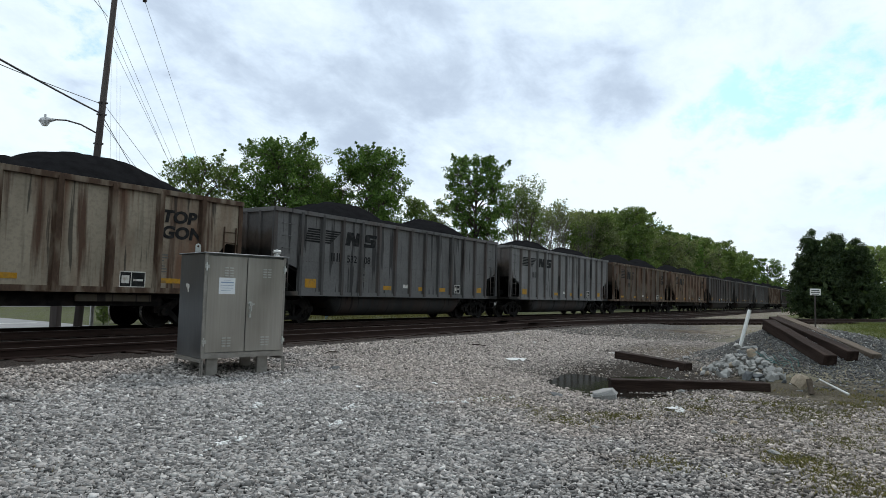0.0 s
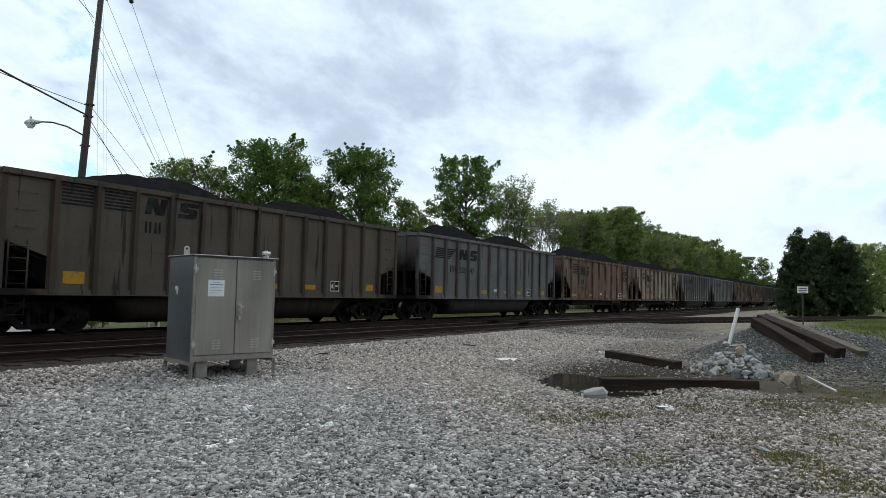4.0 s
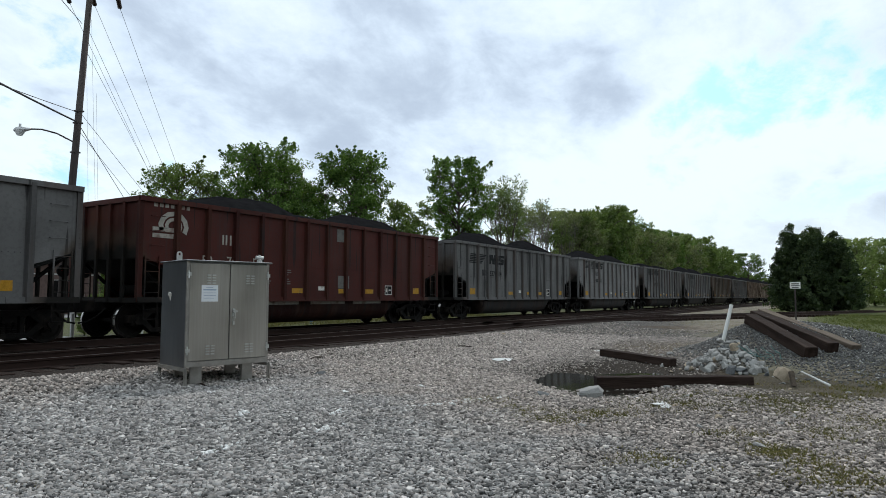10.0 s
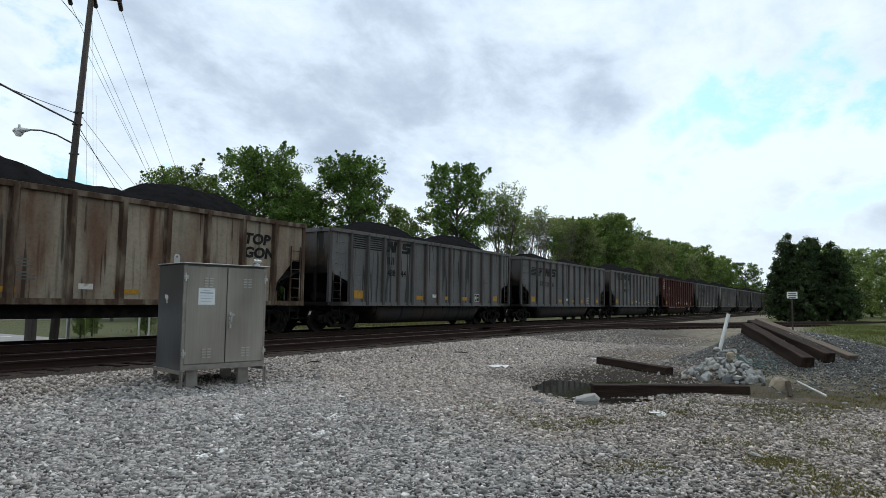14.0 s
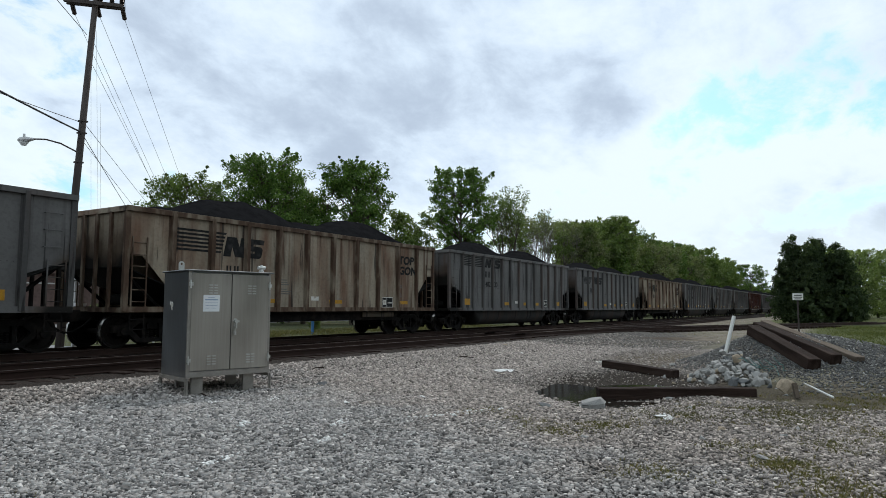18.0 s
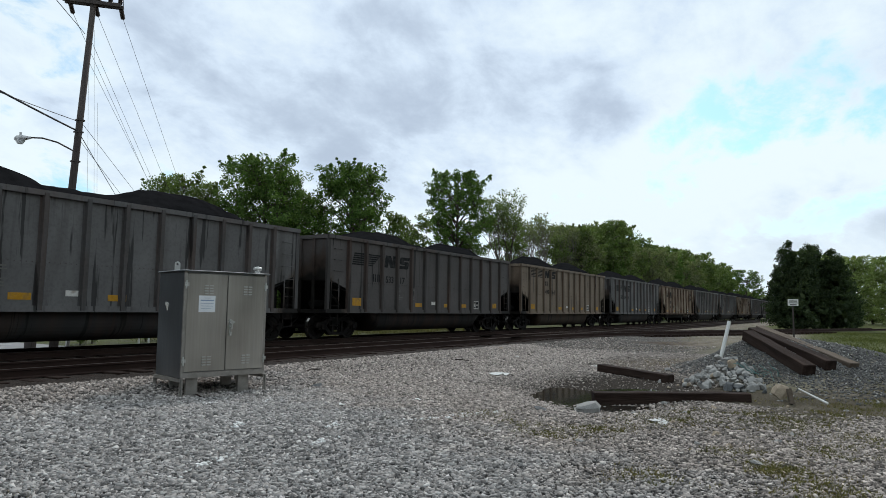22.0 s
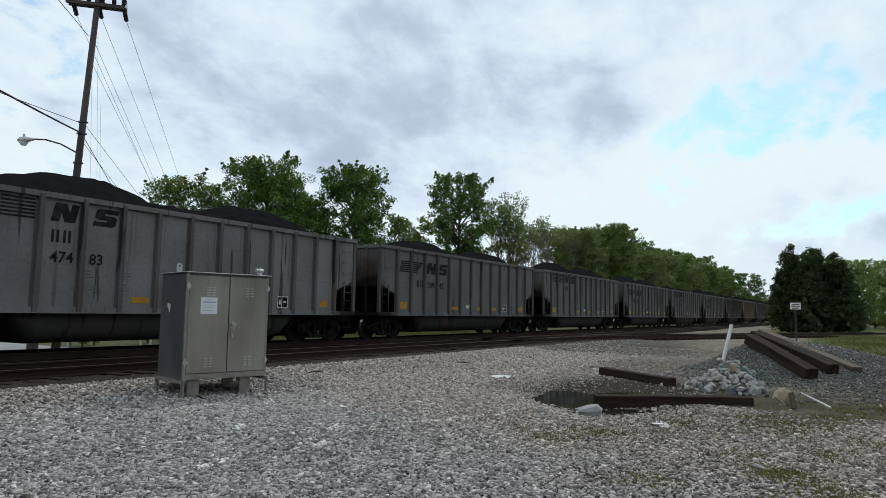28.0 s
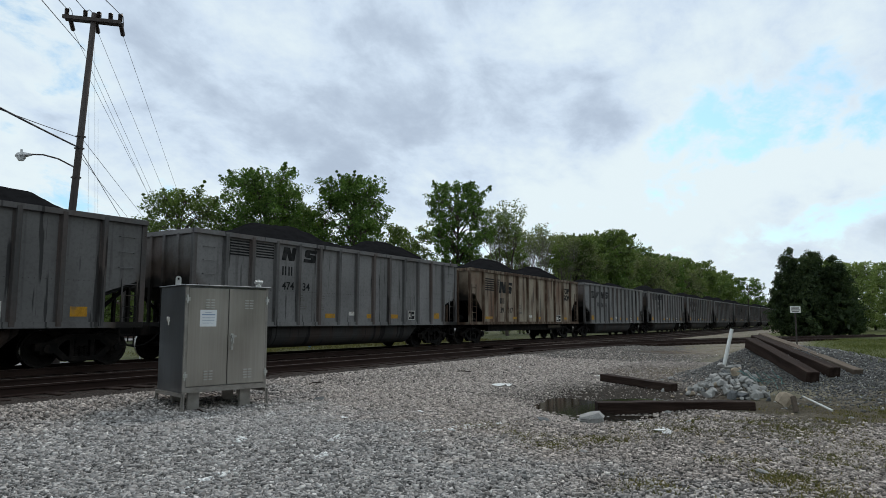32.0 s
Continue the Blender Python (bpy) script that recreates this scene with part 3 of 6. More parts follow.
def lettering(text, size, name, material, parent, m, label="", bold=0.004):
    cu = bpy.data.curves.new(name, "FONT")
    cu.body, cu.size, cu.extrude, cu.align_x, cu.resolution_u, cu.offset = text, size, 0.003, "LEFT", 3, bold
    ob = new("draft", cu)
    me = bpy.data.meshes.new_from_object(ob.evaluated_get(bpy.context.evaluated_depsgraph_get()))
    bpy.data.objects.remove(ob)
    bpy.data.curves.remove(cu)
    me.name = name
    me.materials.clear()
    out = piece(name, me, material, parent, label)
    out.matrix_basis = m
    return out


def smooth_step(a, b, v):
    k = np.clip((v - a) / (b - a), 0, 1)
    return k * k * (3 - 2 * k)

# ---- ground and tracks ----
RAIL_Z = 0.30
NEAR_TRACK, FAR_TRACK, GAUGE = 13.42, 17.70, 1.51


def ground_z(x, y):
    x, y = np.asarray(x, float), np.asarray(y, float)
    z = 0.11 * smooth_step(9.6, 11.0, y) * (1 - smooth_step(19.6, 21.0, y)) * 1.0
    u, w = (x - 18.0) * 0.835 + (y - 1.75) * 0.55, (x - 18.0) * 0.55 - (y - 1.75) * 0.835
    z = z + 0.84 * np.exp(-((u / 2.05) ** 2 + (w / np.where(w > 0, 3.4, 1.3)) ** 2) ** 1.2)
    z = z - 0.06 * np.exp(-(((x - 7.9) / 1.6) ** 2 + ((y - 9.1) / 1.0) ** 2))
    pu, pw = (x - 11.6) * 0.91 + (y - 4.0) * 0.41, (y - 4.0) * 0.91 - (x - 11.6) * 0.41
    z = z - 0.10 * np.exp(-((pu / 2.3) ** 2 + (pw / 1.25) ** 2) ** 2)
    z = z + 0.025 * np.sin(x * 0.9 + 1.3) * np.cos(y * 1.1) * (1 - smooth_step(10, 11, y))
    return z


def graded(lo, hi, near0, near1, step, grow):
    mid = list(np.arange(near0, near1 + 1e-6, step))
    up, d = [near1], step
    while up[-1] < hi:
        d *= grow
        up.append(up[-1] + d)
    dn, d = [near0], step
    while dn[-1] > lo:
        d *= grow
        dn.append(dn[-1] - d)
    return np.array(dn[:0:-1] + mid + up[1:])


xs, ys = graded(-900, 2500, -2, 24, 0.12, 1.25), graded(-900, 2000, -3, 12, 0.12, 1.25)
gx, gy = np.meshgrid(xs, ys, indexing="ij")
nx, ny = gx.shape
rough = np.random.default_rng(2).normal(0, 0.006, gx.shape) * (gx < 26) * (gy < 13)
verts = np.stack([gx, gy, ground_z(gx, gy) + rough], 2).reshape(-1, 3)
i, j = np.meshgrid(np.arange(nx - 1), np.arange(ny - 1), indexing="ij")
k = (i * ny + j).ravel()
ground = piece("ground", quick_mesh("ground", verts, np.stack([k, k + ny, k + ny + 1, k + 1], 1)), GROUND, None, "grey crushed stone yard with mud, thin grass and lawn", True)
tagged(ground, kind="structure", category="ground")


def rail_mesh(line, head):
    """A rail with foot, web and head along a line of (x, y); z is the top of the head."""
    prof = [(-0.068, -0.172), (-0.068, -0.160), (-0.012, -0.140), (-0.010, -0.045), (-0.036, -0.036), (-0.036, -0.004), (0.036, -0.004), (0.036, -0.036), (0.010, -0.045), (0.012, -0.140), (0.068, -0.160), (0.068, -0.172)]
    if head:
        prof = [(-0.030, -0.0035), (-0.030, 0.0), (0.030, 0.0), (0.030, -0.0035)]
    pts = [Vector((x, y, 0)) for x, y in line]
    rings, bm = [], bmesh.new()
    for n, p in enumerate(pts):
        d = (pts[min(n + 1, len(pts) - 1)] - pts[max(n - 1, 0)]).normalized()
        s = Vector((-d.y, d.x, 0))
        rings.append([bm.verts.new(p + s * u + Vector((0, 0, RAIL_Z + w))) for u, w in prof])
    for a, b in zip(rings[:-1], rings[1:]):
        for q in range(len(prof)):
            r = (q + 1) % len(prof)
            bm.faces.new((a[q], a[r], b[r], b[q]))
    for ring in (rings[0], rings[-1][::-1]):
        bm.faces.new(ring)
    bmesh.ops.recalc_face_normals(bm, faces=bm.faces)
    return bm


def offset_line(line, d):
    out = []
    for n, (x, y) in enumerate(line):
        x0, y0 = line[max(n - 1, 0)]
        x1, y1 = line[min(n + 1, len(line) - 1)]
        h = math.hypot(x1 - x0, y1 - y0)
        out.append((x - (y1 - y0) / h * d, y + (x1 - x0) / h * d))
    return out


def spur_line():
    """The branch leaves the near track and bends towards the camera's side."""
    out = [(26.0, NEAR_TRACK)]
    x, y, a = 26.0, NEAR_TRACK, 0.0
    while x < 70 and y > -14:
        a = min(a + 0.030, 0.40) if x > 27 else a
        x, y = x + math.cos(a), y - math.sin(a)
        out.append((x, y))
    return out


rt = random.Random(5)
tie_mesh = bpy.data.meshes.new("tie")
bm = boxes((-1.3, 1.3, -0.115, 0.115, -0.09, 0.09))
beveled(bm, 0.012)
bm.to_mesh(tie_mesh)
bm.free()


def build_track(name, line, label, tie_from, tie_to, step=0.53):
    tr = empty(name, pose(0, 0, 0), label, "railway track", kind="structure")
    for side in (-GAUGE / 2, GAUGE / 2):
        r = part("rail", rail_mesh(offset_line(line, side), False), RAIL, tr, "rusty brown steel rail")
        part("rail_head", rail_mesh(offset_line(line, side), True), RAILTOP, r, "worn grey running surface of the rail")
    run = 0.0
    for (x0, y0), (x1, y1) in zip(line[:-1], line[1:]):
        h = math.hypot(x1 - x0, y1 - y0)
        a = math.degrees(math.atan2(y1 - y0, x1 - x0))
        s = (-run) % step
        while s < h:
            x, y = x0 + (x1 - x0) * s / h, y0 + (y1 - y0) * s / h
            if tie_from <= x <= tie_to:
                t = piece("tie", tie_mesh, TIE, tr)
                t.matrix_basis = pose(x, y + rt.uniform(-0.07, 0.07), RAIL_Z - 0.172 - 0.082 + rt.uniform(-0.012, 0.006), 0, rt.uniform(-1, 1), a + 90 + rt.uniform(-2, 2))
            s += step
        run += h
    return tr


build_track("near_track", [(-60.0, NEAR_TRACK), (0.0, NEAR_TRACK), (60.0, NEAR_TRACK), (600.0, NEAR_TRACK)], "empty rusty railway track on stone ballast", 4.0, 75.0)
build_track("far_track", [(-560.0, FAR_TRACK), (0.0, FAR_TRACK), (600.0, FAR_TRACK)], "railway track under the coal train", 5.0, 70.0)
build_track("spur_track", spur_line(), "rusty spur track bending away from the main line", 31.0, 60.0, 0.6)

# ---- the coal train ----
HALF, WIDE, SILL, TOP = 7.36, 1.60, 0.98, 3.80   # half body length, half width, sill and top above the rail
# length over couplers: bathtub cars, flat-floored cars, the red-brown car
TUB_LONG, FLAT_LONG, RED_LONG = 16.20, 15.82, 16.30


def wheel_bm(x, y, out):
    bm = bmesh.new()
    prof = [(0.06, 0.10), (0.16, 0.09), (0.20, 0.05), (0.37, 0.03), (0.40, 0.062), (0.457, 0.064), (0.462, -0.055), (0.49, -0.06), (0.485, -0.085), (0.40, -0.085), (0.36, -0.03), (0.18, -0.06), (0.06, -0.09)]
    n, rings = 20, []
    for r, w in prof:
        rings.append([bm.verts.new((x + r * math.cos(2 * math.pi * q / n), y + w * out, 0.457 + r * math.sin(2 * math.pi * q / n))) for q in range(n)])
    for a, b in zip(rings[:-1], rings[1:]):
        for q in range(n):
            bm.faces.new((a[q], a[(q + 1) % n], b[(q + 1) % n], b[q]))
    bm.faces.new(rings[0])
    bm.faces.new(rings[-1])
    bmesh.ops.recalc_face_normals(bm, faces=bm.faces)
    return bm


def side_frame_bm(y):
    """Cast truck side frame with two windows and journal boxes."""
    bm = bmesh.new()
    t = 0.09
    top = [(-1.15, 0.42), (-1.15, 0.60), (-0.85, 0.64), (-0.45, 0.80), (0.45, 0.80), (0.85, 0.64), (1.15, 0.60), (1.15, 0.42), (0.72, 0.42), (0.62, 0.50), (0.42, 0.66), (-0.42, 0.66), (-0.62, 0.50), (-0.72, 0.42)]
    prism(bm, top, y - t, y + t)
    prism(bm, [(-0.80, 0.44), (-0.62, 0.50), (-0.36, 0.26), (0.36, 0.26), (0.62, 0.50), (0.80, 0.44), (0.44, 0.15), (-0.44, 0.15)], y - t * 0.9, y + t * 0.9)
    for x in (-0.26, 0.26):
        box(bm, x - 0.05, x + 0.05, y - t * 0.8, y + t * 0.8, 0.24, 0.68)
    for x in (-0.89, 0.89):
        box(bm, x - 0.15, x + 0.15, y - t * 1.2, y + t * 1.2, 0.34, 0.60)
        tube(bm, (x, y - t * 1.9, 0.457), (x, y + t, 0.457), 0.095, 0.10, 10)
    bmesh.ops.recalc_face_normals(bm, faces=bm.faces)
    return bm


def springs_bm(y):
    bm = bmesh.new()
    for x in (-0.13, 0.0, 0.13):
        for s in range(5):
            tube(bm, (x, y, 0.27 + s * 0.055), (x, y, 0.30 + s * 0.055), 0.055, 0.055, 7)
    return bm




def add_truck(car, cx, meshes):
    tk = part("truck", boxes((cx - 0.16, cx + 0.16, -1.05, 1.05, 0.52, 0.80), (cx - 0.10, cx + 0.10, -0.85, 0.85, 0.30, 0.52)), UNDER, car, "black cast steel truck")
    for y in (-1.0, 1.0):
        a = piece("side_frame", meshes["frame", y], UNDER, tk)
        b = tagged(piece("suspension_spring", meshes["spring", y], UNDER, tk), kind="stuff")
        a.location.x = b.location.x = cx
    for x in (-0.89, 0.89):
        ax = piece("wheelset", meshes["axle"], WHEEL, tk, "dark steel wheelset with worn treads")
        ax.location = (cx + x, 0, 0.457)
    return tk


def truck_meshes():
    out = {}
    for y in (-1.0, 1.0):
        for key, fn in (("frame", side_frame_bm), ("spring", springs_bm)):
            bm = fn(y)
            me = bpy.data.meshes.new(key)
            bm.to_mesh(me)
            bm.free()
            out[key, y] = me
    bm = bmesh.new()
    for y, o in ((-0.755, -1), (0.755, 1)):
        w = wheel_bm(0, y, o)
        me = bpy.data.meshes.new("w")
        w.to_mesh(me)
        w.free()
        bm.from_mesh(me)
        bpy.data.meshes.remove(me)
        # a cross web, so that the turning shows
        for q in range(6):
            a = q * math.pi / 3
            c = Vector((0.25 * math.cos(a), y + o * 0.05, 0.457 + 0.25 * math.sin(a)))
            box(bm, c.x - 0.035, c.x + 0.035, c.y - 0.012, c.y + 0.012, c.z - 0.035, c.z + 0.035)
    tube(bm, (0, -1.0, 0.457), (0, 1.0, 0.457), 0.075, 0.075, 10)
    bmesh.ops.translate(bm, vec=(0, 0, -0.457), verts=bm.verts)
    me = bpy.data.meshes.new("wheelset")
    bm.to_mesh(me)
    bm.free()
    me.materials.append(WHEEL)
    me.materials.append(TREAD)
    for p in me.polygons:
        r = math.hypot(p.center.x, p.center.z)
        p.material_index = 1 if 0.452 < r < 0.475 and abs(p.normal.y) < 0.5 else 0
    out["axle"] = me
    return out


def coal_bm(seed, tall, length=6.6):
    """A heaped load in two humps, lumpy on top."""
    bm = bmesh.new()
    n, m = 66, 14
    grid = []
    for a in range(n + 1):
        x = -length + 2 * length * a / n
        row = []
        for b in range(m + 1):
            y = (WIDE - 0.13) * (2 * b / m - 1)
            u, v = x / length, y / WIDE
            hump = max(0, 1 - abs((u - 0.55) / 0.42) ** 2.5) ** 0.85 + max(0, 1 - abs((u + 0.38) / 0.43) ** 2.5) ** 0.85
            hump = max(hump, 0.60 * (1 - abs(u) ** 6))
            z = TOP - 0.28 + tall * hump * max(0, 1 - abs(v) ** 1.5) ** 0.9 + 0.12 * (1 - abs(v))
            z += 0.09 * noise.noise(Vector((x * 1.1 + seed * 7, y * 1.3, seed))) + 0.05 * noise.noise(Vector((x * 4 + seed, y * 4, 2)))
            row.append(bm.verts.new((x, y, z)))
        grid.append(row)
    for a in range(n):
        for b in range(m):
            bm.faces.new((grid[a][b], grid[a + 1][b], grid[a + 1][b + 1], grid[a][b + 1]))
    return bm


def rib_bm(x, y, z0, z1, w=0.075, d=0.11):
    """A pressed hat-section side post; it stands out from the side by d."""
    s = -1 if y < 0 else 1
    bm = bmesh.new()
    prof = [(-w - 0.035, 0.0), (-w - 0.035, 0.012), (-w, 0.014), (-w * 0.72, d), (w * 0.72, d), (w, 0.014), (w + 0.035, 0.012), (w + 0.035, 0.0)]
    lo = [bm.verts.new((x + a, y + s * b * 0.72, z0)) for a, b in prof]
    hi = [bm.verts.new((x + a, y + s * b, z1)) for a, b in prof]
    for q in range(len(prof)):
        r = (q + 1) % len(prof)
        bm.faces.new((lo[q], lo[r], hi[r], hi[q]))
    bm.faces.new(lo)
    bm.faces.new(hi[::-1])
    bmesh.ops.recalc_face_normals(bm, faces=bm.faces)
    return bm


def side_bm(y, cut_z, cut_x, flat):
    """Side sheet with the open corners under the end slopes."""
    s = -1 if y < 0 else 1
    e = HALF - 0.03
    z0, z1 = SILL + 0.02, TOP - 0.04
    pts = [(-e, cut_z), (-e, z1), (e, z1), (e, cut_z), (e - cut_x * (0.0 if flat else 0.35), cut_z - (0.0 if not flat else 0.06)), (e - cut_x, cut_z - (0.40 if flat else 0.95)), (e - cut_x, z0), (-e + cut_x, z0), (-e + cut_x, cut_z - (0.40 if flat else 0.95)), (-e + cut_x * (0.0 if flat else 0.35), cut_z - (0.0 if not flat else 0.06))]
    bm = bmesh.new()
    if flat:
        pts = [p for n, p in enumerate(pts) if n not in (4, 9)]
    prism(bm, pts, y, y - s * 0.02)
    bmesh.ops.recalc_face_normals(bm, faces=bm.faces)
    return bm


def ladder_bm(x, y, z0, z1, wide=0.40, rungs=6):
    bm = bmesh.new()
    for d in (-wide / 2, wide / 2):
        box(bm, x + d - 0.018, x + d + 0.018, y - 0.012, y + 0.012, z0, z1)
    for q in range(rungs):
        z = z0 + (z1 - z0) * (q + 0.5) / rungs
        tube(bm, (x - wide / 2, y, z), (x + wide / 2, y, z), 0.012, 0.012, 5)
    return bm


def steps_bm(x, y):
    bm = bmesh.new()
    for d in (-0.2, 0.2):
        box(bm, x + d - 0.016, x + d + 0.016, y - 0.012, y + 0.012, 0.50, SILL)
    for z in (0.52, 0.78):
        box(bm, x - 0.2, x + 0.2, y - 0.03, y + 0.03, z - 0.012, z + 0.012)
    return bm


def build_car(kind, tm):
    tubbed = kind == "tub"
    car = empty("coal_gondola", pose(0, 0, 0), "loaded coal gondola", "railroad car", "cars of the coal train")
    paint = PAINT if tubbed else PAINT_R
    rib_mat = PAINT_D if tubbed else RIB_RUST
    cut_z, cut_x = (2.22, 1.17) if tubbed else (2.45, 1.40)
    top = TOP if tubbed else TOP - 0.06
    for y in (-WIDE, WIDE):
        s = -1 if y < 0 else 1
        side = part("side_sheet", side_bm(y, cut_z, cut_x, tubbed), paint, car)
        bm = boxes((-HALF, HALF, min(y, y + s * 0.09), max(y, y + s * 0.09), top - 0.13, top), (-HALF, HALF, min(y, y - s * 0.10), max(y, y - s * 0.10), top - 0.05, top))
        part("top_chord", bm, PAINT_C if tubbed else RIB_RUST, car)
        bm = boxes((-HALF, HALF, min(y - s * 0.06, y + s * 0.045), max(y - s * 0.06, y + s * 0.045), SILL, SILL + 0.13), (-HALF, HALF, min(y, y + s * 0.075), max(y, y + s * 0.075), SILL - 0.015, SILL + 0.012))
        part("side_sill", bm, paint if tubbed else RIB_RUST, car)
        count = 13 if tubbed else 10
        span = HALF - cut_x
        for n in range(count):
            x = -span + 2 * span * n / (count - 1)
            part("side_post", rib_bm(x, y, SILL + 0.02, top - 0.06, 0.075 if tubbed else 0.09), rib_mat, car)
        for x in (-HALF + 0.06, HALF - 0.06):
            part("corner_post", boxes((x - 0.07, x + 0.07, min(y - s * 0.07, y + s * 0.035), max(y - s * 0.07, y + s * 0.035), SILL, top - 0.02)), rib_mat, car)
        if tubbed:
            # a row of rivets along the floor line and on the corner posts
            bm = bmesh.new()
            for n in range(96):
                x = -span + 2 * span * (n + 0.5) / 96
                tube(bm, (x, y, 2.12), (x, y + s * 0.012, 2.12), 0.014, 0.010, 5)
            for x in (-HALF + 0.04, HALF - 0.04):
                for q in range(11):
                    tube(bm, (x, y + s * 0.03, 2.3 + q * 0.12), (x, y + s * 0.05, 2.3 + q * 0.12), 0.016, 0.012, 5)
            tagged(part("riveting", bm, PAINT_D, car), kind="stuff")
            for n, z in ((0, 2.9), (0, 3.3), (0, 2.5), (1, 2.9), (1, 3.3), (1, 2.5)):
                x = (-1 if n == 0 else 1) * (HALF - 0.55)
                part("grab_iron", path_tube(bmesh.new(), [(x - 0.2, y, z), (x - 0.2, y + s * 0.07, z), (x + 0.2, y + s * 0.07, z), (x + 0.2, y, z)], 0.011, 5), paint, car)
        for e in (-1, 1):
            part("ladder", ladder_bm(e * (HALF - 0.42), y + s * 0.03, SILL + 0.1, cut_z + (0.0 if tubbed else 0.5), 0.42, 4 if tubbed else 6), PAINT if tubbed else RIB_RUST, car, "steel ladder")
            part("corner_step", steps_bm(e * (HALF - 0.42), y), UNDER, car)
    for e in (-1, 1):
        x = e * (HALF - 0.04)
        # end wall, then the slope that runs in under the load
        part("end_sheet", boxes((min(x, x - e * 0.02), max(x, x - e * 0.02), -WIDE + 0.02, WIDE - 0.02, 2.15, top - 0.05)), PAINT_E, car, "soot-stained end wall")
        part("end_chord", boxes((min(x + e * 0.07, x - e * 0.05), max(x + e * 0.07, x - e * 0.05), -WIDE, WIDE, top - 0.14, top - 0.004)), paint, car)
        bm = bmesh.new()
        a = [bm.verts.new(v) for v in ((x, -WIDE + 0.03, 2.16), (x, WIDE - 0.03, 2.16), (e * 4.0, WIDE - 0.03, 0.95), (e * 4.0, -WIDE + 0.03, 0.95))]
        b = [bm.verts.new((v.co.x, v.co.y, v.co.z - 0.03)) for v in a]
        bm.faces.new(a)
        bm.faces.new(b[::-1])
        for q in range(4):
            bm.faces.new((a[(q + 1) % 4], a[q], b[q], b[(q + 1) % 4]))
        part("slope_sheet", bm, NEAR_BLACK, car, "near-black sloped end sheet")
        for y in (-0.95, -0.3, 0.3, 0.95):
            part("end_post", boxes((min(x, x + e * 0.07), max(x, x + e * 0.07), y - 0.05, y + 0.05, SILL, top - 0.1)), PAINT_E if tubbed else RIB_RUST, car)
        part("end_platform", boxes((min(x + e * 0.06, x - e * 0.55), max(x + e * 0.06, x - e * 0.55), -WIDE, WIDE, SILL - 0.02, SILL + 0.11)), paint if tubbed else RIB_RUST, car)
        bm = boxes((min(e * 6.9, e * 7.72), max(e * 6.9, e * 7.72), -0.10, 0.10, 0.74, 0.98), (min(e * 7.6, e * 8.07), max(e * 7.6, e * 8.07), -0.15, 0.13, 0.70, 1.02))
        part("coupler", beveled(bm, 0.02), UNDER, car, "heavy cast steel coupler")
        part("air_hose", path_tube(bmesh.new(), [(e * 7.4, -0.30, 0.80), (e * 7.62, -0.30, 0.60), (e * 7.85, -0.26, 0.46), (e * 8.08, -0.2, 0.42)], 0.026, 6), NEAR_BLACK, car, "black rubber air hose")
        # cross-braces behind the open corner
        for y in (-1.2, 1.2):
            part("diagonal_brace", tube(bmesh.new(), (e * 6.0, y, SILL + 0.1), (x - e * 0.1, y, 2.1), 0.05, 0.05, 6), NEAR_BLACK, car)
    part("brake_cylinder", tube(bmesh.new(), (-HALF + 0.75, -0.7, SILL + 0.32), (-HALF + 0.2, -0.7, SILL + 0.32), 0.14, 0.14, 12), NEAR_BLACK, car)
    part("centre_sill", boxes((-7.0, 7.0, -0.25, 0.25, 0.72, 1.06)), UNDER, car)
    if tubbed:
        bm = bmesh.new()
        n = 9
        prof = [(-1.42, SILL + 0.04)] + [(-0.86 - 0.54 * math.cos(q * math.pi / 2 / n), 0.78 - 0.54 * math.sin(q * math.pi / 2 / n)) for q in range(n + 1)]
        prof = prof + [(-u, w) for u, w in prof[::-1]]
        rings = [[bm.verts.new((x, u * k, SILL + (w - SILL) * h)) for u, w in prof] for x, k, h in ((-4.45, 0.95, 0.35), (-3.95, 1, 1), (-1.3, 1, 1), (1.3, 1, 1), (3.95, 1, 1), (4.45, 0.95, 0.35))]
        for a, b in zip(rings[:-1], rings[1:]):
            for q in range(len(prof) - 1):
                bm.faces.new((a[q], a[q + 1], b[q + 1], b[q]))
        bm.faces.new(rings[0])
        bm.faces.new(rings[-1][::-1])
        bmesh.ops.recalc_face_normals(bm, faces=bm.faces)
        part("tub", bm, PAINT_T, car, "rounded steel bathtub floor between the trucks")
    else:
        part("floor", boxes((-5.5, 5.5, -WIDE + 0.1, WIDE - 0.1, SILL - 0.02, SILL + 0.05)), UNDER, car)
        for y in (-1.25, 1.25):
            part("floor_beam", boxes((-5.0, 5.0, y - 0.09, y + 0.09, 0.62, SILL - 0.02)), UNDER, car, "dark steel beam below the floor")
        part("access_plate", boxes((2.6, 4.6, -1.46, -1.40, 0.74, 0.92)), PAINT_T, car)
    for cx in (-6.1, 6.1):
        add_truck(car, cx, tm)
    yel = [(-5.65, 0.52, 0.30), (-1.45, 0.5, 0.16), (0.9, 0.5, 0.16), (2.45, 0.5, 0.16), (5.65, 0.42, 0.24)] if tubbed else [(-5.35, 0.75, 0.13), (-2.2, 0.7, 0.13), (0.85, 0.7, 0.13), (5.0, 0.7, 0.13)]
    for x, w, h in yel:
        part("reflector", boxes((x - w / 2, x + w / 2, -WIDE - 0.008, -WIDE - 0.002, SILL + 0.26, SILL + 0.26 + h)), YELLOW, car, "yellow reflective stripe")
    # stencilled data boxes and small placards
    x, half, z0, z1 = (3.68, 0.23, 0.22, 0.58) if tubbed else (3.95, 0.36, 0.13, 0.53)
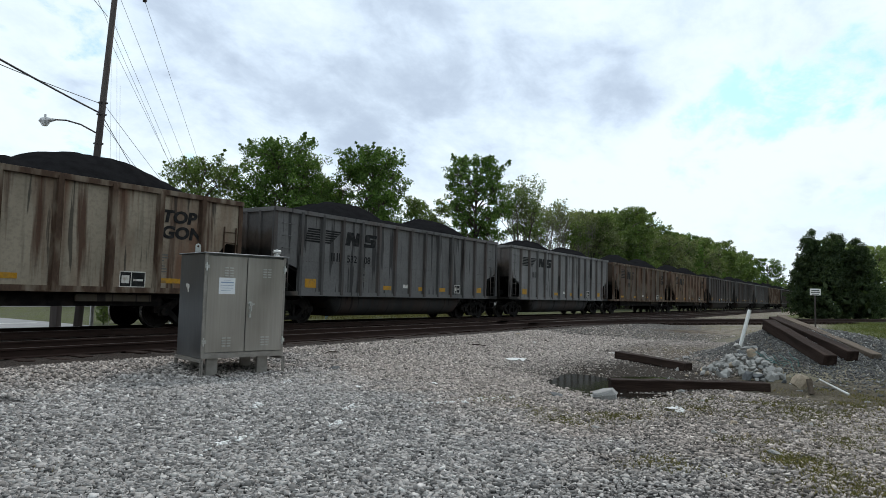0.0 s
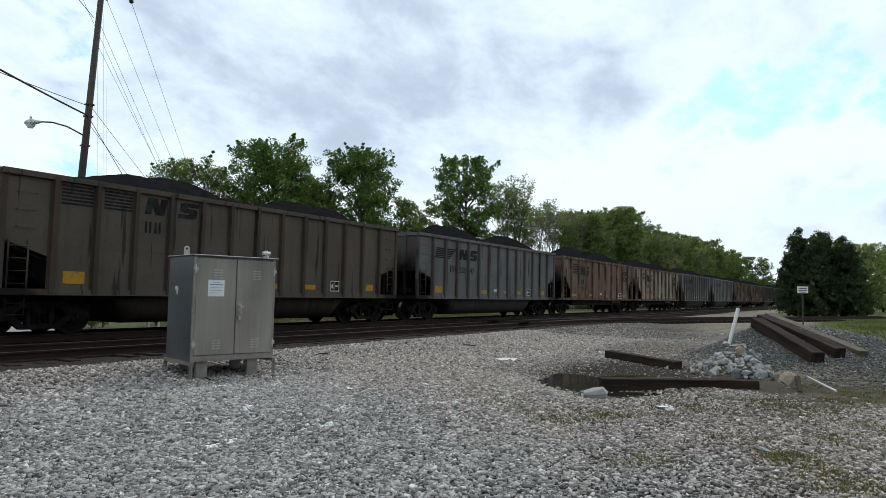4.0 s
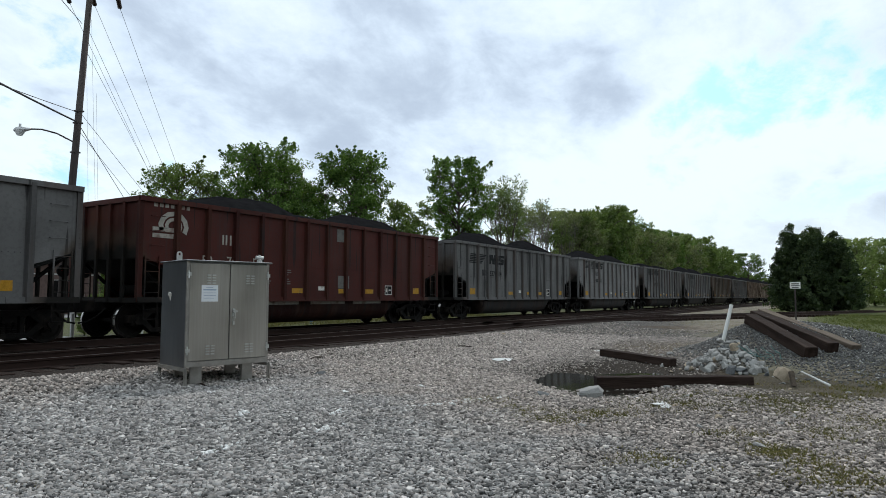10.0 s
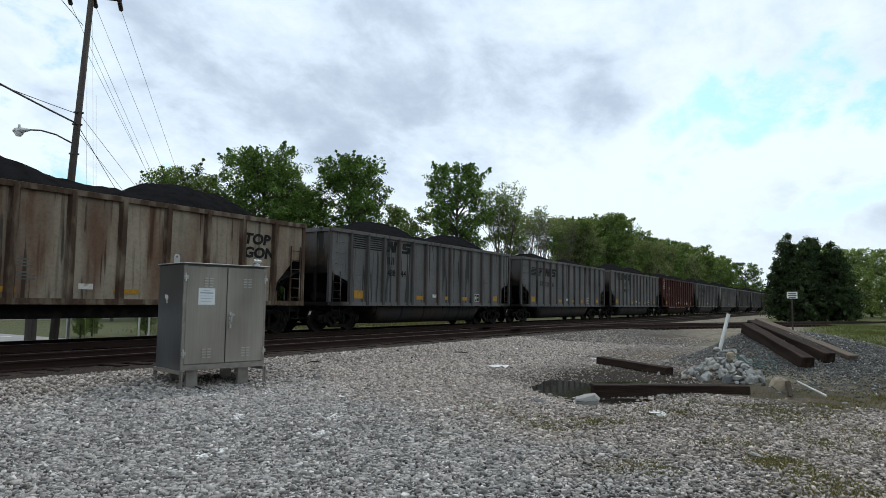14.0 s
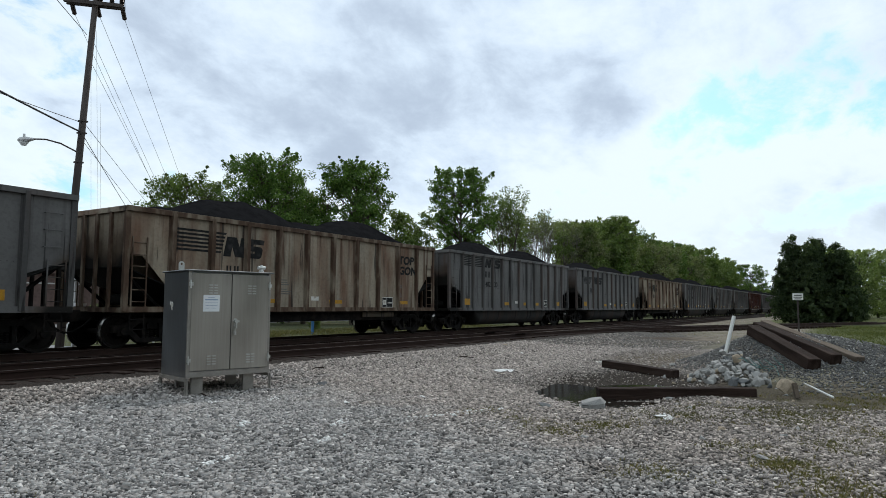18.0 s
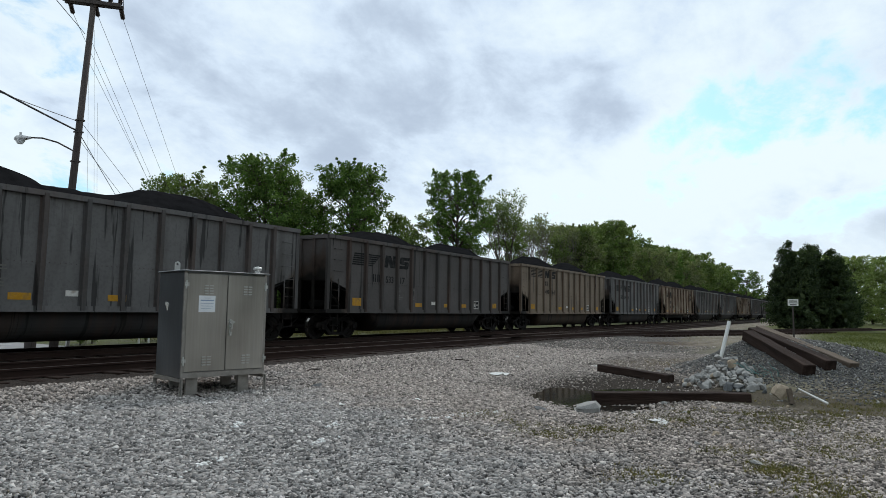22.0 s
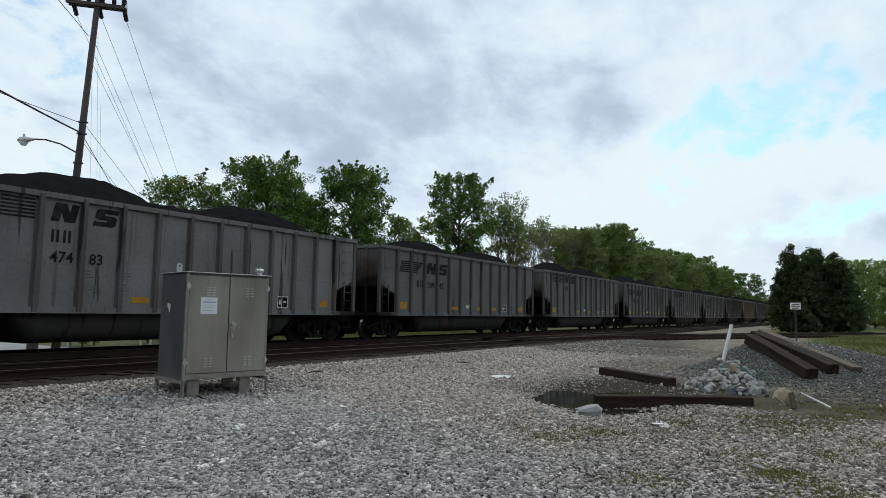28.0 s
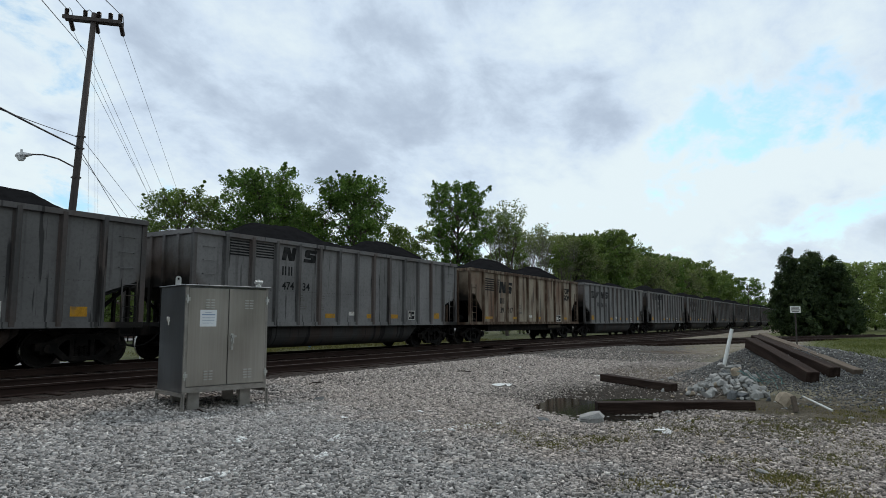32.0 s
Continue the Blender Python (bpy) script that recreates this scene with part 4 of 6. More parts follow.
    pl = part("data_plate", boxes((x - half + 0.02, x + half - 0.02, -WIDE - 0.008, -WIDE - 0.002, SILL + z0, SILL + z1)), BLACK, car, "black data panel with a white border")
    bm = bmesh.new()
    for r in ((x - half, x + half, z1 - 0.02, z1 + 0.008), (x - half, x + half, z0 - 0.008, z0 + 0.02), (x - half, x - half + 0.025, z0, z1), (x + half - 0.025, x + half, z0, z1), (x - 0.05, x - 0.03, z0 + 0.02, z1), (x - half + 0.06, x - 0.09, z0 + 0.10, z1 - 0.10), (x + 0.02, x + half - 0.07, z0 + 0.16, z0 + 0.21)):
        box(bm, r[0], r[1], -WIDE - 0.012, -WIDE - 0.009, SILL + r[2], SILL + r[3])
    tagged(part("data_lines", bm, WHITE, pl), kind="stuff")
    part("placard", boxes((-0.42, -0.05, -WIDE - 0.008, -WIDE - 0.002, SILL + 0.36, SILL + 0.50)), WHITE, car, "small white placard")
    bm = bmesh.new()
    rr = random.Random(3)
    for q in range(7):
        z = SILL + 1.0 - q * 0.075
        for x0 in (-3.15, -2.15) if tubbed else (-1.9, 4.55):
            w = rr.uniform(0.25, 0.5)
            if q != 3:
                box(bm, x0, x0 + w, -WIDE - 0.006, -WIDE - 0.002, z, z + 0.035)
    tagged(part("small_stencil", bm, FADED, car, "rows of small faded stencil lines"), kind="stuff")
    return car


def mark_bars(car, m):
    """Reporting mark as plain upright bars."""
    x, z = m
    bm = bmesh.new()
    for dx in (0.0, 0.12, 0.28, 0.40):
        prism(bm, [(x + dx, z), (x + dx + 0.06, z), (x + dx + 0.06, z + 0.30), (x + dx, z + 0.30)], -WIDE - 0.008, -WIDE - 0.002)
    return bm


def emblem(car, style, mat):
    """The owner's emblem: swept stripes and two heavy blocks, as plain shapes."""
    y0, y1 = -WIDE - 0.009, -WIDE - 0.002

    def shape(name, *outlines):
        bm = bmesh.new()
        for pts in outlines:
            prism(bm, pts, y0, y1)
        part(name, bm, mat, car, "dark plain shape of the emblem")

    def bar(x0, x1, z, h, sk0=0.0, sk1=0.0):
        return [(x0, z), (x1, z), (x1 + sk1, z + h), (x0 + sk0, z + h)]

    if style == "swept":
        for q in range(6):
            a = q / 5
            z = 2.79 + 0.41 * a
            shape("emblem_stripe", bar(-5.98 + 0.12 * a, -5.20, z, 0.056, 0.015))
            shape("emblem_stripe", bar(-5.06, -4.74 + 0.50 * a, z, 0.056, 0, 0.06))
        bx, by, bw, bh, sx, sw = -3.97, 2.80, 0.74, 0.49, -2.95, 0.66
    elif style == "lined":
        for q in range(6):
            z = 3.14 + q * 0.084
            shape("emblem_stripe", bar(-6.03, -5.22, z, 0.046))
            shape("emblem_stripe", bar(-4.98, -4.16, z, 0.046))
        bx, by, bw, bh, sx, sw = -3.88, 3.14, 0.58, 0.44, -2.86, 0.58
    else:
        for q in range(6):
            z = 2.70 + q * 0.112
            shape("emblem_stripe", bar(-5.87, -4.14 - 0.035 * (5 - q), z, 0.062, 0, 0.03))
        bx, by, bw, bh, sx, sw = -4.22, 2.62, 0.80, 0.60, -3.44, 0.70
    # two heavy leaning blocks: one with a slit from below and one from above, one notched on either side
    lean = 0.22 * bh

    def slant(x0, w, pts):
        return [(x0 + w * u + lean * v, by + bh * v) for u, v in pts]

    shape("emblem_block", slant(bx, bw, [(0, 0), (0.34, 0), (0.34, 0.50), (0.56, 0), (1, 0), (1, 1), (0.68, 1), (0.68, 0.52), (0.46, 1), (0, 1)]))
    shape("emblem_block", slant(sx, sw, [(0, 0), (0.88, 0), (1, 0.10), (1, 0.50), (0.88, 0.62), (0.42, 0.64), (0.42, 0.74), (1, 0.74), (1, 1), (0.12, 1), (0, 0.90), (0, 0.50), (0.12, 0.38), (0.58, 0.36), (0.58, 0.26), (0, 0.26)]))


def car_title(car, mat):
    """The two short words stencilled near the leading end of the flat-floored cars."""
    for word, z in (("TOP", 2.90), ("GON", 2.47)):
        t = lettering(word, 0.45, "car_title", mat, car, pose(4.68, -WIDE - 0.011, z, 90), "faded black block letters", 0.020)
        for v in t.data.vertices:
            v.co.x = v.co.x * 1.22 + 0.16 * v.co.y


# car by car from the tail to the head of what is seen: tint, kind, emblem, digits, streaky or not
GREY, PALE, DARKGREY, BROWN, TAN, BEIGE, RUSTY, REDBROWN = (0.146, 0.141, 0.139), (0.204, 0.198, 0.195), (0.096, 0.087, 0.083), (0.105, 0.085, 0.068), (0.215, 0.168, 0.126), (0.32, 0.27, 0.205), (0.185, 0.128, 0.09), (0.068, 0.017, 0.013)
CARS = {
    -28: (GREY, "tub", "swept", "", 0), -27: (GREY, "tub", "swept", "", 0), -26: (PALE, "tub", "lined", "47434", 0), -25: (BEIGE, "flat", "barred", "39017", 0),
    -24: (PALE, "tub", "swept", "53047", 0), -23: (PALE, "tub", "lined", "47483", 0), -22: (GREY, "tub", "swept", "50942", 0), -21: (GREY, "tub", "lined", "", 1),
    -20: (GREY, "tub", "swept", "522 7", 1), -19: (GREY, "tub", "lined", "48712", 0), -18: (GREY, "tub", "swept", "52043", 1), -17: (DARKGREY, "tub", "swept", "53317", 0),
    -16: (TAN, "tub", "lined", "498164", 0), -15: (GREY, "tub", "swept", "52436", 1), -14: (BEIGE, "flat", "barred", "41008", 0), -13: (GREY, "tub", "lined", "48230", 1),
    -12: (GREY, "tub", "swept", "", 0), -11: (BEIGE, "flat", "barred", "", 1), -10: (GREY, "tub", "lined", "48844", 1), -9: (GREY, "tub", "swept", "52106", 0),
    -8: (GREY, "tub", "lined", "48497", 0), -7: (REDBROWN, "tub", "light", "507653", 0), -6: (GREY, "tub", "swept", "53714", 1), -5: (PALE, "tub", "lined", "48864", 0),
    -4: (GREY, "tub", "lined", "47783", 1), -3: (GREY, "tub", "lined", "47391", 1), -2: (BROWN, "tub", "lined", "", 0), -1: (GREY, "tub", "swept", "53343", 0),
    0: (RUSTY, "flat", "barred", "23", 0), 1: (BEIGE, "flat", "barred", "41982", 0), 2: (GREY, "tub", "swept", "53208", 1), 3: (PALE, "tub", "swept", "", 0),
    4: (BROWN, "flat", "barred", "", 0), 5: (RUSTY, "flat", "barred", "", 0), 6: (DARKGREY, "tub", "", "", 0), 7: (DARKGREY, "tub", "", "", 0),
    8: (GREY, "tub", "", "", 0), 9: (RUSTY, "flat", "", "", 0), 10: (DARKGREY, "tub", "", "", 0), 11: (GREY, "tub", "", "", 0), 12: (DARKGREY, "tub", "", "", 0), 13: (GREY, "tub", "", "", 0)}
tm = truck_meshes()
first = {k: build_car(k, tm) for k in ("tub", "flat")}
loads = []
for n in range(5):
    for tall in ((0.93, 0.95, 0.95, 0.66, 0.82)[n], 0.98):
        bm = coal_bm(n + tall, tall)
        me = bpy.data.meshes.new("coal_load")
        bm.to_mesh(me)
        bm.free()
        loads.append(me)
rc = random.Random(11)
TRAIN = []
used = set()
COLOUR_WORD = {GREY: "grey", PALE: "pale grey", DARKGREY: "dark sooty grey", BROWN: "dusty brown", TAN: "tan", BEIGE: "rust-streaked beige", RUSTY: "heavily rusted beige", REDBROWN: "red-brown"}


def dress(car, n):
    tint, kind, style, digits, streaky = CARS[n]
    seed = rc.random()
    for o in car.children:
        o.color = (*tint, seed)
        if streaky and kind == "tub" and o.name.split(".")[0] == "side_sheet":
            o.data = o.data.copy()
            o.data.materials.clear()
            o.data.materials.append(PAINT_S)
    load = piece("coal_load", loads[(n * 3) % 5 * 2 + (1 if kind == "flat" else 0)], COAL, car, "heaped black coal load", True)
    if style == "light":
        # white title, looped emblem and number on the red-brown car
        bm = bmesh.new()
        for a in range(8):
            t0, t1 = math.radians(-30 + a * 29), math.radians(-30 + (a + 1) * 29)
            for r0, r1 in ((0.15, 0.24), (0.29, 0.42)):
                prism(bm, [(-6.30 + 1.15 * r * math.cos(t), 3.06 + r * math.sin(t)) for r, t in ((r0, t0), (r1, t0), (r1, t1), (r0, t1))], -WIDE - 0.009, -WIDE - 0.002)
        for q in range(2):
            prism(bm, [(-6.95, 2.72 + q * 0.17), (-6.10, 2.72 + q * 0.17), (-6.10, 2.84 + q * 0.17), (-6.95, 2.84 + q * 0.17)], -WIDE - 0.009, -WIDE - 0.002)
        tagged(part("emblem_loop", bm, DULL_WHITE, car, "faded white looped emblem"), kind="stuff")
        bm = bmesh.new()
        for q in range(7):
            x = -6.92 + q * 0.17
            prism(bm, [(x, 3.56), (x + 0.11, 3.56), (x + 0.11, 3.66), (x, 3.66)], -WIDE - 0.009, -WIDE - 0.002)
        tagged(part("title_bars", bm, DULL_WHITE, car, "row of worn white bars"), kind="stuff")
        part("mark_bars", mark_bars(car, (-4.62, 2.66)), DULL_WHITE, car)
        for dx, dd in ((-5.35, digits[:2]), (-4.45, digits[2:4]), (-3.45, digits[4:])):
            lettering(dd, 0.38, "car_number", DULL_WHITE, car, pose(dx, -WIDE - 0.011, 2.05, 90), "white stencilled car number")
        for x, z in ((0.55, 3.12), (0.62, 1.42)):
            part("worn_patch", boxes((x, x + 0.62, -WIDE - 0.007, -WIDE - 0.002, z, z + 0.46)), FADED, car, "worn pale patch in the paint")
        tub_strip = boxes((-3.9, -1.2, -1.44, -1.41, 0.86, 1.0), (-0.6, 1.2, -1.44, -1.41, 0.86, 1.0), (1.7, 3.4, -1.44, -1.41, 0.86, 1.0))
        part("tub_strip", tub_strip, DULL_WHITE, car, "worn white band along the tub")
    elif style:
        emblem(car, style, BLACK)
        if style == "swept":
            part("mark_bars", mark_bars(car, (-4.68, 2.19)), BLACK, car)
            if digits:
                lettering(digits[:3], 0.37, "car_number", BLACK, car, pose(-3.86, -WIDE - 0.011, 2.19, 90))
                lettering(digits[3:], 0.37, "car_number", BLACK, car, pose(-2.90, -WIDE - 0.011, 2.19, 90))
        elif style == "lined":
            part("mark_bars", mark_bars(car, (-3.84, 2.64)), BLACK, car)
            if digits:
                lettering(digits[:3], 0.37, "car_number", BLACK, car, pose(-3.84, -WIDE - 0.011, 2.17, 90))
                lettering(digits[3:], 0.37, "car_number", BLACK, car, pose(-2.90, -WIDE - 0.011, 2.17, 90))
        else:
            car_title(car, BLACK)
            part("mark_bars", mark_bars(car, (-4.08, 2.05)), BLACK, car)
            if digits:
                lettering(digits[:2], 0.42, "car_number", BLACK, car, pose(-4.08, -WIDE - 0.011, 1.57, 90))
                lettering(digits[2:], 0.42, "car_number", BLACK, car, pose(-3.21, -WIDE - 0.011, 1.57, 90))
    word = COLOUR_WORD[tint]
    what = "bathtub coal gondola with ribbed sides, heaped with coal" if kind == "tub" else "flat-floored coal gondola with rusty ribs, heaped with coal"
    tagged(car, ("%s%s %s" % ("black-streaked " if streaky else "", word, what)))
    TRAIN.append((n, car))


plans = sorted(CARS)
made = {}
for n in plans:
    kind = CARS[n][1]
    made[n] = first[kind] if kind not in used else copy_thing(first[kind], pose(0, 0, 0))
    used.add(kind)
    if made[n] is first[kind]:
        keep = n
for n in plans:
    dress(made[n], n)

# ---- signal cabinet ----
def build_cabinet():
    cab = empty("relay_cabinet", pose(7.18, 9.505, 0.0, 0, 0, -14.0), "galvanised steel railway relay cabinet with two closed doors", "cabinet")
    W, D, Z0, Z1 = 1.52, 1.04, 0.25, 2.02
    part("body", beveled(boxes((0, W, 0.02, D, Z0, Z1)), 0.012, 2), GALV_SHADED, cab)
    part("roof", beveled(boxes((-0.03, W + 0.04, -0.05, D + 0.03, Z1, Z1 + 0.022)), 0.006), GALV_SHADED, cab, "overhanging sheet steel roof")
    part("base_rail", boxes((0.0, W, -0.012, 0.02, Z0, Z0 + 0.09)), GALV_EDGE, cab)
    for x in (0.0, W - 0.05):
        part("corner_trim", boxes((x, x + 0.05, -0.008, 0.02, Z0 + 0.09, Z1)), GALV_EDGE, cab)
    for n, (x0, x1) in enumerate(((0.05, 0.755), (0.77, W - 0.05))):
        door = part("door", beveled(boxes((x0, x1, -0.022, 0.018, Z0 + 0.10, Z1 - 0.03)), 0.006), GALV, cab, "flat grey steel door")
        for z in (Z0 + 0.33, Z1 - 0.24):
            for cx in (0, 1):
                for q in range(4):
                    lx = (x0 + x1) / 2 - 0.09 + cx * 0.09 + 0.03
                    bm = bmesh.new()
                    prism(bm, [(lx, z - q * 0.045), (lx + 0.066, z - q * 0.045), (lx + 0.066, z - q * 0.045 + 0.02), (lx, z - q * 0.045 + 0.02)], -0.036, -0.022)
                    part("louvre", bm, BOLTSTEEL, door)
        hx = x0 - 0.03 if n == 0 else x1 + 0.01
        for z in (Z0 + 0.28, Z1 - 0.22):
            bm = boxes((hx - 0.02, hx + 0.05, -0.034, -0.008, z - 0.03, z + 0.03))
            tube(bm, (hx + 0.0, -0.04, z - 0.07), (hx + 0.0, -0.04, z + 0.07), 0.013, 0.013, 8)
            part("hinge", bm, BOLTSTEEL, door, "small zinc hinge")
    bm = boxes((0.812, 0.858, -0.034, -0.022, 1.08, 1.22))
    tube(bm, (0.835, -0.08, 1.17), (0.835, -0.022, 1.17), 0.034, 0.034, 10)
    box(bm, 0.826, 0.846, -0.085, -0.060, 1.05, 1.17)
    box(bm, 0.80, 0.89, -0.085, -0.065, 1.155, 1.185)
    part("door_handle", bm, BOLTSTEEL, cab, "zinc turning handle with a hasp")
    bm = boxes((0.80, 0.835, -0.080, -0.05, 0.94, 1.00))
    path_tube(bm, [(0.805, -0.06, 1.00), (0.807, -0.06, 1.06), (0.828, -0.06, 1.06), (0.83, -0.06, 1.00)], 0.006, 5)
    part("padlock", bm, BOLTSTEEL, cab)
    notice = part("paper_notice", boxes((0.25, 0.54, -0.027, -0.0235, 1.34, 1.62)), PAPER, cab, "white paper notice with blue print")
    bm = bmesh.new()
    for q, (a, b) in enumerate(((0.33, 0.45), (0.28, 0.51), (0.28, 0.51), (0.29, 0.50), (0.29, 0.47))):
        box(bm, a, b, -0.0295, -0.0275, 1.575 - q * 0.045, 1.575 - q * 0.045 + (0.018 if q == 1 else 0.006))
    part("print_lines", bm, PRINT, notice)
    # lifting eye and bolt on the roof, tag on the side
    bm = bmesh.new()
    # a flat plate with a round eye near its top
    ring, cx, cz = 12, 0.045, Z1 + 0.135
    for q in range(ring):
        a0, a1 = 2 * math.pi * q / ring, 2 * math.pi * (q + 1) / ring
        prism(bm, [(cx + r * math.cos(t), cz + r * math.sin(t)) for r, t in ((0.022, a0), (0.048, a0), (0.048, a1), (0.022, a1))], 0.42, 0.435)
    prism(bm, [(cx - 0.048, Z1), (cx + 0.048, Z1), (cx + 0.048, cz - 0.01), (cx + 0.022, cz - 0.022), (cx - 0.022, cz - 0.022), (cx - 0.048, cz - 0.01)], 0.42, 0.435)
    part("lifting_eye", bm, BOLTSTEEL, cab, "pale steel lifting lug")
    bm = tube(bmesh.new(), (W - 0.16, 0.06, Z1 + 0.03), (W - 0.16, 0.06, Z1 + 0.16), 0.022, 0.022, 8)
    tube(bm, (W - 0.23, 0.06, Z1 + 0.11), (W - 0.09, 0.06, Z1 + 0.11), 0.032, 0.032, 8)
    tube(bm, (W - 0.16, 0.06, Z1 + 0.03), (W - 0.16, 0.06, Z1 + 0.06), 0.05, 0.05, 8)
    part("roof_bolt", bm, BOLTSTEEL, cab, "pale eye bolt with a cross pin")
    bm = tube(bmesh.new(), (-0.004, 0.66, 1.45), (0.0, 0.66, 1.45), 0.055, 0.055, 12)
    box(bm, -0.005, 0.0, 0.63, 0.67, 1.36, 1.43)
    box(bm, -0.005, 0.0, 0.70, 0.74, 1.44, 1.51)
    part("side_sticker", bm, WHITE, cab, "scraped white sticker")
    # stand: two plank legs and four angle-iron feet
    for x in (0.13, 1.06):
        part("leg", beveled(boxes((x, x + 0.20, 0.06, 0.12, -0.13, Z0)), 0.006), GALV_EDGE, cab)
        part("leg", beveled(boxes((x, x + 0.20, 0.70, 0.76, -0.13, Z0)), 0.006), GALV_EDGE, cab)
    for x in (0.0, W):
        for y in (-0.04, D):
            part("foot", boxes((x - 0.03, x + 0.03, y - 0.005, y + 0.005, -0.13, Z0 - 0.003), (x - 0.005, x + 0.005, y - 0.03, y + 0.03, -0.13, Z0 - 0.003)), GALV_EDGE, cab)
        part("foot_rail", boxes((x - 0.03, x + 0.03, -0.04, D, Z0 - 0.06, Z0 - 0.006)), GALV_EDGE, cab)
    return cab


build_cabinet()


# ---- timbers, rocks, puddle ----
def timber(a, b, w=0.23, h=0.18, mat=None, label="dark creosoted railway tie"):
    a, b = Vector(a), Vector(b)
    d = b - a
    L = d.length
    bm = boxes((0, L, -w / 2, w / 2, 0, h))
    bmesh.ops.subdivide_edges(bm, edges=[e for e in bm.edges if abs(e.verts[0].co.x - e.verts[1].co.x) > 0.5], cuts=9)
    beveled(bm, 0.012)
    for v in bm.verts:
        v.co += 0.012 * Vector((noise.noise(v.co * 3 + a), noise.noise(v.co * 3.3 + b), noise.noise(v.co * 2.7)))
    yaw, pitch = math.degrees(math.atan2(d.y, d.x)), -math.degrees(math.asin(d.z / L))
    ob = part("railroad_tie", bm, mat or TIE)
    ob.matrix_basis = pose(*a, 0, pitch, yaw)
    return tagged(ob, label, "timber", "loose railroad ties")


timber((10.72, 3.72, -0.08), (12.08, 1.56, -0.07), 0.24, 0.21, None, "dark wet railroad tie lying beside a puddle")
timber((15.60, 5.22, 0.03), (14.46, 3.36, -0.03), 0.24, 0.17, None, "dark railroad tie lying on muddy gravel")
timber((17.66, 2.28, 0.80), (15.76, 0.90, 0.17), 0.28, 0.24, None, "dark brown railroad tie leaning on a gravel mound")
timber((18.02, 2.22, 0.87), (16.22, 0.52, 0.25), 0.28, 0.24, None, "brown railroad tie leaning on a gravel mound")
timber((18.42, 2.12, 0.92), (16.74, 0.12, 0.20), 0.26, 0.23, TIE_PALE, "weathered tie with a bleached top on a gravel mound")

rng = np.random.default_rng(7)


def rock(name, x, y, s, mat, label, flat=0.7, dz=0.25, seed=0):
    bm = bmesh.new()
    bmesh.ops.create_icosphere(bm, subdivisions=2, radius=1)
    rr = random.Random(seed + int(x * 100))
    for _ in range(13):
        # chip flat faces off the lump
        d = Vector((rr.gauss(0, 1), rr.gauss(0, 1), rr.gauss(0, 1))).normalized()
        h = rr.uniform(0.32, 0.72)
        for v in bm.verts:
            o = v.co.dot(d) - h
            if o > 0:
                v.co -= d * o
    for v in bm.verts:
        v.co = Vector((v.co.x * s, v.co.y * s * rr.uniform(0.72, 0.78), v.co.z * s * flat))
    ob = part(name, bm, mat)
    ob.matrix_basis = pose(x, y, float(ground_z(x, y)) + s * flat * dz, rr.uniform(-15, 15), rr.uniform(-15, 15), rr.uniform(0, 360))
    return tagged(ob, label, "rock")


bm = bmesh.new()
pts = [(-0.17, -0.08, 0), (-0.05, -0.15, 0), (0.15, -0.10, 0), (0.19, 0.04, 0), (0.03, 0.14, 0), (-0.16, 0.09, 0)]
for lo, hi, k0, k1 in ((-0.05, 0.07, 1.0, 1.04), (0.07, 0.12, 1.04, 0.80)):
    a = [bm.verts.new((x * k0, y * k0, lo)) for x, y, _ in pts]
    b = [bm.verts.new((x * k1 - 0.03, y * k1, hi + 0.16 * x)) for x, y, _ in pts]
    for q in range(6):
        bm.faces.new((a[q], a[(q + 1) % 6], b[(q + 1) % 6], b[q]))
    bm.faces.new(a[::-1])
    bm.faces.new(b)
lump = part("pale_rock", bm, PALE_ROCK)
lump.matrix_basis = pose(9.52, 3.38, -0.02, 4, -3, -62)
tagged(lump, "pale broken concrete lump at the puddle's edge", "rock")
rock("tan_rock", 12.55, 1.13, 0.19, TAN_ROCK, "tan rock at the foot of a gravel mound", 1.0, 0.45, 12)
rock("dark_rock", 9.30, 8.42, 0.17, DARK_ROCK, "flat dark rock on grey gravel", 0.45, 0.25, 9)
rock("flat_rock", 9.15, 3.95, 0.22, DARK_ROCK, "flat muddy rock beside the puddle", 0.3, 0.2, 4)
rock("pale_rock", 21.0, 10.6, 0.20, TAN_ROCK, "pale rock beside the track", 0.5, 0.3, 8)
rp = random.Random(4)
for n in range(190):
    k, side = rp.random() ** 0.85, rp.uniform(-1, 1)
    wide = 0.86 - 0.30 * k
    x, y = 13.55 + 2.75 * k + 0.25 * side, 2.28 + 0.22 * k + side * wide
    s = rp.uniform(0.055, 0.105) if n % 4 else rp.uniform(0.11, 0.165)
    mat, word = (TAN_ROCK, "tan") if n % 23 == 5 else (DARK_ROCK, "dark") if n % 17 == 3 else (BOULDER, "grey")
    ob = rock("broken_rock", x, y, s, mat, "%s broken rock on a rubble heap" % word, 0.75, 0.30, n)
    ob.location.z += max(0.0, (0.03 + 0.36 * k) * (1 - side * side) * rp.uniform(0.45, 1.0) - float(ground_z(x, y)) * 0.3)
    ob["group"] = "rubble heap"
rock("dark_rock", 13.55, 2.10, 0.19, DARK_ROCK, "rounded dark rock at the foot of a rubble heap", 0.8, 0.5, 2)["group"] = "rubble heap"
for n in range(26):
    x, y = rp.uniform(7.0, 13.5), rp.uniform(-0.6, 3.4)
    rock("loose_stone", x, y, rp.uniform(0.05, 0.10), rp.choice((BOULDER, TAN_ROCK, PALE_ROCK)), "loose fist-sized stone on dirt", 0.6, 0.2, n)["group"] = "loose stones"


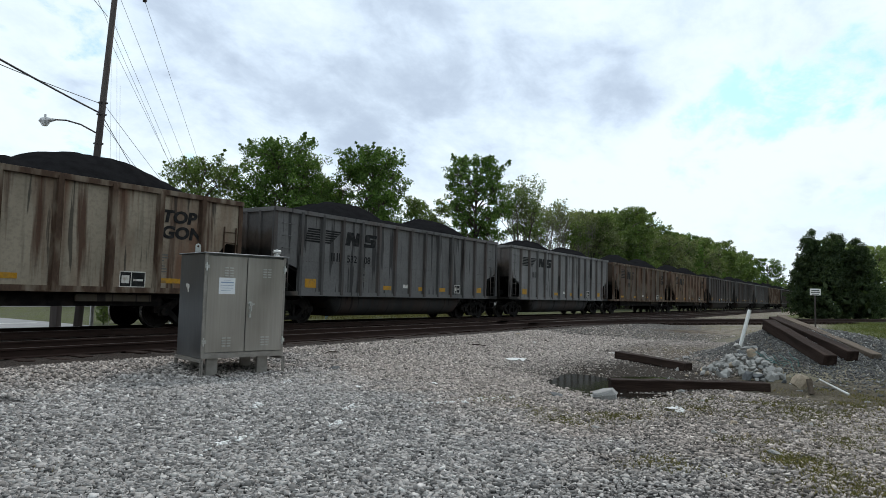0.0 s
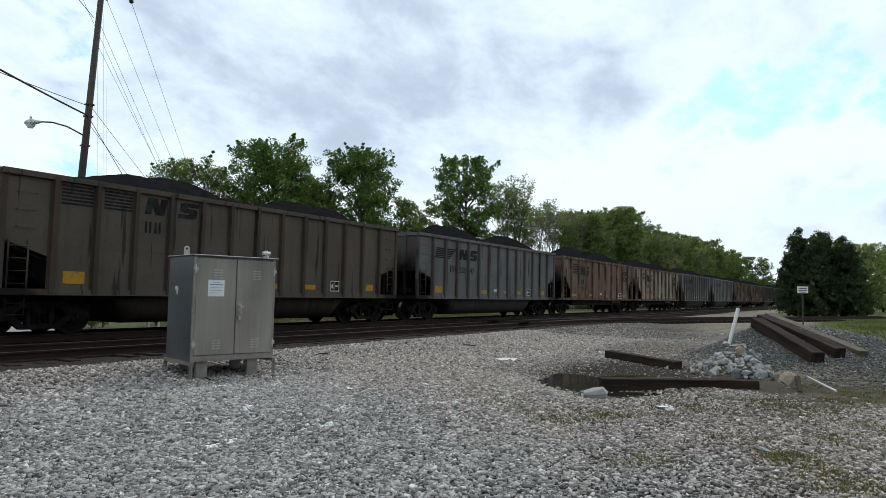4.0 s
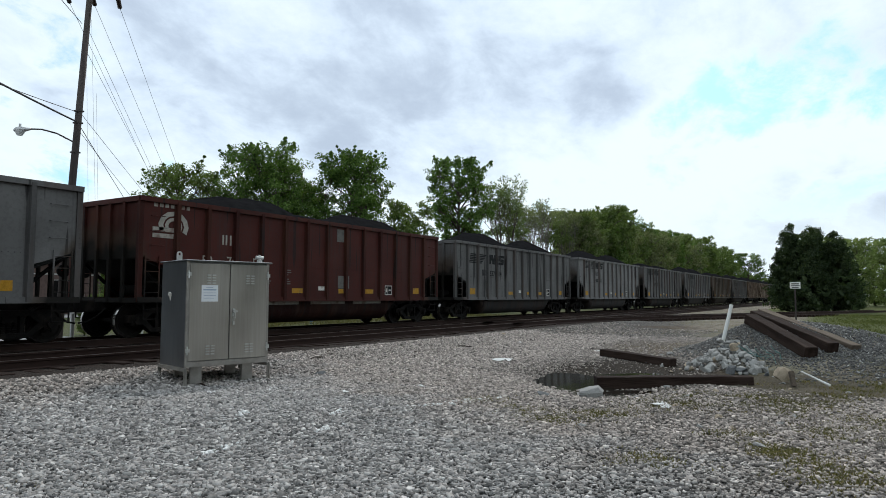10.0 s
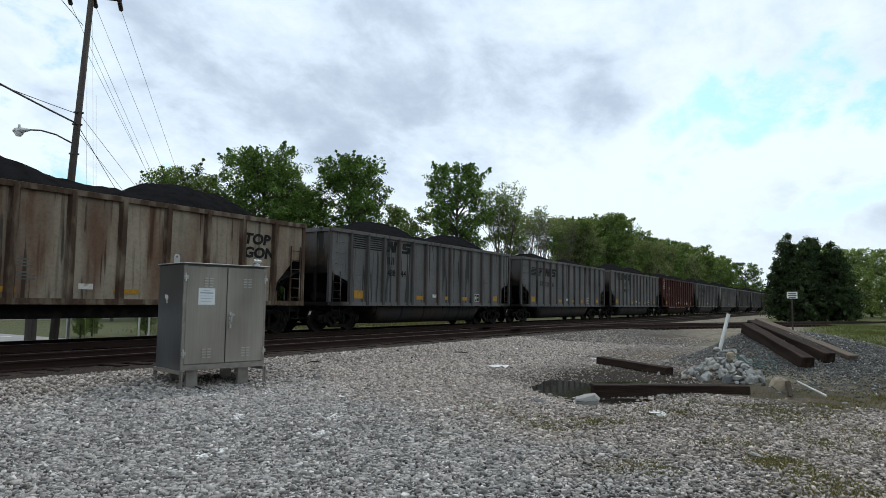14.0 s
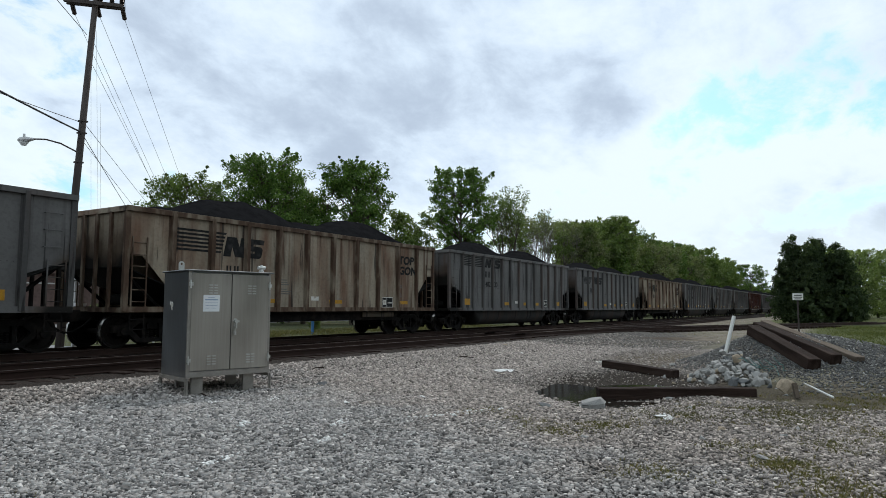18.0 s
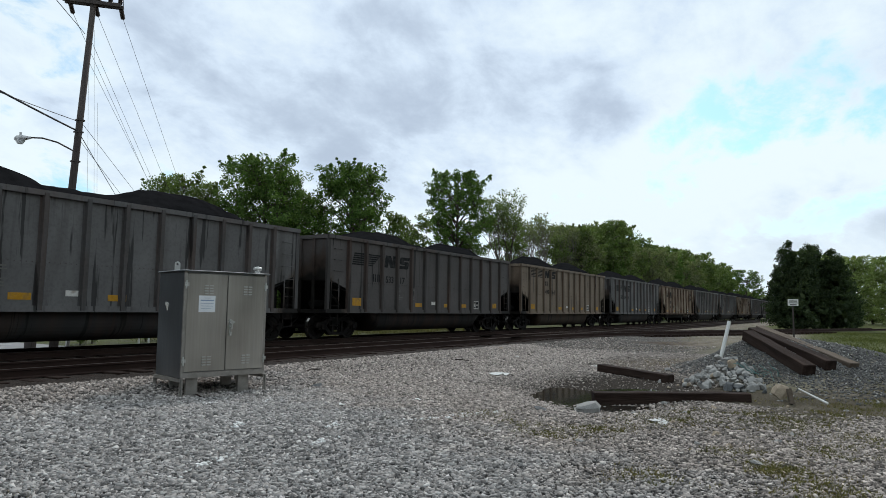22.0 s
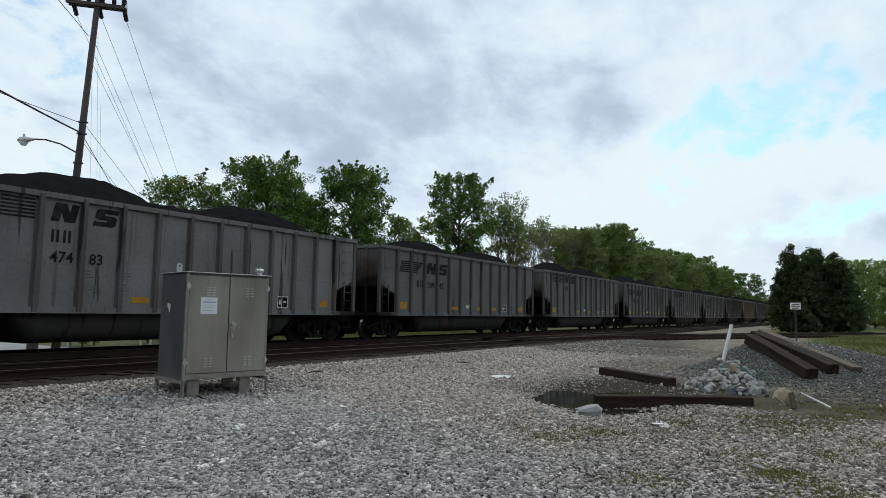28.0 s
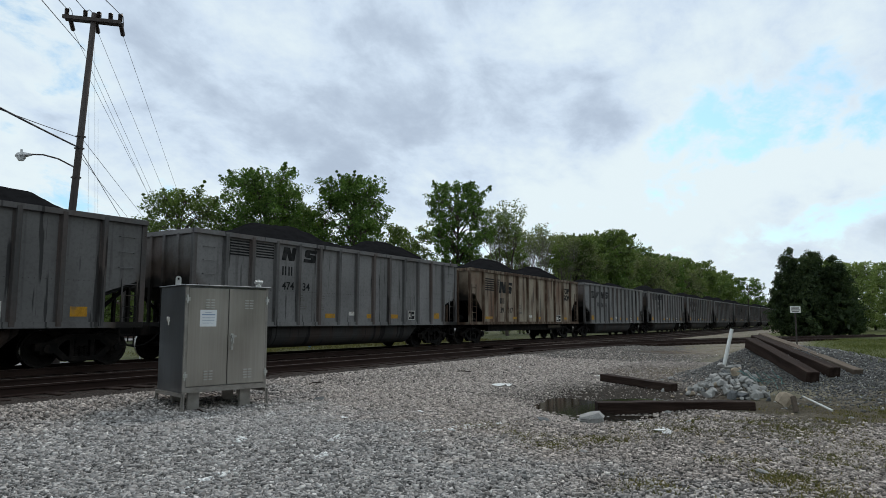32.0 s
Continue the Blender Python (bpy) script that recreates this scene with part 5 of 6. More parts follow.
def blob(cx, cy, rx, ry, turn, z, seed, n=64):
    bm = bmesh.new()
    vs = []
    for q in range(n):
        a = 2 * math.pi * q / n
        r = 1 + 0.34 * noise.noise(Vector((math.cos(a) * 1.6, math.sin(a) * 1.6, seed))) + 0.08 * noise.noise(Vector((math.cos(a) * 5, math.sin(a) * 5, seed)))
        x, y = rx * r * math.cos(a), ry * r * math.sin(a)
        c, s = math.cos(turn), math.sin(turn)
        vs.append(bm.verts.new((cx + x * c - y * s, cy + x * s + y * c, z)))
    bm.faces.new(vs)
    return bm


tagged(part("puddle", blob(10.95, 4.22, 1.55, 0.62, 0.40, -0.040, 3.0), WATER), "still dark puddle in a muddy hollow", "water", kind="structure")
tagged(part("puddle", blob(10.10, 3.12, 0.85, 0.26, -0.95, -0.020, 5.0), WATER), "narrow muddy puddle along a timber", "water", kind="structure")
tagged(part("puddle", blob(12.7, 3.35, 1.25, 0.34, -0.85, -0.030, 8.0), WATER), "shallow puddle between two timbers", "water", kind="structure")


rock("prop_stone", 15.35, 4.95, 0.11, DARK_ROCK, "muddy stone under the end of a timber", 0.6, 0.4, 1)
rock("prop_stone", 14.75, 3.95, 0.09, DARK_ROCK, "muddy stone beside a timber", 0.6, 0.4, 2)
for x, y, s_ in ((14.35, 3.55, 0.09), (17.0, 4.0, 0.12), (16.7, 4.15, 0.08), (17.4, 3.85, 0.07)):
    rock("pale_rubble", x, y, s_, PALE_ROCK, "pale broken stone on brown earth", 0.6, 0.35, 5)["group"] = "pale rubble"
# a torn net over the top of the rubble
bm, rq = bmesh.new(), random.Random(6)
for q in range(11):
    x, y = 15.3 + rq.uniform(-0.3, 0.5), 2.25 - q * 0.075 + rq.uniform(-0.08, 0.08)
    pts = [(x + n_ * rq.uniform(-0.12, 0.16), y - n_ * rq.uniform(0.03, 0.14), float(ground_z(x, y)) + 0.36 - 0.07 * n_ + rq.uniform(-0.04, 0.05) - 0.012 * q) for n_ in range(4)]
    path_tube(bm, pts, 0.006, 4)
tagged(part("torn_netting", bm, TEAL), "torn teal plastic netting over the rubble", "netting")


# ---- post, sign, litter ----
pipe = part("white_pipe", tube(bmesh.new(), (-0.03, 0.04, -0.2), (0.12, -0.18, 0.79), 0.042, 0.042, 16), PVC)
pipe.matrix_basis = pose(16.76, 2.73, 0.46)
tagged(pipe, "leaning white plastic pipe standing in the ground", "pipe")
sg = empty("small_sign", pose(34.2, 2.47, 0, 0, 0, -71), "small white sign on a thin grey post", "sign")
part("post", boxes((-0.03, 0.03, -0.02, 0.02, 0, 1.90)), POLE_WOOD, sg)
pn = part("panel", boxes((-0.22, 0.22, -0.045, -0.03, 1.81, 2.11)), SIGN, sg, "white panel with two lines of dark bars")
part("text_bars", boxes((-0.16, 0.16, -0.05, -0.046, 2.00, 2.05), (-0.18, 0.18, -0.05, -0.046, 1.92, 1.96), (-0.14, 0.14, -0.05, -0.046, 1.84, 1.88)), FADED, pn)
stick = part("white_stick", tube(bmesh.new(), (0, 0, 0.20), (-0.22, -0.42, 0.02), 0.010, 0.018, 6), PVC)
stick.matrix_basis = pose(12.46, 0.86, 0.02)
tagged(stick, "thin broken white stick", "stick")
stub = part("wood_stub", boxes((-0.05, 0.05, -0.03, 0.03, 0, 0.24)), TIE_PALE)
stub.matrix_basis = pose(12.15, 0.94, 0.0, -6, 12, 20)
tagged(stub, "short weathered wooden stub", "stick")
rl = random.Random(8)
for x, y, s in ((13.2, 6.7, 0.13), (4.15, 5.15, 0.028), (7.6, 6.4, 0.04), (8.8, 5.9, 0.04), (18.5, 8.8, 0.06), (9.0, 2.3, 0.05), (11.2, 3.95, 0.07), (17.1, 5.9, 0.06), (60.5, 4.0, 0.25), (62.0, 3.2, 0.3)):
    bm = bmesh.new()
    bmesh.ops.create_grid(bm, x_segments=5, y_segments=4, size=s)
    for v in bm.verts:
        v.co.z = 0.5 * s * (0.6 + noise.noise(v.co * 9 / s * 0.1 + Vector((x, y, 0))))
        v.co.x *= 1.5
    bmesh.ops.solidify(bm, geom=bm.faces[:], thickness=0.004)
    ob = part("litter", bm, LITTER)
    ob.matrix_basis = pose(x, y, float(ground_z(x, y)) + 0.02, 0, 0, rl.uniform(0, 360))
    tagged(ob, "crumpled scrap of white litter", "litter", "scraps of litter")
for n in range(6):
    x, y, a = rl.uniform(7, 22), rl.uniform(8.6, 10.2), rl.uniform(0, 3)
    ob = part("twig", path_tube(bmesh.new(), [(0, 0, 0.03), (0.25, 0.03, 0.06), (0.5, -0.02, 0.04)], 0.012, 5), TIE)
    ob.matrix_basis = pose(x, y, float(ground_z(x, y)), 0, 0, math.degrees(a))
    tagged(ob, "dark splintered piece of wood", "stick", "splinters by the track")


# ---- utility pole, lamp and wires ----
def build_pole():
    base, top = Vector((11.94, 22.24, 0)), Vector((12.29, 21.75, 11.95))
    p = empty("utility_pole", pose(*base), "tall weathered wooden utility pole with a crossarm", "utility pole")
    t = top - base
    bm = tube(bmesh.new(), (0, 0, 0), t, 0.135, 0.090, 16)
    part("pole_shaft", bm, POLE_WOOD, p, "", True)
    a, b = Vector((11.72, 22.58, 11.78)) - base, Vector((12.82, 20.98, 11.60)) - base
    d = (b - a).normalized()
    arm = part("crossarm", bmesh.new(), POLE_WOOD, p)
    bm = bmesh.new()
    for k in (-0.10, 0.10):
        o = Vector((d.y, -d.x, 0)) * k
        q = (b - a).to_track_quat("X", "Z").to_matrix().to_4x4()
        box(bm, 0, (b - a).length, -0.045, 0.045, -0.06, 0.06, Matrix.Translation(a + o) @ q)
    bm.to_mesh(arm.data)
    bm.free()
    for k in (0.04, 0.36, 0.60, 0.80, 0.97):
        c = a + (b - a) * k
        bm = bmesh.new()
        lathe(bm, c + Vector((0, 0, 0.05)), c + Vector((0, 0, 0.34)), SHEDS)
        part("pin_insulator", bm, CERAMIC, p, "dark brown insulator")
    away = Vector((0.6, 0.62, -0.50)).normalized()
    for k in (0.10, 0.54, 0.98):
        c = a + (b - a) * k
        bm = bmesh.new()
        lathe(bm, c + away * 0.10, c + away * 0.52, SHEDS)
        part("strain_insulator", bm, CERAMIC, p, "dark strain insulator hanging from the crossarm")
    bm = bmesh.new()
    for k0, k1 in ((0.04, 0.10), (0.36, 0.54), (0.97, 0.98)):
        bm = bmesh.new()
        u, v = a + (b - a) * k0 + Vector((0, 0, 0.3)), a + (b - a) * k1 + away * 0.45
        m_ = (u + v) / 2 + Vector((0.1, 0.1, 0.35))
        path_tube(bm, [u, (u + m_) / 2 + Vector((0, 0, 0.1)), m_, (v + m_) / 2 + Vector((0.05, 0.05, 0.05)), v], 0.012, 5)
        part("jumper_wire", bm, CABLE, p)
    # street lamp on its arm
    j = Vector((12.10, 22.05, 6.55)) - base
    h = Vector((11.28, 23.18, 6.97)) - base
    e = Vector((10.86, 23.79, 6.91)) - base
    lamp_arm = part("lamp_arm", path_tube(bmesh.new(), [j, j * 0.6 + h * 0.4 + Vector((0, 0, 0.12)), j * 0.25 + h * 0.75 + Vector((0, 0, 0.10)), h], 0.026, 8), POLE_WOOD, p, "thin dark curved lamp arm")
    bm = bmesh.new()
    pts = [(0.0, 0.035), (0.15, 0.06), (0.40, 0.105), (0.62, 0.10), (0.74, 0.04)]
    for (s0, r0), (s1, r1) in zip(pts[:-1], pts[1:]):
        tube(bm, h + (e - h) * s0, h + (e - h) * s1, r0, r1, 12)
    part("lamp_head", bm, ALU, p, "grey cobra-head street lamp", True)
    c = h + (e - h) * 0.48
    part("lamp_lens", tube(bmesh.new(), c + Vector((0, 0, -0.08)), c + Vector((0, 0, -0.19)), 0.15, 0.08, 12), LENS, p, "pale lamp lens")
    part("photocell", tube(bmesh.new(), c + Vector((0, 0, 0.10)), c + Vector((0, 0, 0.20)), 0.04, 0.04, 8), ALU, p)
    for z in (6.2, 7.2, 7.6):
        k = z / t.z
        part("bracket", boxes((t.x * k - 0.115, t.x * k + 0.115, t.y * k - 0.115, t.y * k + 0.115, z - 0.025, z + 0.025)), POLE_WOOD, p)
    return base, a + base, b + base, t


BASE, ARM_A, ARM_B, SHAFT = build_pole()


def wire(a, b, sag, r, label, mat=None):
    a, b = Vector(a), Vector(b)
    pts = [a.lerp(b, q / 14) - Vector((0, 0, sag * 4 * (q / 14) * (1 - q / 14))) for q in range(15)]
    return tagged(part("wire", path_tube(bmesh.new(), pts, r, 5), mat or CABLE), label, "wire", "overhead wires")


away = Vector((0.6, 0.62, -0.50)).normalized()
POWER, PHONE = "thin black overhead power line", "black overhead telephone cable"
for k, end in ((0.10, (40.5, 51.4, 2.6)), (0.54, (41.2, 50.0, 1.7)), (0.98, (41.7, 49.65, 1.4))):
    c = ARM_A.lerp(ARM_B, k) + away * 0.5
    wire(c, end, 0.05, 0.007, POWER)
for k, end in ((0.04, (5.71, 13.16, 8.43)), (0.36, (5.95, 12.79, 8.38)), (0.97, (6.2, 12.41, 8.34))):
    c = ARM_A.lerp(ARM_B, k) + Vector((0, 0, 0.32))
    wire(c, c + (Vector(end) - c) * 1.6, 0.0, 0.013, POWER)
SIDE = Vector((12.09, 21.83, 10.56))
wire(SIDE, SIDE + (Vector((5.65, 13.25, 8.29)) - SIDE) * 1.6, 0.0, 0.011, "thin overhead guy wire")
for z, end in ((10.5, (26.19, 36.6, 7.11)), (9.75, (26.31, 36.43, 6.5))):
    c = BASE + SHAFT * (z / SHAFT.z)
    wire(c, c + (Vector(end) - c) * 1.6, 0.0, 0.007, "thin overhead guy wire")
for z, end, r in ((7.6, (25.75, 37.27, 7.03), 0.009), (7.2, (24.99, 38.43, 6.67), 0.013), (7.0, (25.52, 37.62, 6.31), 0.009)):
    c = BASE + SHAFT * (z / SHAFT.z)
    wire(c, c + (Vector(end) - c) * 1.5, 0.05, r, PHONE)
for z, end, r in ((7.22, (7.22, 18.14, 7.07), 0.030), (7.55, (7.22, 18.13, 6.91), 0.012)):
    c = BASE + SHAFT * (z / SHAFT.z)
    wire(c, c + (Vector(end) - c) * 1.7, 0.06, r, "thick black overhead cable")
for a_, b_ in (((12.20, 21.66, 9.28), (12.45, 21.28, 0.0)), ((12.26, 21.57, 10.7), (12.59, 21.05, 0.0)), ((12.40, 21.36, 8.18), (12.63, 21.0, 0.0))):
    wire(a_, b_, 0.0, 0.004, "thin pale wire down to the ground beside the pole", GALV_EDGE)
stub_post = part("bollard", beveled(boxes((-0.13, 0.13, -0.13, 0.13, 0, 0.75)), 0.02), POLE_WOOD)
stub_post.matrix_basis = pose(11.55, 22.9, 0, 0, 0, 30)
tagged(stub_post, "short weathered grey post beside the pole", "bollard")
for n in range(3):
    ob = part("marker_post", tube(bmesh.new(), (0, 0, 0), (0.02, 0.01, 1.15), 0.035, 0.035, 8), PVC)
    ob.matrix_basis = pose(15.15 + n * 0.32, 22.5 - n * 0.12, 0)
    tagged(ob, "thin white marker post behind the tracks", "post", "white marker posts")
ob = part("marker_post", tube(bmesh.new(), (0, 0, 0), (0, 0, 0.85), 0.07, 0.07, 10), BLUE)
ob.matrix_basis = pose(25.9, 24.2, 0)
tagged(ob, "blue and white marker post in the grass", "post")

# ---- street and building behind the tracks ----
road = part("road", boxes((-60, 12.9, 21.3, 44.4, -0.05, 0.030)), ASPHALT)
tagged(road, "grey asphalt street with white lines", "road", kind="structure")
lot = part("road", boxes((-60.0, 90.0, 44.5, 51.8, -0.05, 0.026)), ASPHALT)
tagged(lot, "grey asphalt street beyond the trees", "road", kind="structure")
for x0, x1, y in ((8.0, 12.2, 25.5), (-20.0, 7.0, 25.5), (-30, 12.5, 32.0)):
    tagged(part("road_line", boxes((x0, x1, y - 0.06, y + 0.06, 0.030, 0.036)), ROADLINE), "worn white line on the street", "road marking", kind="structure")


def build_house():
    h = empty("brick_building", pose(6.0, 52.0, 0), "low dark brick building with a flat roof", "building")
    part("wall", boxes((-26, 56, 0, 14, 0, 3.85)), BRICK, h)
    part("roof", boxes((-26.4, 56.4, -0.4, 14.4, 3.85, 4.15)), BRICK, h, "flat roof with a dark edge")
    for n in range(12):
        x = -22 + n * 6.2
        w = part("window", boxes((x, x + 1.6, -0.05, 0.02, 1.1, 2.6)), NEAR_BLACK, h)
        part("window_frame", boxes((x - 0.08, x + 1.68, -0.08, -0.051, 2.6, 2.7), (x - 0.08, x + 1.68, -0.08, -0.051, 1.0, 1.1), (x + 0.76, x + 0.84, -0.08, -0.051, 1.1, 2.6)), ROOFING, w)
    part("wall_band", boxes((-26, 56, -0.03, -0.005, 3.05, 3.15)), ROOFING, h)


build_house()


def build_signal():
    s = empty("crossing_signal", pose(11.5, 20.63, 0), "railroad crossing signal with red lamps", "signal")
    part("mast", tube(bmesh.new(), (0, 0, 0), (0, 0, 3.4), 0.06, 0.06, 10), ALU, s)
    part("base", boxes((-0.14, 0.14, -0.14, 0.14, 0, 0.15)), CONCRETE, s)
    part("lamp_bar", tube(bmesh.new(), (-0.40, 0, 2.2), (0.40, 0, 2.2), 0.03, 0.03, 8), ALU, s)
    for x in (-0.34, 0.34):
        disc = part("backplate", tube(bmesh.new(), (x, 0.02, 2.2), (x, -0.03, 2.2), 0.20, 0.20, 18), NEAR_BLACK, s)
        part("lens", tube(bmesh.new(), (x, -0.03, 2.2), (x, -0.06, 2.2), 0.06, 0.05, 14), RED if x < 0 else NEAR_BLACK, disc, "round red lens")
    part("control_box", boxes((-0.15, 0.15, -0.35, -0.1, 0.9, 1.5)), ALU, s)
    gate = part("gate_arm", boxes((-5.0, 0.4, -0.03, 0.03, 1.10, 1.22)), PVC, s, "white and red striped gate arm")
    for q in range(6):
        part("stripe", boxes((-4.8 + q * 0.85, -4.4 + q * 0.85, -0.036, -0.031, 1.10, 1.22)), RED_PAINT, gate)


RED_PAINT = plain("red_paint", (0.45, 0.04, 0.03), 0.5, scale=5, amount=0.2)
build_signal()

# ---- trees ----
def leaves(centers, radius, count, size, rng, droop=0.3):
    """Small bent leaf sprays round the centers."""
    c = centers[rng.integers(0, len(centers), count)]
    d = rng.normal(0, 1, (count, 3))
    d /= np.linalg.norm(d, axis=1)[:, None]
    p = c[:, :3] + d * ((c[:, 3] if c.shape[1] > 3 else radius) * rng.uniform(0.15, 1.0, count) ** 0.6)[:, None] * np.array([1, 1, 0.75])
    u = rng.normal(0, 1, (count, 3))
    u /= np.linalg.norm(u, axis=1)[:, None]
    w = np.cross(u, rng.normal(0, 1, (count, 3)))
    w /= np.linalg.norm(w, axis=1)[:, None]
    n = np.cross(u, w)
    s = (size * rng.uniform(0.55, 1.25, count))[:, None]
    a, b = p - u * s, p + u * s
    m0, m1 = p + w * s * 0.55 + n * s * 0.2, p - w * s * 0.55 + n * s * 0.2
    v = np.stack([a, m0, b, m1], 1).reshape(-1, 3)
    k = 4 * np.arange(count)[:, None]
    return v, np.concatenate([k + np.array([[0, 1, 2]]), k + np.array([[0, 2, 3]])], 0)


def grow(bm, p, d, length, r, depth, rr, tips, lean_up, forks):
    q = p + d * length
    mid = p.lerp(q, 0.5) + Vector((rr.uniform(-1, 1), rr.uniform(-1, 1), 0)) * length * 0.06
    tube(bm, p, mid, r, r * 0.82, 7 if depth > 1 else 5)
    tube(bm, mid, q, r * 0.82, r * 0.62, 7 if depth > 1 else 5)
    tips.append((q, depth))
    if depth == 0:
        return
    for n in range(forks):
        a = 2 * math.pi * (n + rr.uniform(-0.3, 0.3)) / forks
        side = Vector((math.cos(a), math.sin(a), 0))
        nd = (d * rr.uniform(0.7, 1.1) + side * rr.uniform(0.45, 0.85) + Vector((0, 0, lean_up))).normalized()
        grow(bm, p.lerp(q, rr.uniform(0.65, 1.0)), nd, length * rr.uniform(0.62, 0.82), r * 0.55, depth - 1, rr, tips, lean_up, forks)


def build_tree(name, height, seed, leaf_mat_, count, leaf, spread, label, trunk_part=0.3, clump=None, depth=3, forks=3, category="tree", lean_up=0.25, base=None, thick=0.020, bark=None):
    rr, rn = random.Random(seed), np.random.default_rng(seed)
    tr = empty(name, pose(0, 0, 0), label, category)
    bm, tips = bmesh.new(), []
    grow(bm, Vector((0, 0, 0)), Vector((rr.uniform(-0.06, 0.06), rr.uniform(-0.06, 0.06), 1)).normalized(), height * trunk_part, height * thick, depth, rr, tips, lean_up, forks)
    zs = max(t.z for t, _ in tips)
    k = height * 0.95 / zs
    rad = max(math.hypot(t.x, t.y) for t, _ in tips) or 1
    sx = spread / rad
    for v in bm.verts:
        v.co = Vector((v.co.x * sx, v.co.y * sx, v.co.z * k))
    part("trunk", bm, bark or BARK, tr, "branching grey-brown trunk")
    c = np.array([(t.x * sx, t.y * sx, t.z * k) for t, d in tips if d <= 1])
    if base is not None:
        # skirts of foliage lower down
        extra = np.stack([rn.normal(0, spread * 0.55, 40), rn.normal(0, spread * 0.55, 40), rn.uniform(base * height, 0.7 * height, 40)], 1)
        c = np.concatenate([c, extra])
    if count:
        v, f = leaves(c, clump or height * 0.085, count, leaf, rn)
        v[:, 2] = np.maximum(v[:, 2], 0.15)
        piece("crown", quick_mesh("crown", v, f), leaf_mat_, tr, "uneven crown of small leaves")
    return tr


def build_crown_tree(name, height, seed, mat, count, leaf, spread, label, bottom=0.18, lobes=22, lobe_r=0.30, clumps=16, clump=0.42, lift=0.8, shoots=0.04, taper=0.0):
    """A tree of leafy lobes carried on limbs; the outline is uneven and lets the sky through."""
    rr, rn = random.Random(seed), np.random.default_rng(seed)
    tr = empty(name, pose(0, 0, 0), label, "tree")
    bm, centers = bmesh.new(), []
    fork = Vector((rr.uniform(-0.3, 0.3), rr.uniform(-0.3, 0.3), height * max(0.2, bottom)))
    tube(bm, (0, 0, 0), fork, height * 0.020, height * 0.014, 9)
    top = Vector((rr.uniform(-0.4, 0.4), rr.uniform(-0.4, 0.4), height * 0.86))
    tube(bm, fork, top, height * 0.014, height * 0.003, 7)
    for n in range(lobes):
        h = bottom + (0.93 - bottom) * (n + rr.random()) / lobes
        k = (h - bottom) / (1 - bottom)
        prof = max(0.2, 1 - ((k - 0.55 * lift ** 0.5) / 0.60) ** 2) ** 0.5
        a = n * 2.4 + rr.uniform(-0.6, 0.6)
        lr = spread * lobe_r * rr.uniform(0.75, 1.25) * (1.0 if k < 0.75 else 0.75)
        r = max(0.0, spread * prof * (1 - taper * max(0.0, k - 0.3)) - lr * 0.7) * rr.uniform(0.12, 1.08) ** 0.55
        c = Vector((r * math.cos(a), r * math.sin(a), height * h))
        s = fork.lerp(top, max(0, min(1, (c.z - fork.z) / (top.z - fork.z) - 0.22)))
        m_ = s.lerp(c, 0.5) + Vector((0, 0, 0.12 * (c - s).length))
        tube(bm, s, m_, height * 0.006, height * 0.004, 6)
        tube(bm, m_, c, height * 0.004, height * 0.0012, 5)
        for q in range(clumps):
            d = Vector((rr.gauss(0, 1), rr.gauss(0, 1), rr.gauss(0, 1) * 0.9 + 0.25)).normalized()
            e = c + d * lr * rr.uniform(0.35, 1.0)
            if rr.random() < 0.34:
                e += Vector((d.x * 0.35, d.y * 0.35, rr.uniform(0.25, 0.95)))
            e.z = min(e.z, height * 0.95)
            tube(bm, c, e, height * 0.0014, height * 0.0006, 4)
            centers.append((*e, clump))
            if d.z > -0.1 and rr.random() < shoots:
                # a leafy shoot that stands out of the crown
                o = (d + Vector((0, 0, 0.9))).normalized() * rr.uniform(0.4, 0.85)
                tube(bm, e, e + o, height * 0.0008, height * 0.0004, 4)
                for w in (0.5, 0.95):
                    centers.append((*(e + o * w), 0.20 - 0.10 * w))
    part("trunk", bm, BARK, tr, "branching grey-brown trunk")
    v, f = leaves(np.array(centers), clump, count, leaf, rn)
    v[:, 2] = np.maximum(v[:, 2], 0.15)
    piece("crown", quick_mesh("crown", v, f), mat, tr, "uneven crown of small leaves")
    return tr


def put(tree, x, y, turn, scale, label=""):
    ob = copy_thing(tree, pose(x, y, 0, 0, 0, turn))
    ob.scale = (scale, scale, scale)
    if label:
        ob["label"] = label
    return ob


# the single trees behind the near end of the train
t1 = build_crown_tree("maple_tree", 13.1, 21, LEAF_A, 56000, 0.100, 4.0, "broad bright green leafy tree behind the tracks", 0.15, 46, 0.44, 20, 0.50, 1.15, 0.12)
t1.matrix_basis = pose(35.9, 38.4, 0)
t1b = build_crown_tree("maple_tree", 11.6, 22, LEAF_B, 32000, 0.100, 4.4, "lower spreading green tree with ragged branch tips", 0.2, 36, 0.36, 16, 0.48, 0.9, 0.15)
t1b.matrix_basis = pose(32.6, 43.6, 0)
t2 = build_crown_tree("poplar_tree", 13.5, 33, LEAF_A, 50000, 0.105, 4.4, "upright dark green leafy tree behind the tracks", 0.10, 60, 0.30, 17, 0.44, 0.70, 0.20, 0.42)
t2.matrix_basis = pose(41.7, 34.7, 0)
t2b = build_crown_tree("shrub_tree", 9.8, 34, LEAF_B, 13000, 0.12, 2.6, "small rounded green tree", 0.08, 26, 0.36, 16, 0.42)
t2b.matrix_basis = pose(46.3, 32.2, 0)
put(t2b, 41.2, 39.6, 70, 1.14)
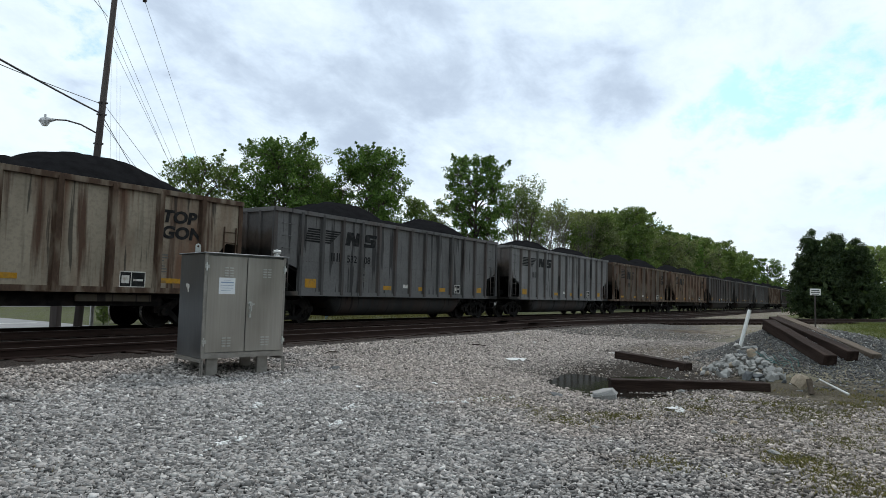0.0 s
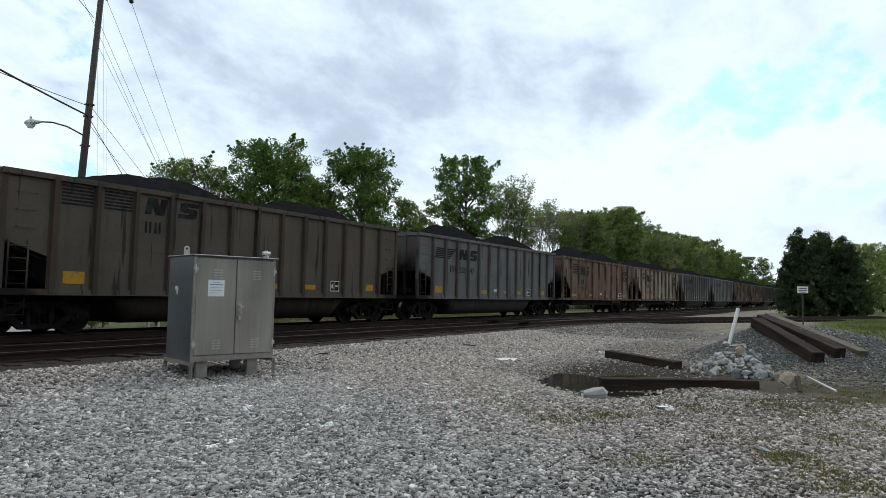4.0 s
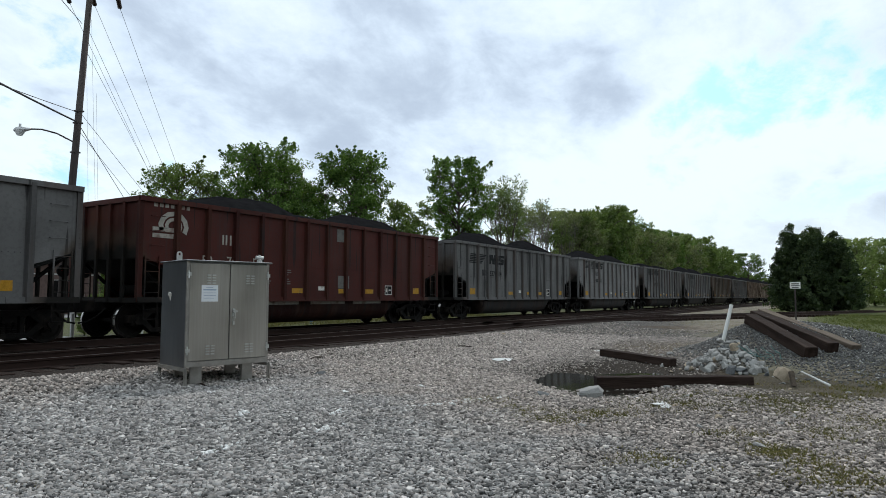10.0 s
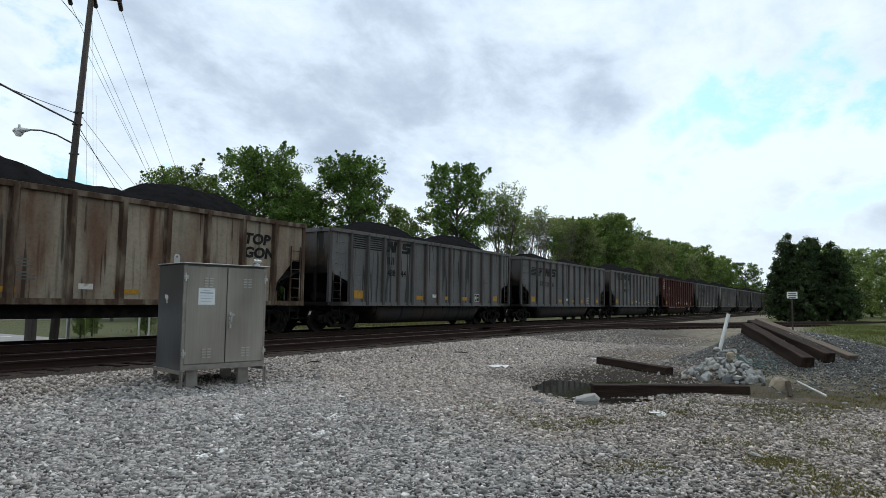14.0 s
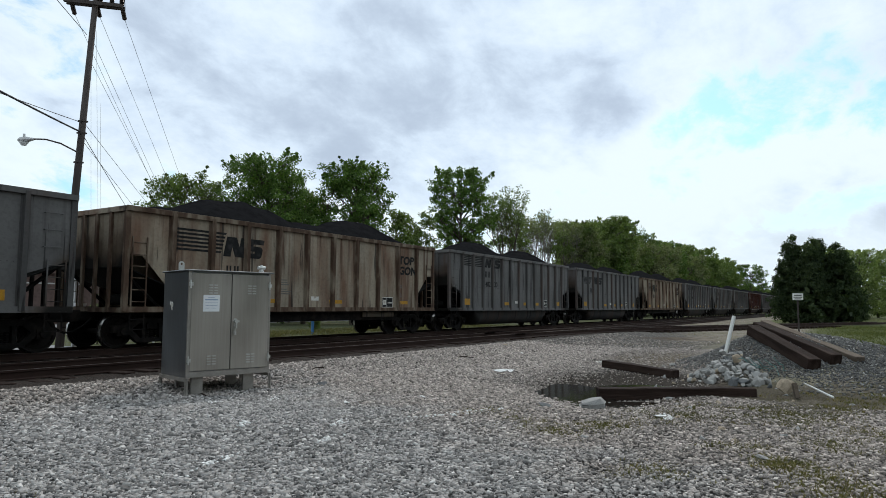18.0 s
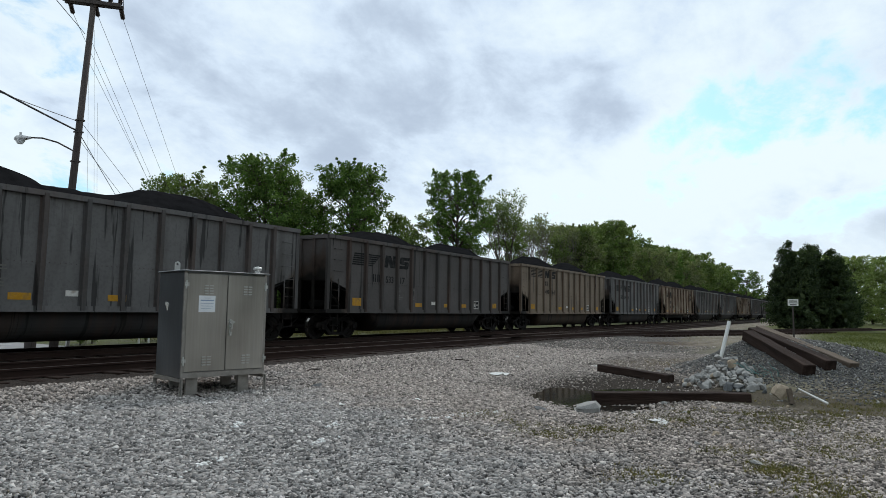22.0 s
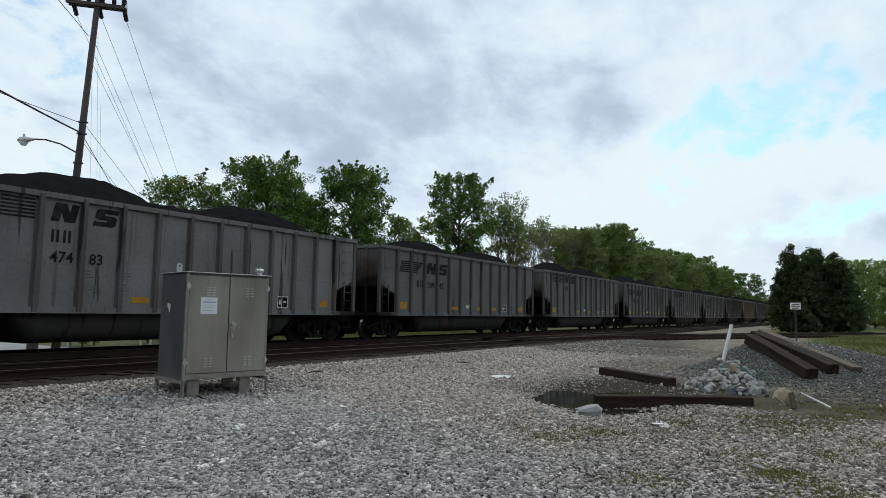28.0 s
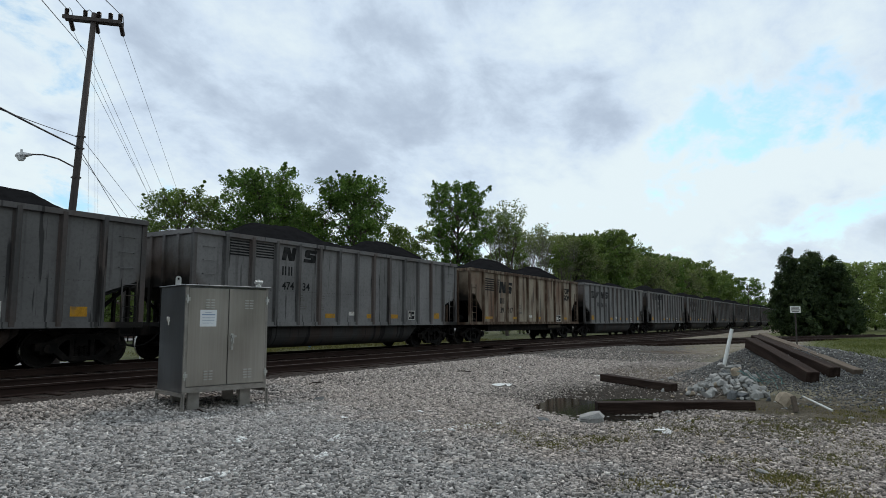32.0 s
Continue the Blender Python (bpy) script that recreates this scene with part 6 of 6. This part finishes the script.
t3 = build_crown_tree("maple_tree", 15.0, 45, LEAF_A, 26000, 0.115, 3.7, "tall green tree with sky showing through its crown", 0.34, 36, 0.30, 14, 0.42, 0.95, 0.22)
t3.matrix_basis = pose(53.6, 31.6, 0)
t4 = build_tree("young_tree", 14.2, 56, LEAF_B, 5200, 0.105, 3.4, "thin-leaved spring tree with visible branches", 0.24, 0.42, 5, 3, lean_up=0.42, thick=0.011)
t4.matrix_basis = pose(59.4, 29.5, 0)
t5 = build_tree("bare_tree", 13.4, 67, LEAF_C, 1500, 0.11, 3.2, "nearly bare grey tree with upright twigs", 0.20, 0.5, 5, 3, lean_up=0.7, thick=0.009, bark=TWIG)
t5.matrix_basis = pose(70.0, 30.0, 0)
t6 = build_crown_tree("woodland_tree", 13.0, 78, LEAF_B, 18000, 0.15, 4.0, "dense green woodland tree behind the train", 0.05, 36, 0.34, 16, 0.50)
t6.matrix_basis = pose(83.5, 30.5, 0)
t7 = build_crown_tree("woodland_tree", 13.0, 89, LEAF_A, 18000, 0.15, 3.9, "dense bright green woodland tree behind the train", 0.05, 36, 0.34, 16, 0.50, 0.9)
t7.matrix_basis = pose(94.0, 31.5, 0)
t8 = build_crown_tree("woodland_tree", 12.6, 95, LEAF_C, 9500, 0.14, 3.8, "pale thin-leaved woodland tree behind the train", 0.05, 34, 0.32, 15, 0.50, 1.0)
t8.matrix_basis = pose(96.5, 31.0, 0)
t9 = build_crown_tree("woodland_tree", 13.0, 99, LEAF_B, 5200, 0.27, 4.0, "green woodland tree far down the line", 0.04, 30, 0.36, 8, 0.65)
t9.matrix_basis = pose(203.0, 33.0, 0)
rw = random.Random(31)
LINE = "trees along the line"
for x, kind, k in ((63, "thin", 0.80), (67, "bare", 0.92), (70.5, "thin", 0.72), (74, "bare", 0.98), (77, "thin", 0.84), (81, "leafy", 0.97), (85, "thin", 0.95), (88, "leafy", 0.92), (91, "thin", 0.95)):
    put({"thin": t4, "bare": t5, "leafy": t8}[kind], x + rw.uniform(-1, 1), 32.0 + rw.uniform(-1.5, 2), rw.uniform(0, 360), k)["group"] = LINE
for x in range(58, 94, 4):
    put(t8 if x % 8 else t2b, x + rw.uniform(-1, 1), 31.0 + rw.uniform(-1, 3), rw.uniform(0, 360), rw.uniform(0.42, 0.58) if x % 8 else rw.uniform(0.6, 0.75))["group"] = LINE
for x in range(92, 196, 5):
    put(rw.choice((t6, t8, t7, t8) if x < 115 else (t6, t7, t7, t8)) if x < 150 else t9, x + rw.uniform(-2, 2), 30.5 + rw.uniform(-2.0, 2.5), rw.uniform(0, 360), rw.uniform(0.92, 1.16))["group"] = LINE
    put(t9, x + rw.uniform(-2, 2), 37.0 + rw.uniform(-2, 3), rw.uniform(0, 360), rw.uniform(1.02, 1.30))["group"] = LINE
for x in range(198, 420, 9):
    put(t9, x + rw.uniform(-2, 2), 31.0 + rw.uniform(-2, 6), rw.uniform(0, 360), rw.uniform(0.62, 0.85))["group"] = LINE
put(t7, 221.0, 28.4, 40, 1.16)["group"] = LINE
for x, s in ((79.0, 1.0), (99, 0.98), (110, 0.95)):
    put(t5 if s > 0.97 else t4, x, 29.6 + rw.uniform(-1, 1.5), rw.uniform(0, 360), s)["group"] = LINE
for x in range(24, 64, 4):
    put(t2b, x + rw.uniform(-1, 1), 40.0 + rw.uniform(-1, 5), rw.uniform(0, 360), rw.uniform(0.50, 0.78))["group"] = "undergrowth behind the tracks"
for x, y, k in ((13.6, 23.6, 0.13), (14.5, 24.4, 0.16), (16.6, 24.2, 0.15), (18.3, 25.0, 0.18), (20.5, 24.6, 0.14), (23.5, 25.5, 0.17), (28.0, 26.0, 0.16), (33.0, 26.5, 0.18)):
    put(t2b, x, y, rw.uniform(0, 360), k, "low green bush behind the tracks")["group"] = "bushes behind the tracks"
FARSIDE = "trees beyond the lawn"
# far trees in the leaf colour that carries the haze
t10 = build_crown_tree("woodland_tree", 12.0, 104, LEAF_HAZED, 9000, 0.17, 4.2, "pale haze-toned green tree beyond the lawn", 0.04, 32, 0.34, 12, 0.55)
t10.matrix_basis = pose(98.0, -8.5, 0)
tagged(t10, group=FARSIDE)
for n in range(9):
    put(t10, 100 + n * 4.5 + rw.uniform(-2, 2), 1.0 - n * 4.0 + rw.uniform(-2, 2), rw.uniform(0, 360), rw.uniform(0.70, 0.85))["group"] = FARSIDE
for n in range(14):
    put(t10 if n % 2 else t9, 112 + n * 7, 4.0 - n * 4.0 + rw.uniform(-4, 4), rw.uniform(0, 360), rw.uniform(0.78, 0.95))["group"] = FARSIDE
# unseen woods added behind and beside the viewer, to dim the sides facing it
for n in range(26):
    a = math.radians(150 + n * 7.2)
    put(t9, 30 * math.cos(a) + rw.uniform(-2, 2), 26 * math.sin(a) - 4 + rw.uniform(-2, 2), rw.uniform(0, 360), rw.uniform(0.8, 1.05))["group"] = "trees behind the yard"


def build_cedar():
    """Several dark spires grown into one ragged mass."""
    rn = np.random.default_rng(91)
    c = empty("cedar_tree", pose(72.2, 3.0, 0), "dense dark green cedar beside the tracks", "tree")
    part("trunk", tube(bmesh.new(), (0, 0, 0), (0.1, 0, 7.0), 0.22, 0.05, 9), BARK, c)
    right, deep = np.array([0.55, -0.835]), np.array([0.835, 0.55])
    spires = [(-3.3, 0.0, 7.4, 1.5), (-2.4, 0.8, 8.2, 1.7), (-1.3, -0.6, 7.9, 1.9), (-0.1, 0.4, 7.8, 2.1), (1.0, -0.4, 7.3, 2.0), (1.8, 0.4, 6.5, 1.7), (2.4, -0.2, 5.4, 1.5), (-0.6, 1.5, 7.6, 2.0), (0.8, -1.6, 6.9, 2.0), (-2.1, -1.4, 7.1, 1.8), (2.7, 0.3, 4.0, 1.2), (-3.6, 0.6, 5.4, 1.3)]
    outer, core = [], []
    for u, v, h, r in spires:
        for _ in range(150):
            z, a = rn.random() ** 0.85, rn.uniform(0, 2 * np.pi)
            q = r * (1 - z ** 1.6) ** 0.8 * rn.uniform(0.45, 1.12) + 0.10
            xy = right * (u + q * np.cos(a)) + deep * (v + q * np.sin(a))
            outer.append((xy[0], xy[1], 0.12 + h * z + 0.25 * q * (1 - z)))
            core.append((xy[0] * 0.85, xy[1] * 0.85, 0.1 + h * 0.86 * z))
    v, f = leaves(np.array(outer), 0.36, 56000, 0.10, rn)
    v2, f2 = leaves(np.array(core), 0.35, 7000, 0.30, rn)
    v, f = np.concatenate([v, v2]), np.concatenate([f, f2 + len(v)])
    v[:, 2] = np.maximum(v[:, 2], 0.05)
    piece("crown", quick_mesh("crown", v, f), NEEDLE, c, "ragged mass of dark needles")
    for u, v_, h, r in spires[:9]:
        xy = right * u + deep * v_
        p = Vector((xy[0], xy[1], h * 0.9))
        part("leader", tube(bmesh.new(), p, p + Vector((rn.uniform(-0.2, 0.2), rn.uniform(-0.2, 0.2), rn.uniform(0.8, 1.3))), 0.03, 0.008, 5), BARK, c)


build_cedar()


# ---- grass and stones ----
def tufts(name, spots, blades, tall, mat, label, seed):
    rn = np.random.default_rng(seed)
    s = np.array(spots)
    pick = rn.integers(0, len(s), blades)
    x, y = s[pick, 0] + rn.normal(0, 1, blades) * s[pick, 2], s[pick, 1] + rn.normal(0, 1, blades) * s[pick, 2]
    z = ground_z(x, y)
    a = rn.uniform(0, 2 * np.pi, blades)
    h = tall * rn.uniform(0.35, 1.2, blades)
    w = (0.0035 + 0.0025 * rn.random(blades)) * (1 + tall * 4)
    ln = rn.normal(0, 0.45, (blades, 2)) * h[:, None]
    b0 = np.stack([x - w * np.cos(a), y - w * np.sin(a), z - 0.01], 1)
    b1 = np.stack([x + w * np.cos(a), y + w * np.sin(a), z - 0.01], 1)
    m = np.stack([x + ln[:, 0] * 0.4, y + ln[:, 1] * 0.4, z + h * 0.65], 1)
    t = np.stack([x + ln[:, 0], y + ln[:, 1], z + h], 1)
    v = np.stack([b0, b1, m, t], 1).reshape(-1, 3)
    k = 4 * np.arange(blades)[:, None]
    f = np.concatenate([k + np.array([[0, 1, 2]]), k + np.array([[1, 3, 2]])], 0)
    return tagged(piece(name, quick_mesh(name, v, f), mat), label, "grass", kind="stuff")


rg = random.Random(14)
patches = [(8.22, 4.30, 0.20, 10), (7.75, 3.60, 0.22, 14), (7.42, 3.11, 0.14, 22), (7.92, 2.94, 0.20, 14), (8.14, 2.60, 0.20, 12), (8.89, 2.33, 0.26, 16), (9.85, 2.13, 0.30, 18), (9.27, 1.76, 0.22, 8),
           (7.57, 1.22, 0.14, 9), (5.98, 1.55, 0.12, 12), (6.89, 0.70, 0.14, 16), (6.68, 0.48, 0.13, 14), (8.08, 0.30, 0.18, 16), (9.70, 0.67, 0.30, 22), (11.62, 0.04, 0.45, 24), (12.83, -0.23, 0.45, 22),
           (8.98, -0.14, 0.22, 14), (6.05, 0.32, 0.14, 10), (6.16, 0.0, 0.20, 18), (10.4, 1.1, 0.3, 16), (14.5, -1.4, 0.6, 20), (2.2, 5.4, 0.18, 5)]
spots = [(x + rg.gauss(0, r), y + rg.gauss(0, r), 0.075) for x, y, r, n in patches for _ in range(n)]
tufts("weeds", spots, 10500, 0.040, WEED, "sparse olive weeds in the gravel", 3)
spots = [(x + rg.gauss(0, r * 1.5), y + rg.gauss(0, r * 1.5), 0.10) for x, y, r, n in patches for _ in range(n)] + [(rg.uniform(24, 40), rg.uniform(5.5, 8.5), 0.8) for _ in range(60)] + [(rg.uniform(16.0, 22), rg.uniform(3.8, 5.4), 0.4) for _ in range(20)]
tufts("dry_grass", spots, 13000, 0.032, DRY, "thin dry grass on bare earth", 4)
spots = [(rg.uniform(19, 62), rg.uniform(-9, 1.6), 0.9) for _ in range(420)]
tufts("lawn", spots, 42000, 0.11, BLADE, "patchy green lawn beyond the gravel mound", 5)
spots = [(rg.uniform(17, 46), rg.uniform(22.5, 27.5), 0.5) for _ in range(300)]
tufts("roadside_grass", spots, 9000, 0.18, WEED, "tall olive roadside grass behind the tracks", 6)

rs = np.random.default_rng(17)


def stone_field(count, x0, x1, y0, y1, keep):
    p = np.stack([rs.uniform(x0, x1, count), rs.uniform(y0, y1, count)], 1)
    return p[rs.random(count) < keep(p[:, 0], p[:, 1])]


def in_view(x, y):
    a = np.degrees(np.arctan2(y, x))
    return (a > -4) & (a < 70) & (x > 1.0)


def near_keep(x, y):
    soft = 1 / (1 + np.exp(-(y - 0.30 * x - 0.6) * 1.4))
    wet = np.exp(-(((x - 12.8) / 3.5) ** 2 + ((y - 0.12 * (x - 12.8) - 3.75) / 1.75) ** 2) ** 2)
    damp = np.exp(-(((x - 11.4) / 2.3) ** 2 + ((y + 0.35 * (x - 11.4) - 0.55) / 0.75) ** 2) ** 2)
    wet = np.maximum(wet, 0.9 * damp)
    return in_view(x, y) * np.clip(0.58 + 0.42 * soft, 0, 1) * (1 - 0.93 * wet)


p1 = stone_field(165000, 1.2, 11.5, -0.5, 8.5, near_keep)
p2 = stone_field(85000, 4.0, 24.0, 6.5, 11.3, near_keep)
p4 = stone_field(62000, 11.5, 25.0, 2.4, 6.8, lambda x, y: near_keep(x, y) * (ground_z(x, y) < 0.2) * (1 - 0.8 * np.exp(-(np.hypot(x - 19.5, y - 4.6) / 2.8) ** 2)))
p3 = stone_field(9000, 14.0, 34.0, 5.0, 11.0, lambda x, y: near_keep(x, y) * (np.hypot(x - 32.6, y - 7.1) > 2.6))
for pts, lo, hi, chips in ((p1, 0.013, 0.026, False), (p2, 0.017, 0.034, True), (p4, 0.012, 0.024, True), (p3, 0.02, 0.04, True)):
    z = ground_z(pts[:, 0], pts[:, 1])
    size = rs.uniform(lo, hi, len(pts)) * rs.choice([1, 1, 1, 1.2, 1.45], len(pts)) * np.where(pts[:, 1] < 0.30 * pts[:, 0] + 0.6, 0.85, 1.0)
    ob = piece("gravel", scatter("gravel", np.column_stack([pts, z + size * 0.40]), size, rs, 0.50, chips), STONE)
    tagged(ob, "grey crushed stone gravel", "gravel", kind="stuff")
pm = stone_field(105000, 12.5, 20.5, -3.5, 4.2, lambda x, y: np.clip(ground_z(x, y) * 4, 0, 1))
size = rs.uniform(0.011, 0.027, len(pm)) * rs.choice([1, 1, 1, 1.5], len(pm))
tagged(piece("gravel_mound", scatter("gravel_mound", np.column_stack([pm, ground_z(pm[:, 0], pm[:, 1]) + size * 0.25]), size, rs, 0.8, True), MOUND), "dark grey stones of a gravel mound", "gravel", kind="stuff")


# white-sprayed stones in short survey marks
marks = [(5.75, 6.45, 0.22, 0.6), (6.9, 8.4, 0.15, 0.5), (7.6, 7.9, 0.25, 0.6), (7.35, 4.75, 0.32, -0.5), (8.1, 4.5, 0.3, -0.5), (4.25, 5.1, 0.16, 0.3), (5.5, 4.9, 0.20, 0.2), (6.3, 5.4, 0.12, 0.4), (9.0, 2.2, 0.14, 0.3)]
pw = []
for x, y, s_, a_ in marks:
    for _ in range(34):
        q = rs.normal(0, s_)
        pw.append((x + q * math.cos(a_) + rs.normal(0, 0.035), y + q * math.sin(a_) + rs.normal(0, 0.035)))
pw = np.array(pw)
size = rs.uniform(0.012, 0.024, len(pw))
tagged(piece("painted_stones", scatter("painted_stones", np.column_stack([pw, ground_z(pw[:, 0], pw[:, 1]) + size * 1.1]), size, rs, 0.8, True), LITTER), "white-sprayed stones in the gravel", "gravel", kind="stuff")


# ---- what moves ----
SPEED, START = 14.053, -1.553
# seconds and metres by which the train runs ahead of an even pace
DRIFT = [(0.0, -0.33), (1.0, -0.24), (2.0, -0.25), (3.0, -0.14), (6.0, -0.19), (7.0, -0.14), (8.0, -0.06), (9.0, 0.06), (10.0, 0.18), (11.0, 0.15), (12.0, 0.28), (13.0, 0.28), (14.0, 0.22), (17.0, 0.26), (18.0, 0.19), (19.0, 0.15), (20.0, 0.2), (21.0, 0.41), (22.0, 0.31), (23.0, 0.04), (24.0, -0.1), (25.0, -0.13), (28.0, -0.07), (29.0, -0.19), (30.0, -0.31), (32.0, -0.58)]


def front(t):
    """The place along the track of the coupling that leads car 0."""
    return START + SPEED * t + float(np.interp(t, [a for a, _ in DRIFT], [b for _, b in DRIFT]))


def car_long(n):
    return FLAT_LONG if CARS[n][1] == "flat" else RED_LONG if CARS[n][2] == "light" else TUB_LONG


def car_offset(n):
    """From the coupling that leads car 0 to the middle of car n."""
    ahead = sum(car_long(k) for k in range(1, n)) if n > 0 else -sum(car_long(k) for k in range(n + 1, 1))
    return ahead + (0.5 if n > 0 else -0.5) * car_long(n)


def motions():
    times = [t for t, _ in DRIFT]
    for n, car in TRAIN:
        base = car_offset(n)
        walk(car, [(t, pose(front(t) + base, FAR_TRACK, RAIL_Z)) for t in times])
        # wheels turn while the car is near enough for it to show
        seen = [k / 30 for k in range(0, 961) if -9.0 < front(k / 30) + base < 42.0]
        if not seen:
            continue
        roll = [(t, math.degrees((front(t) + base) / 0.457) % 360.0) for t in seen]
        if seen[0] > 0.05:
            roll.insert(0, (0.0, roll[0][1]))
        if seen[-1] < 31.95:
            roll.append((32.0, roll[-1][1]))
        for ws in [o for o in car.children_recursive if o.name.startswith("wheelset")]:
            x, y, z = ws.location
            walk(ws, [(t, pose(x, y, z, 0, a, 0)) for t, a in roll])


motions()
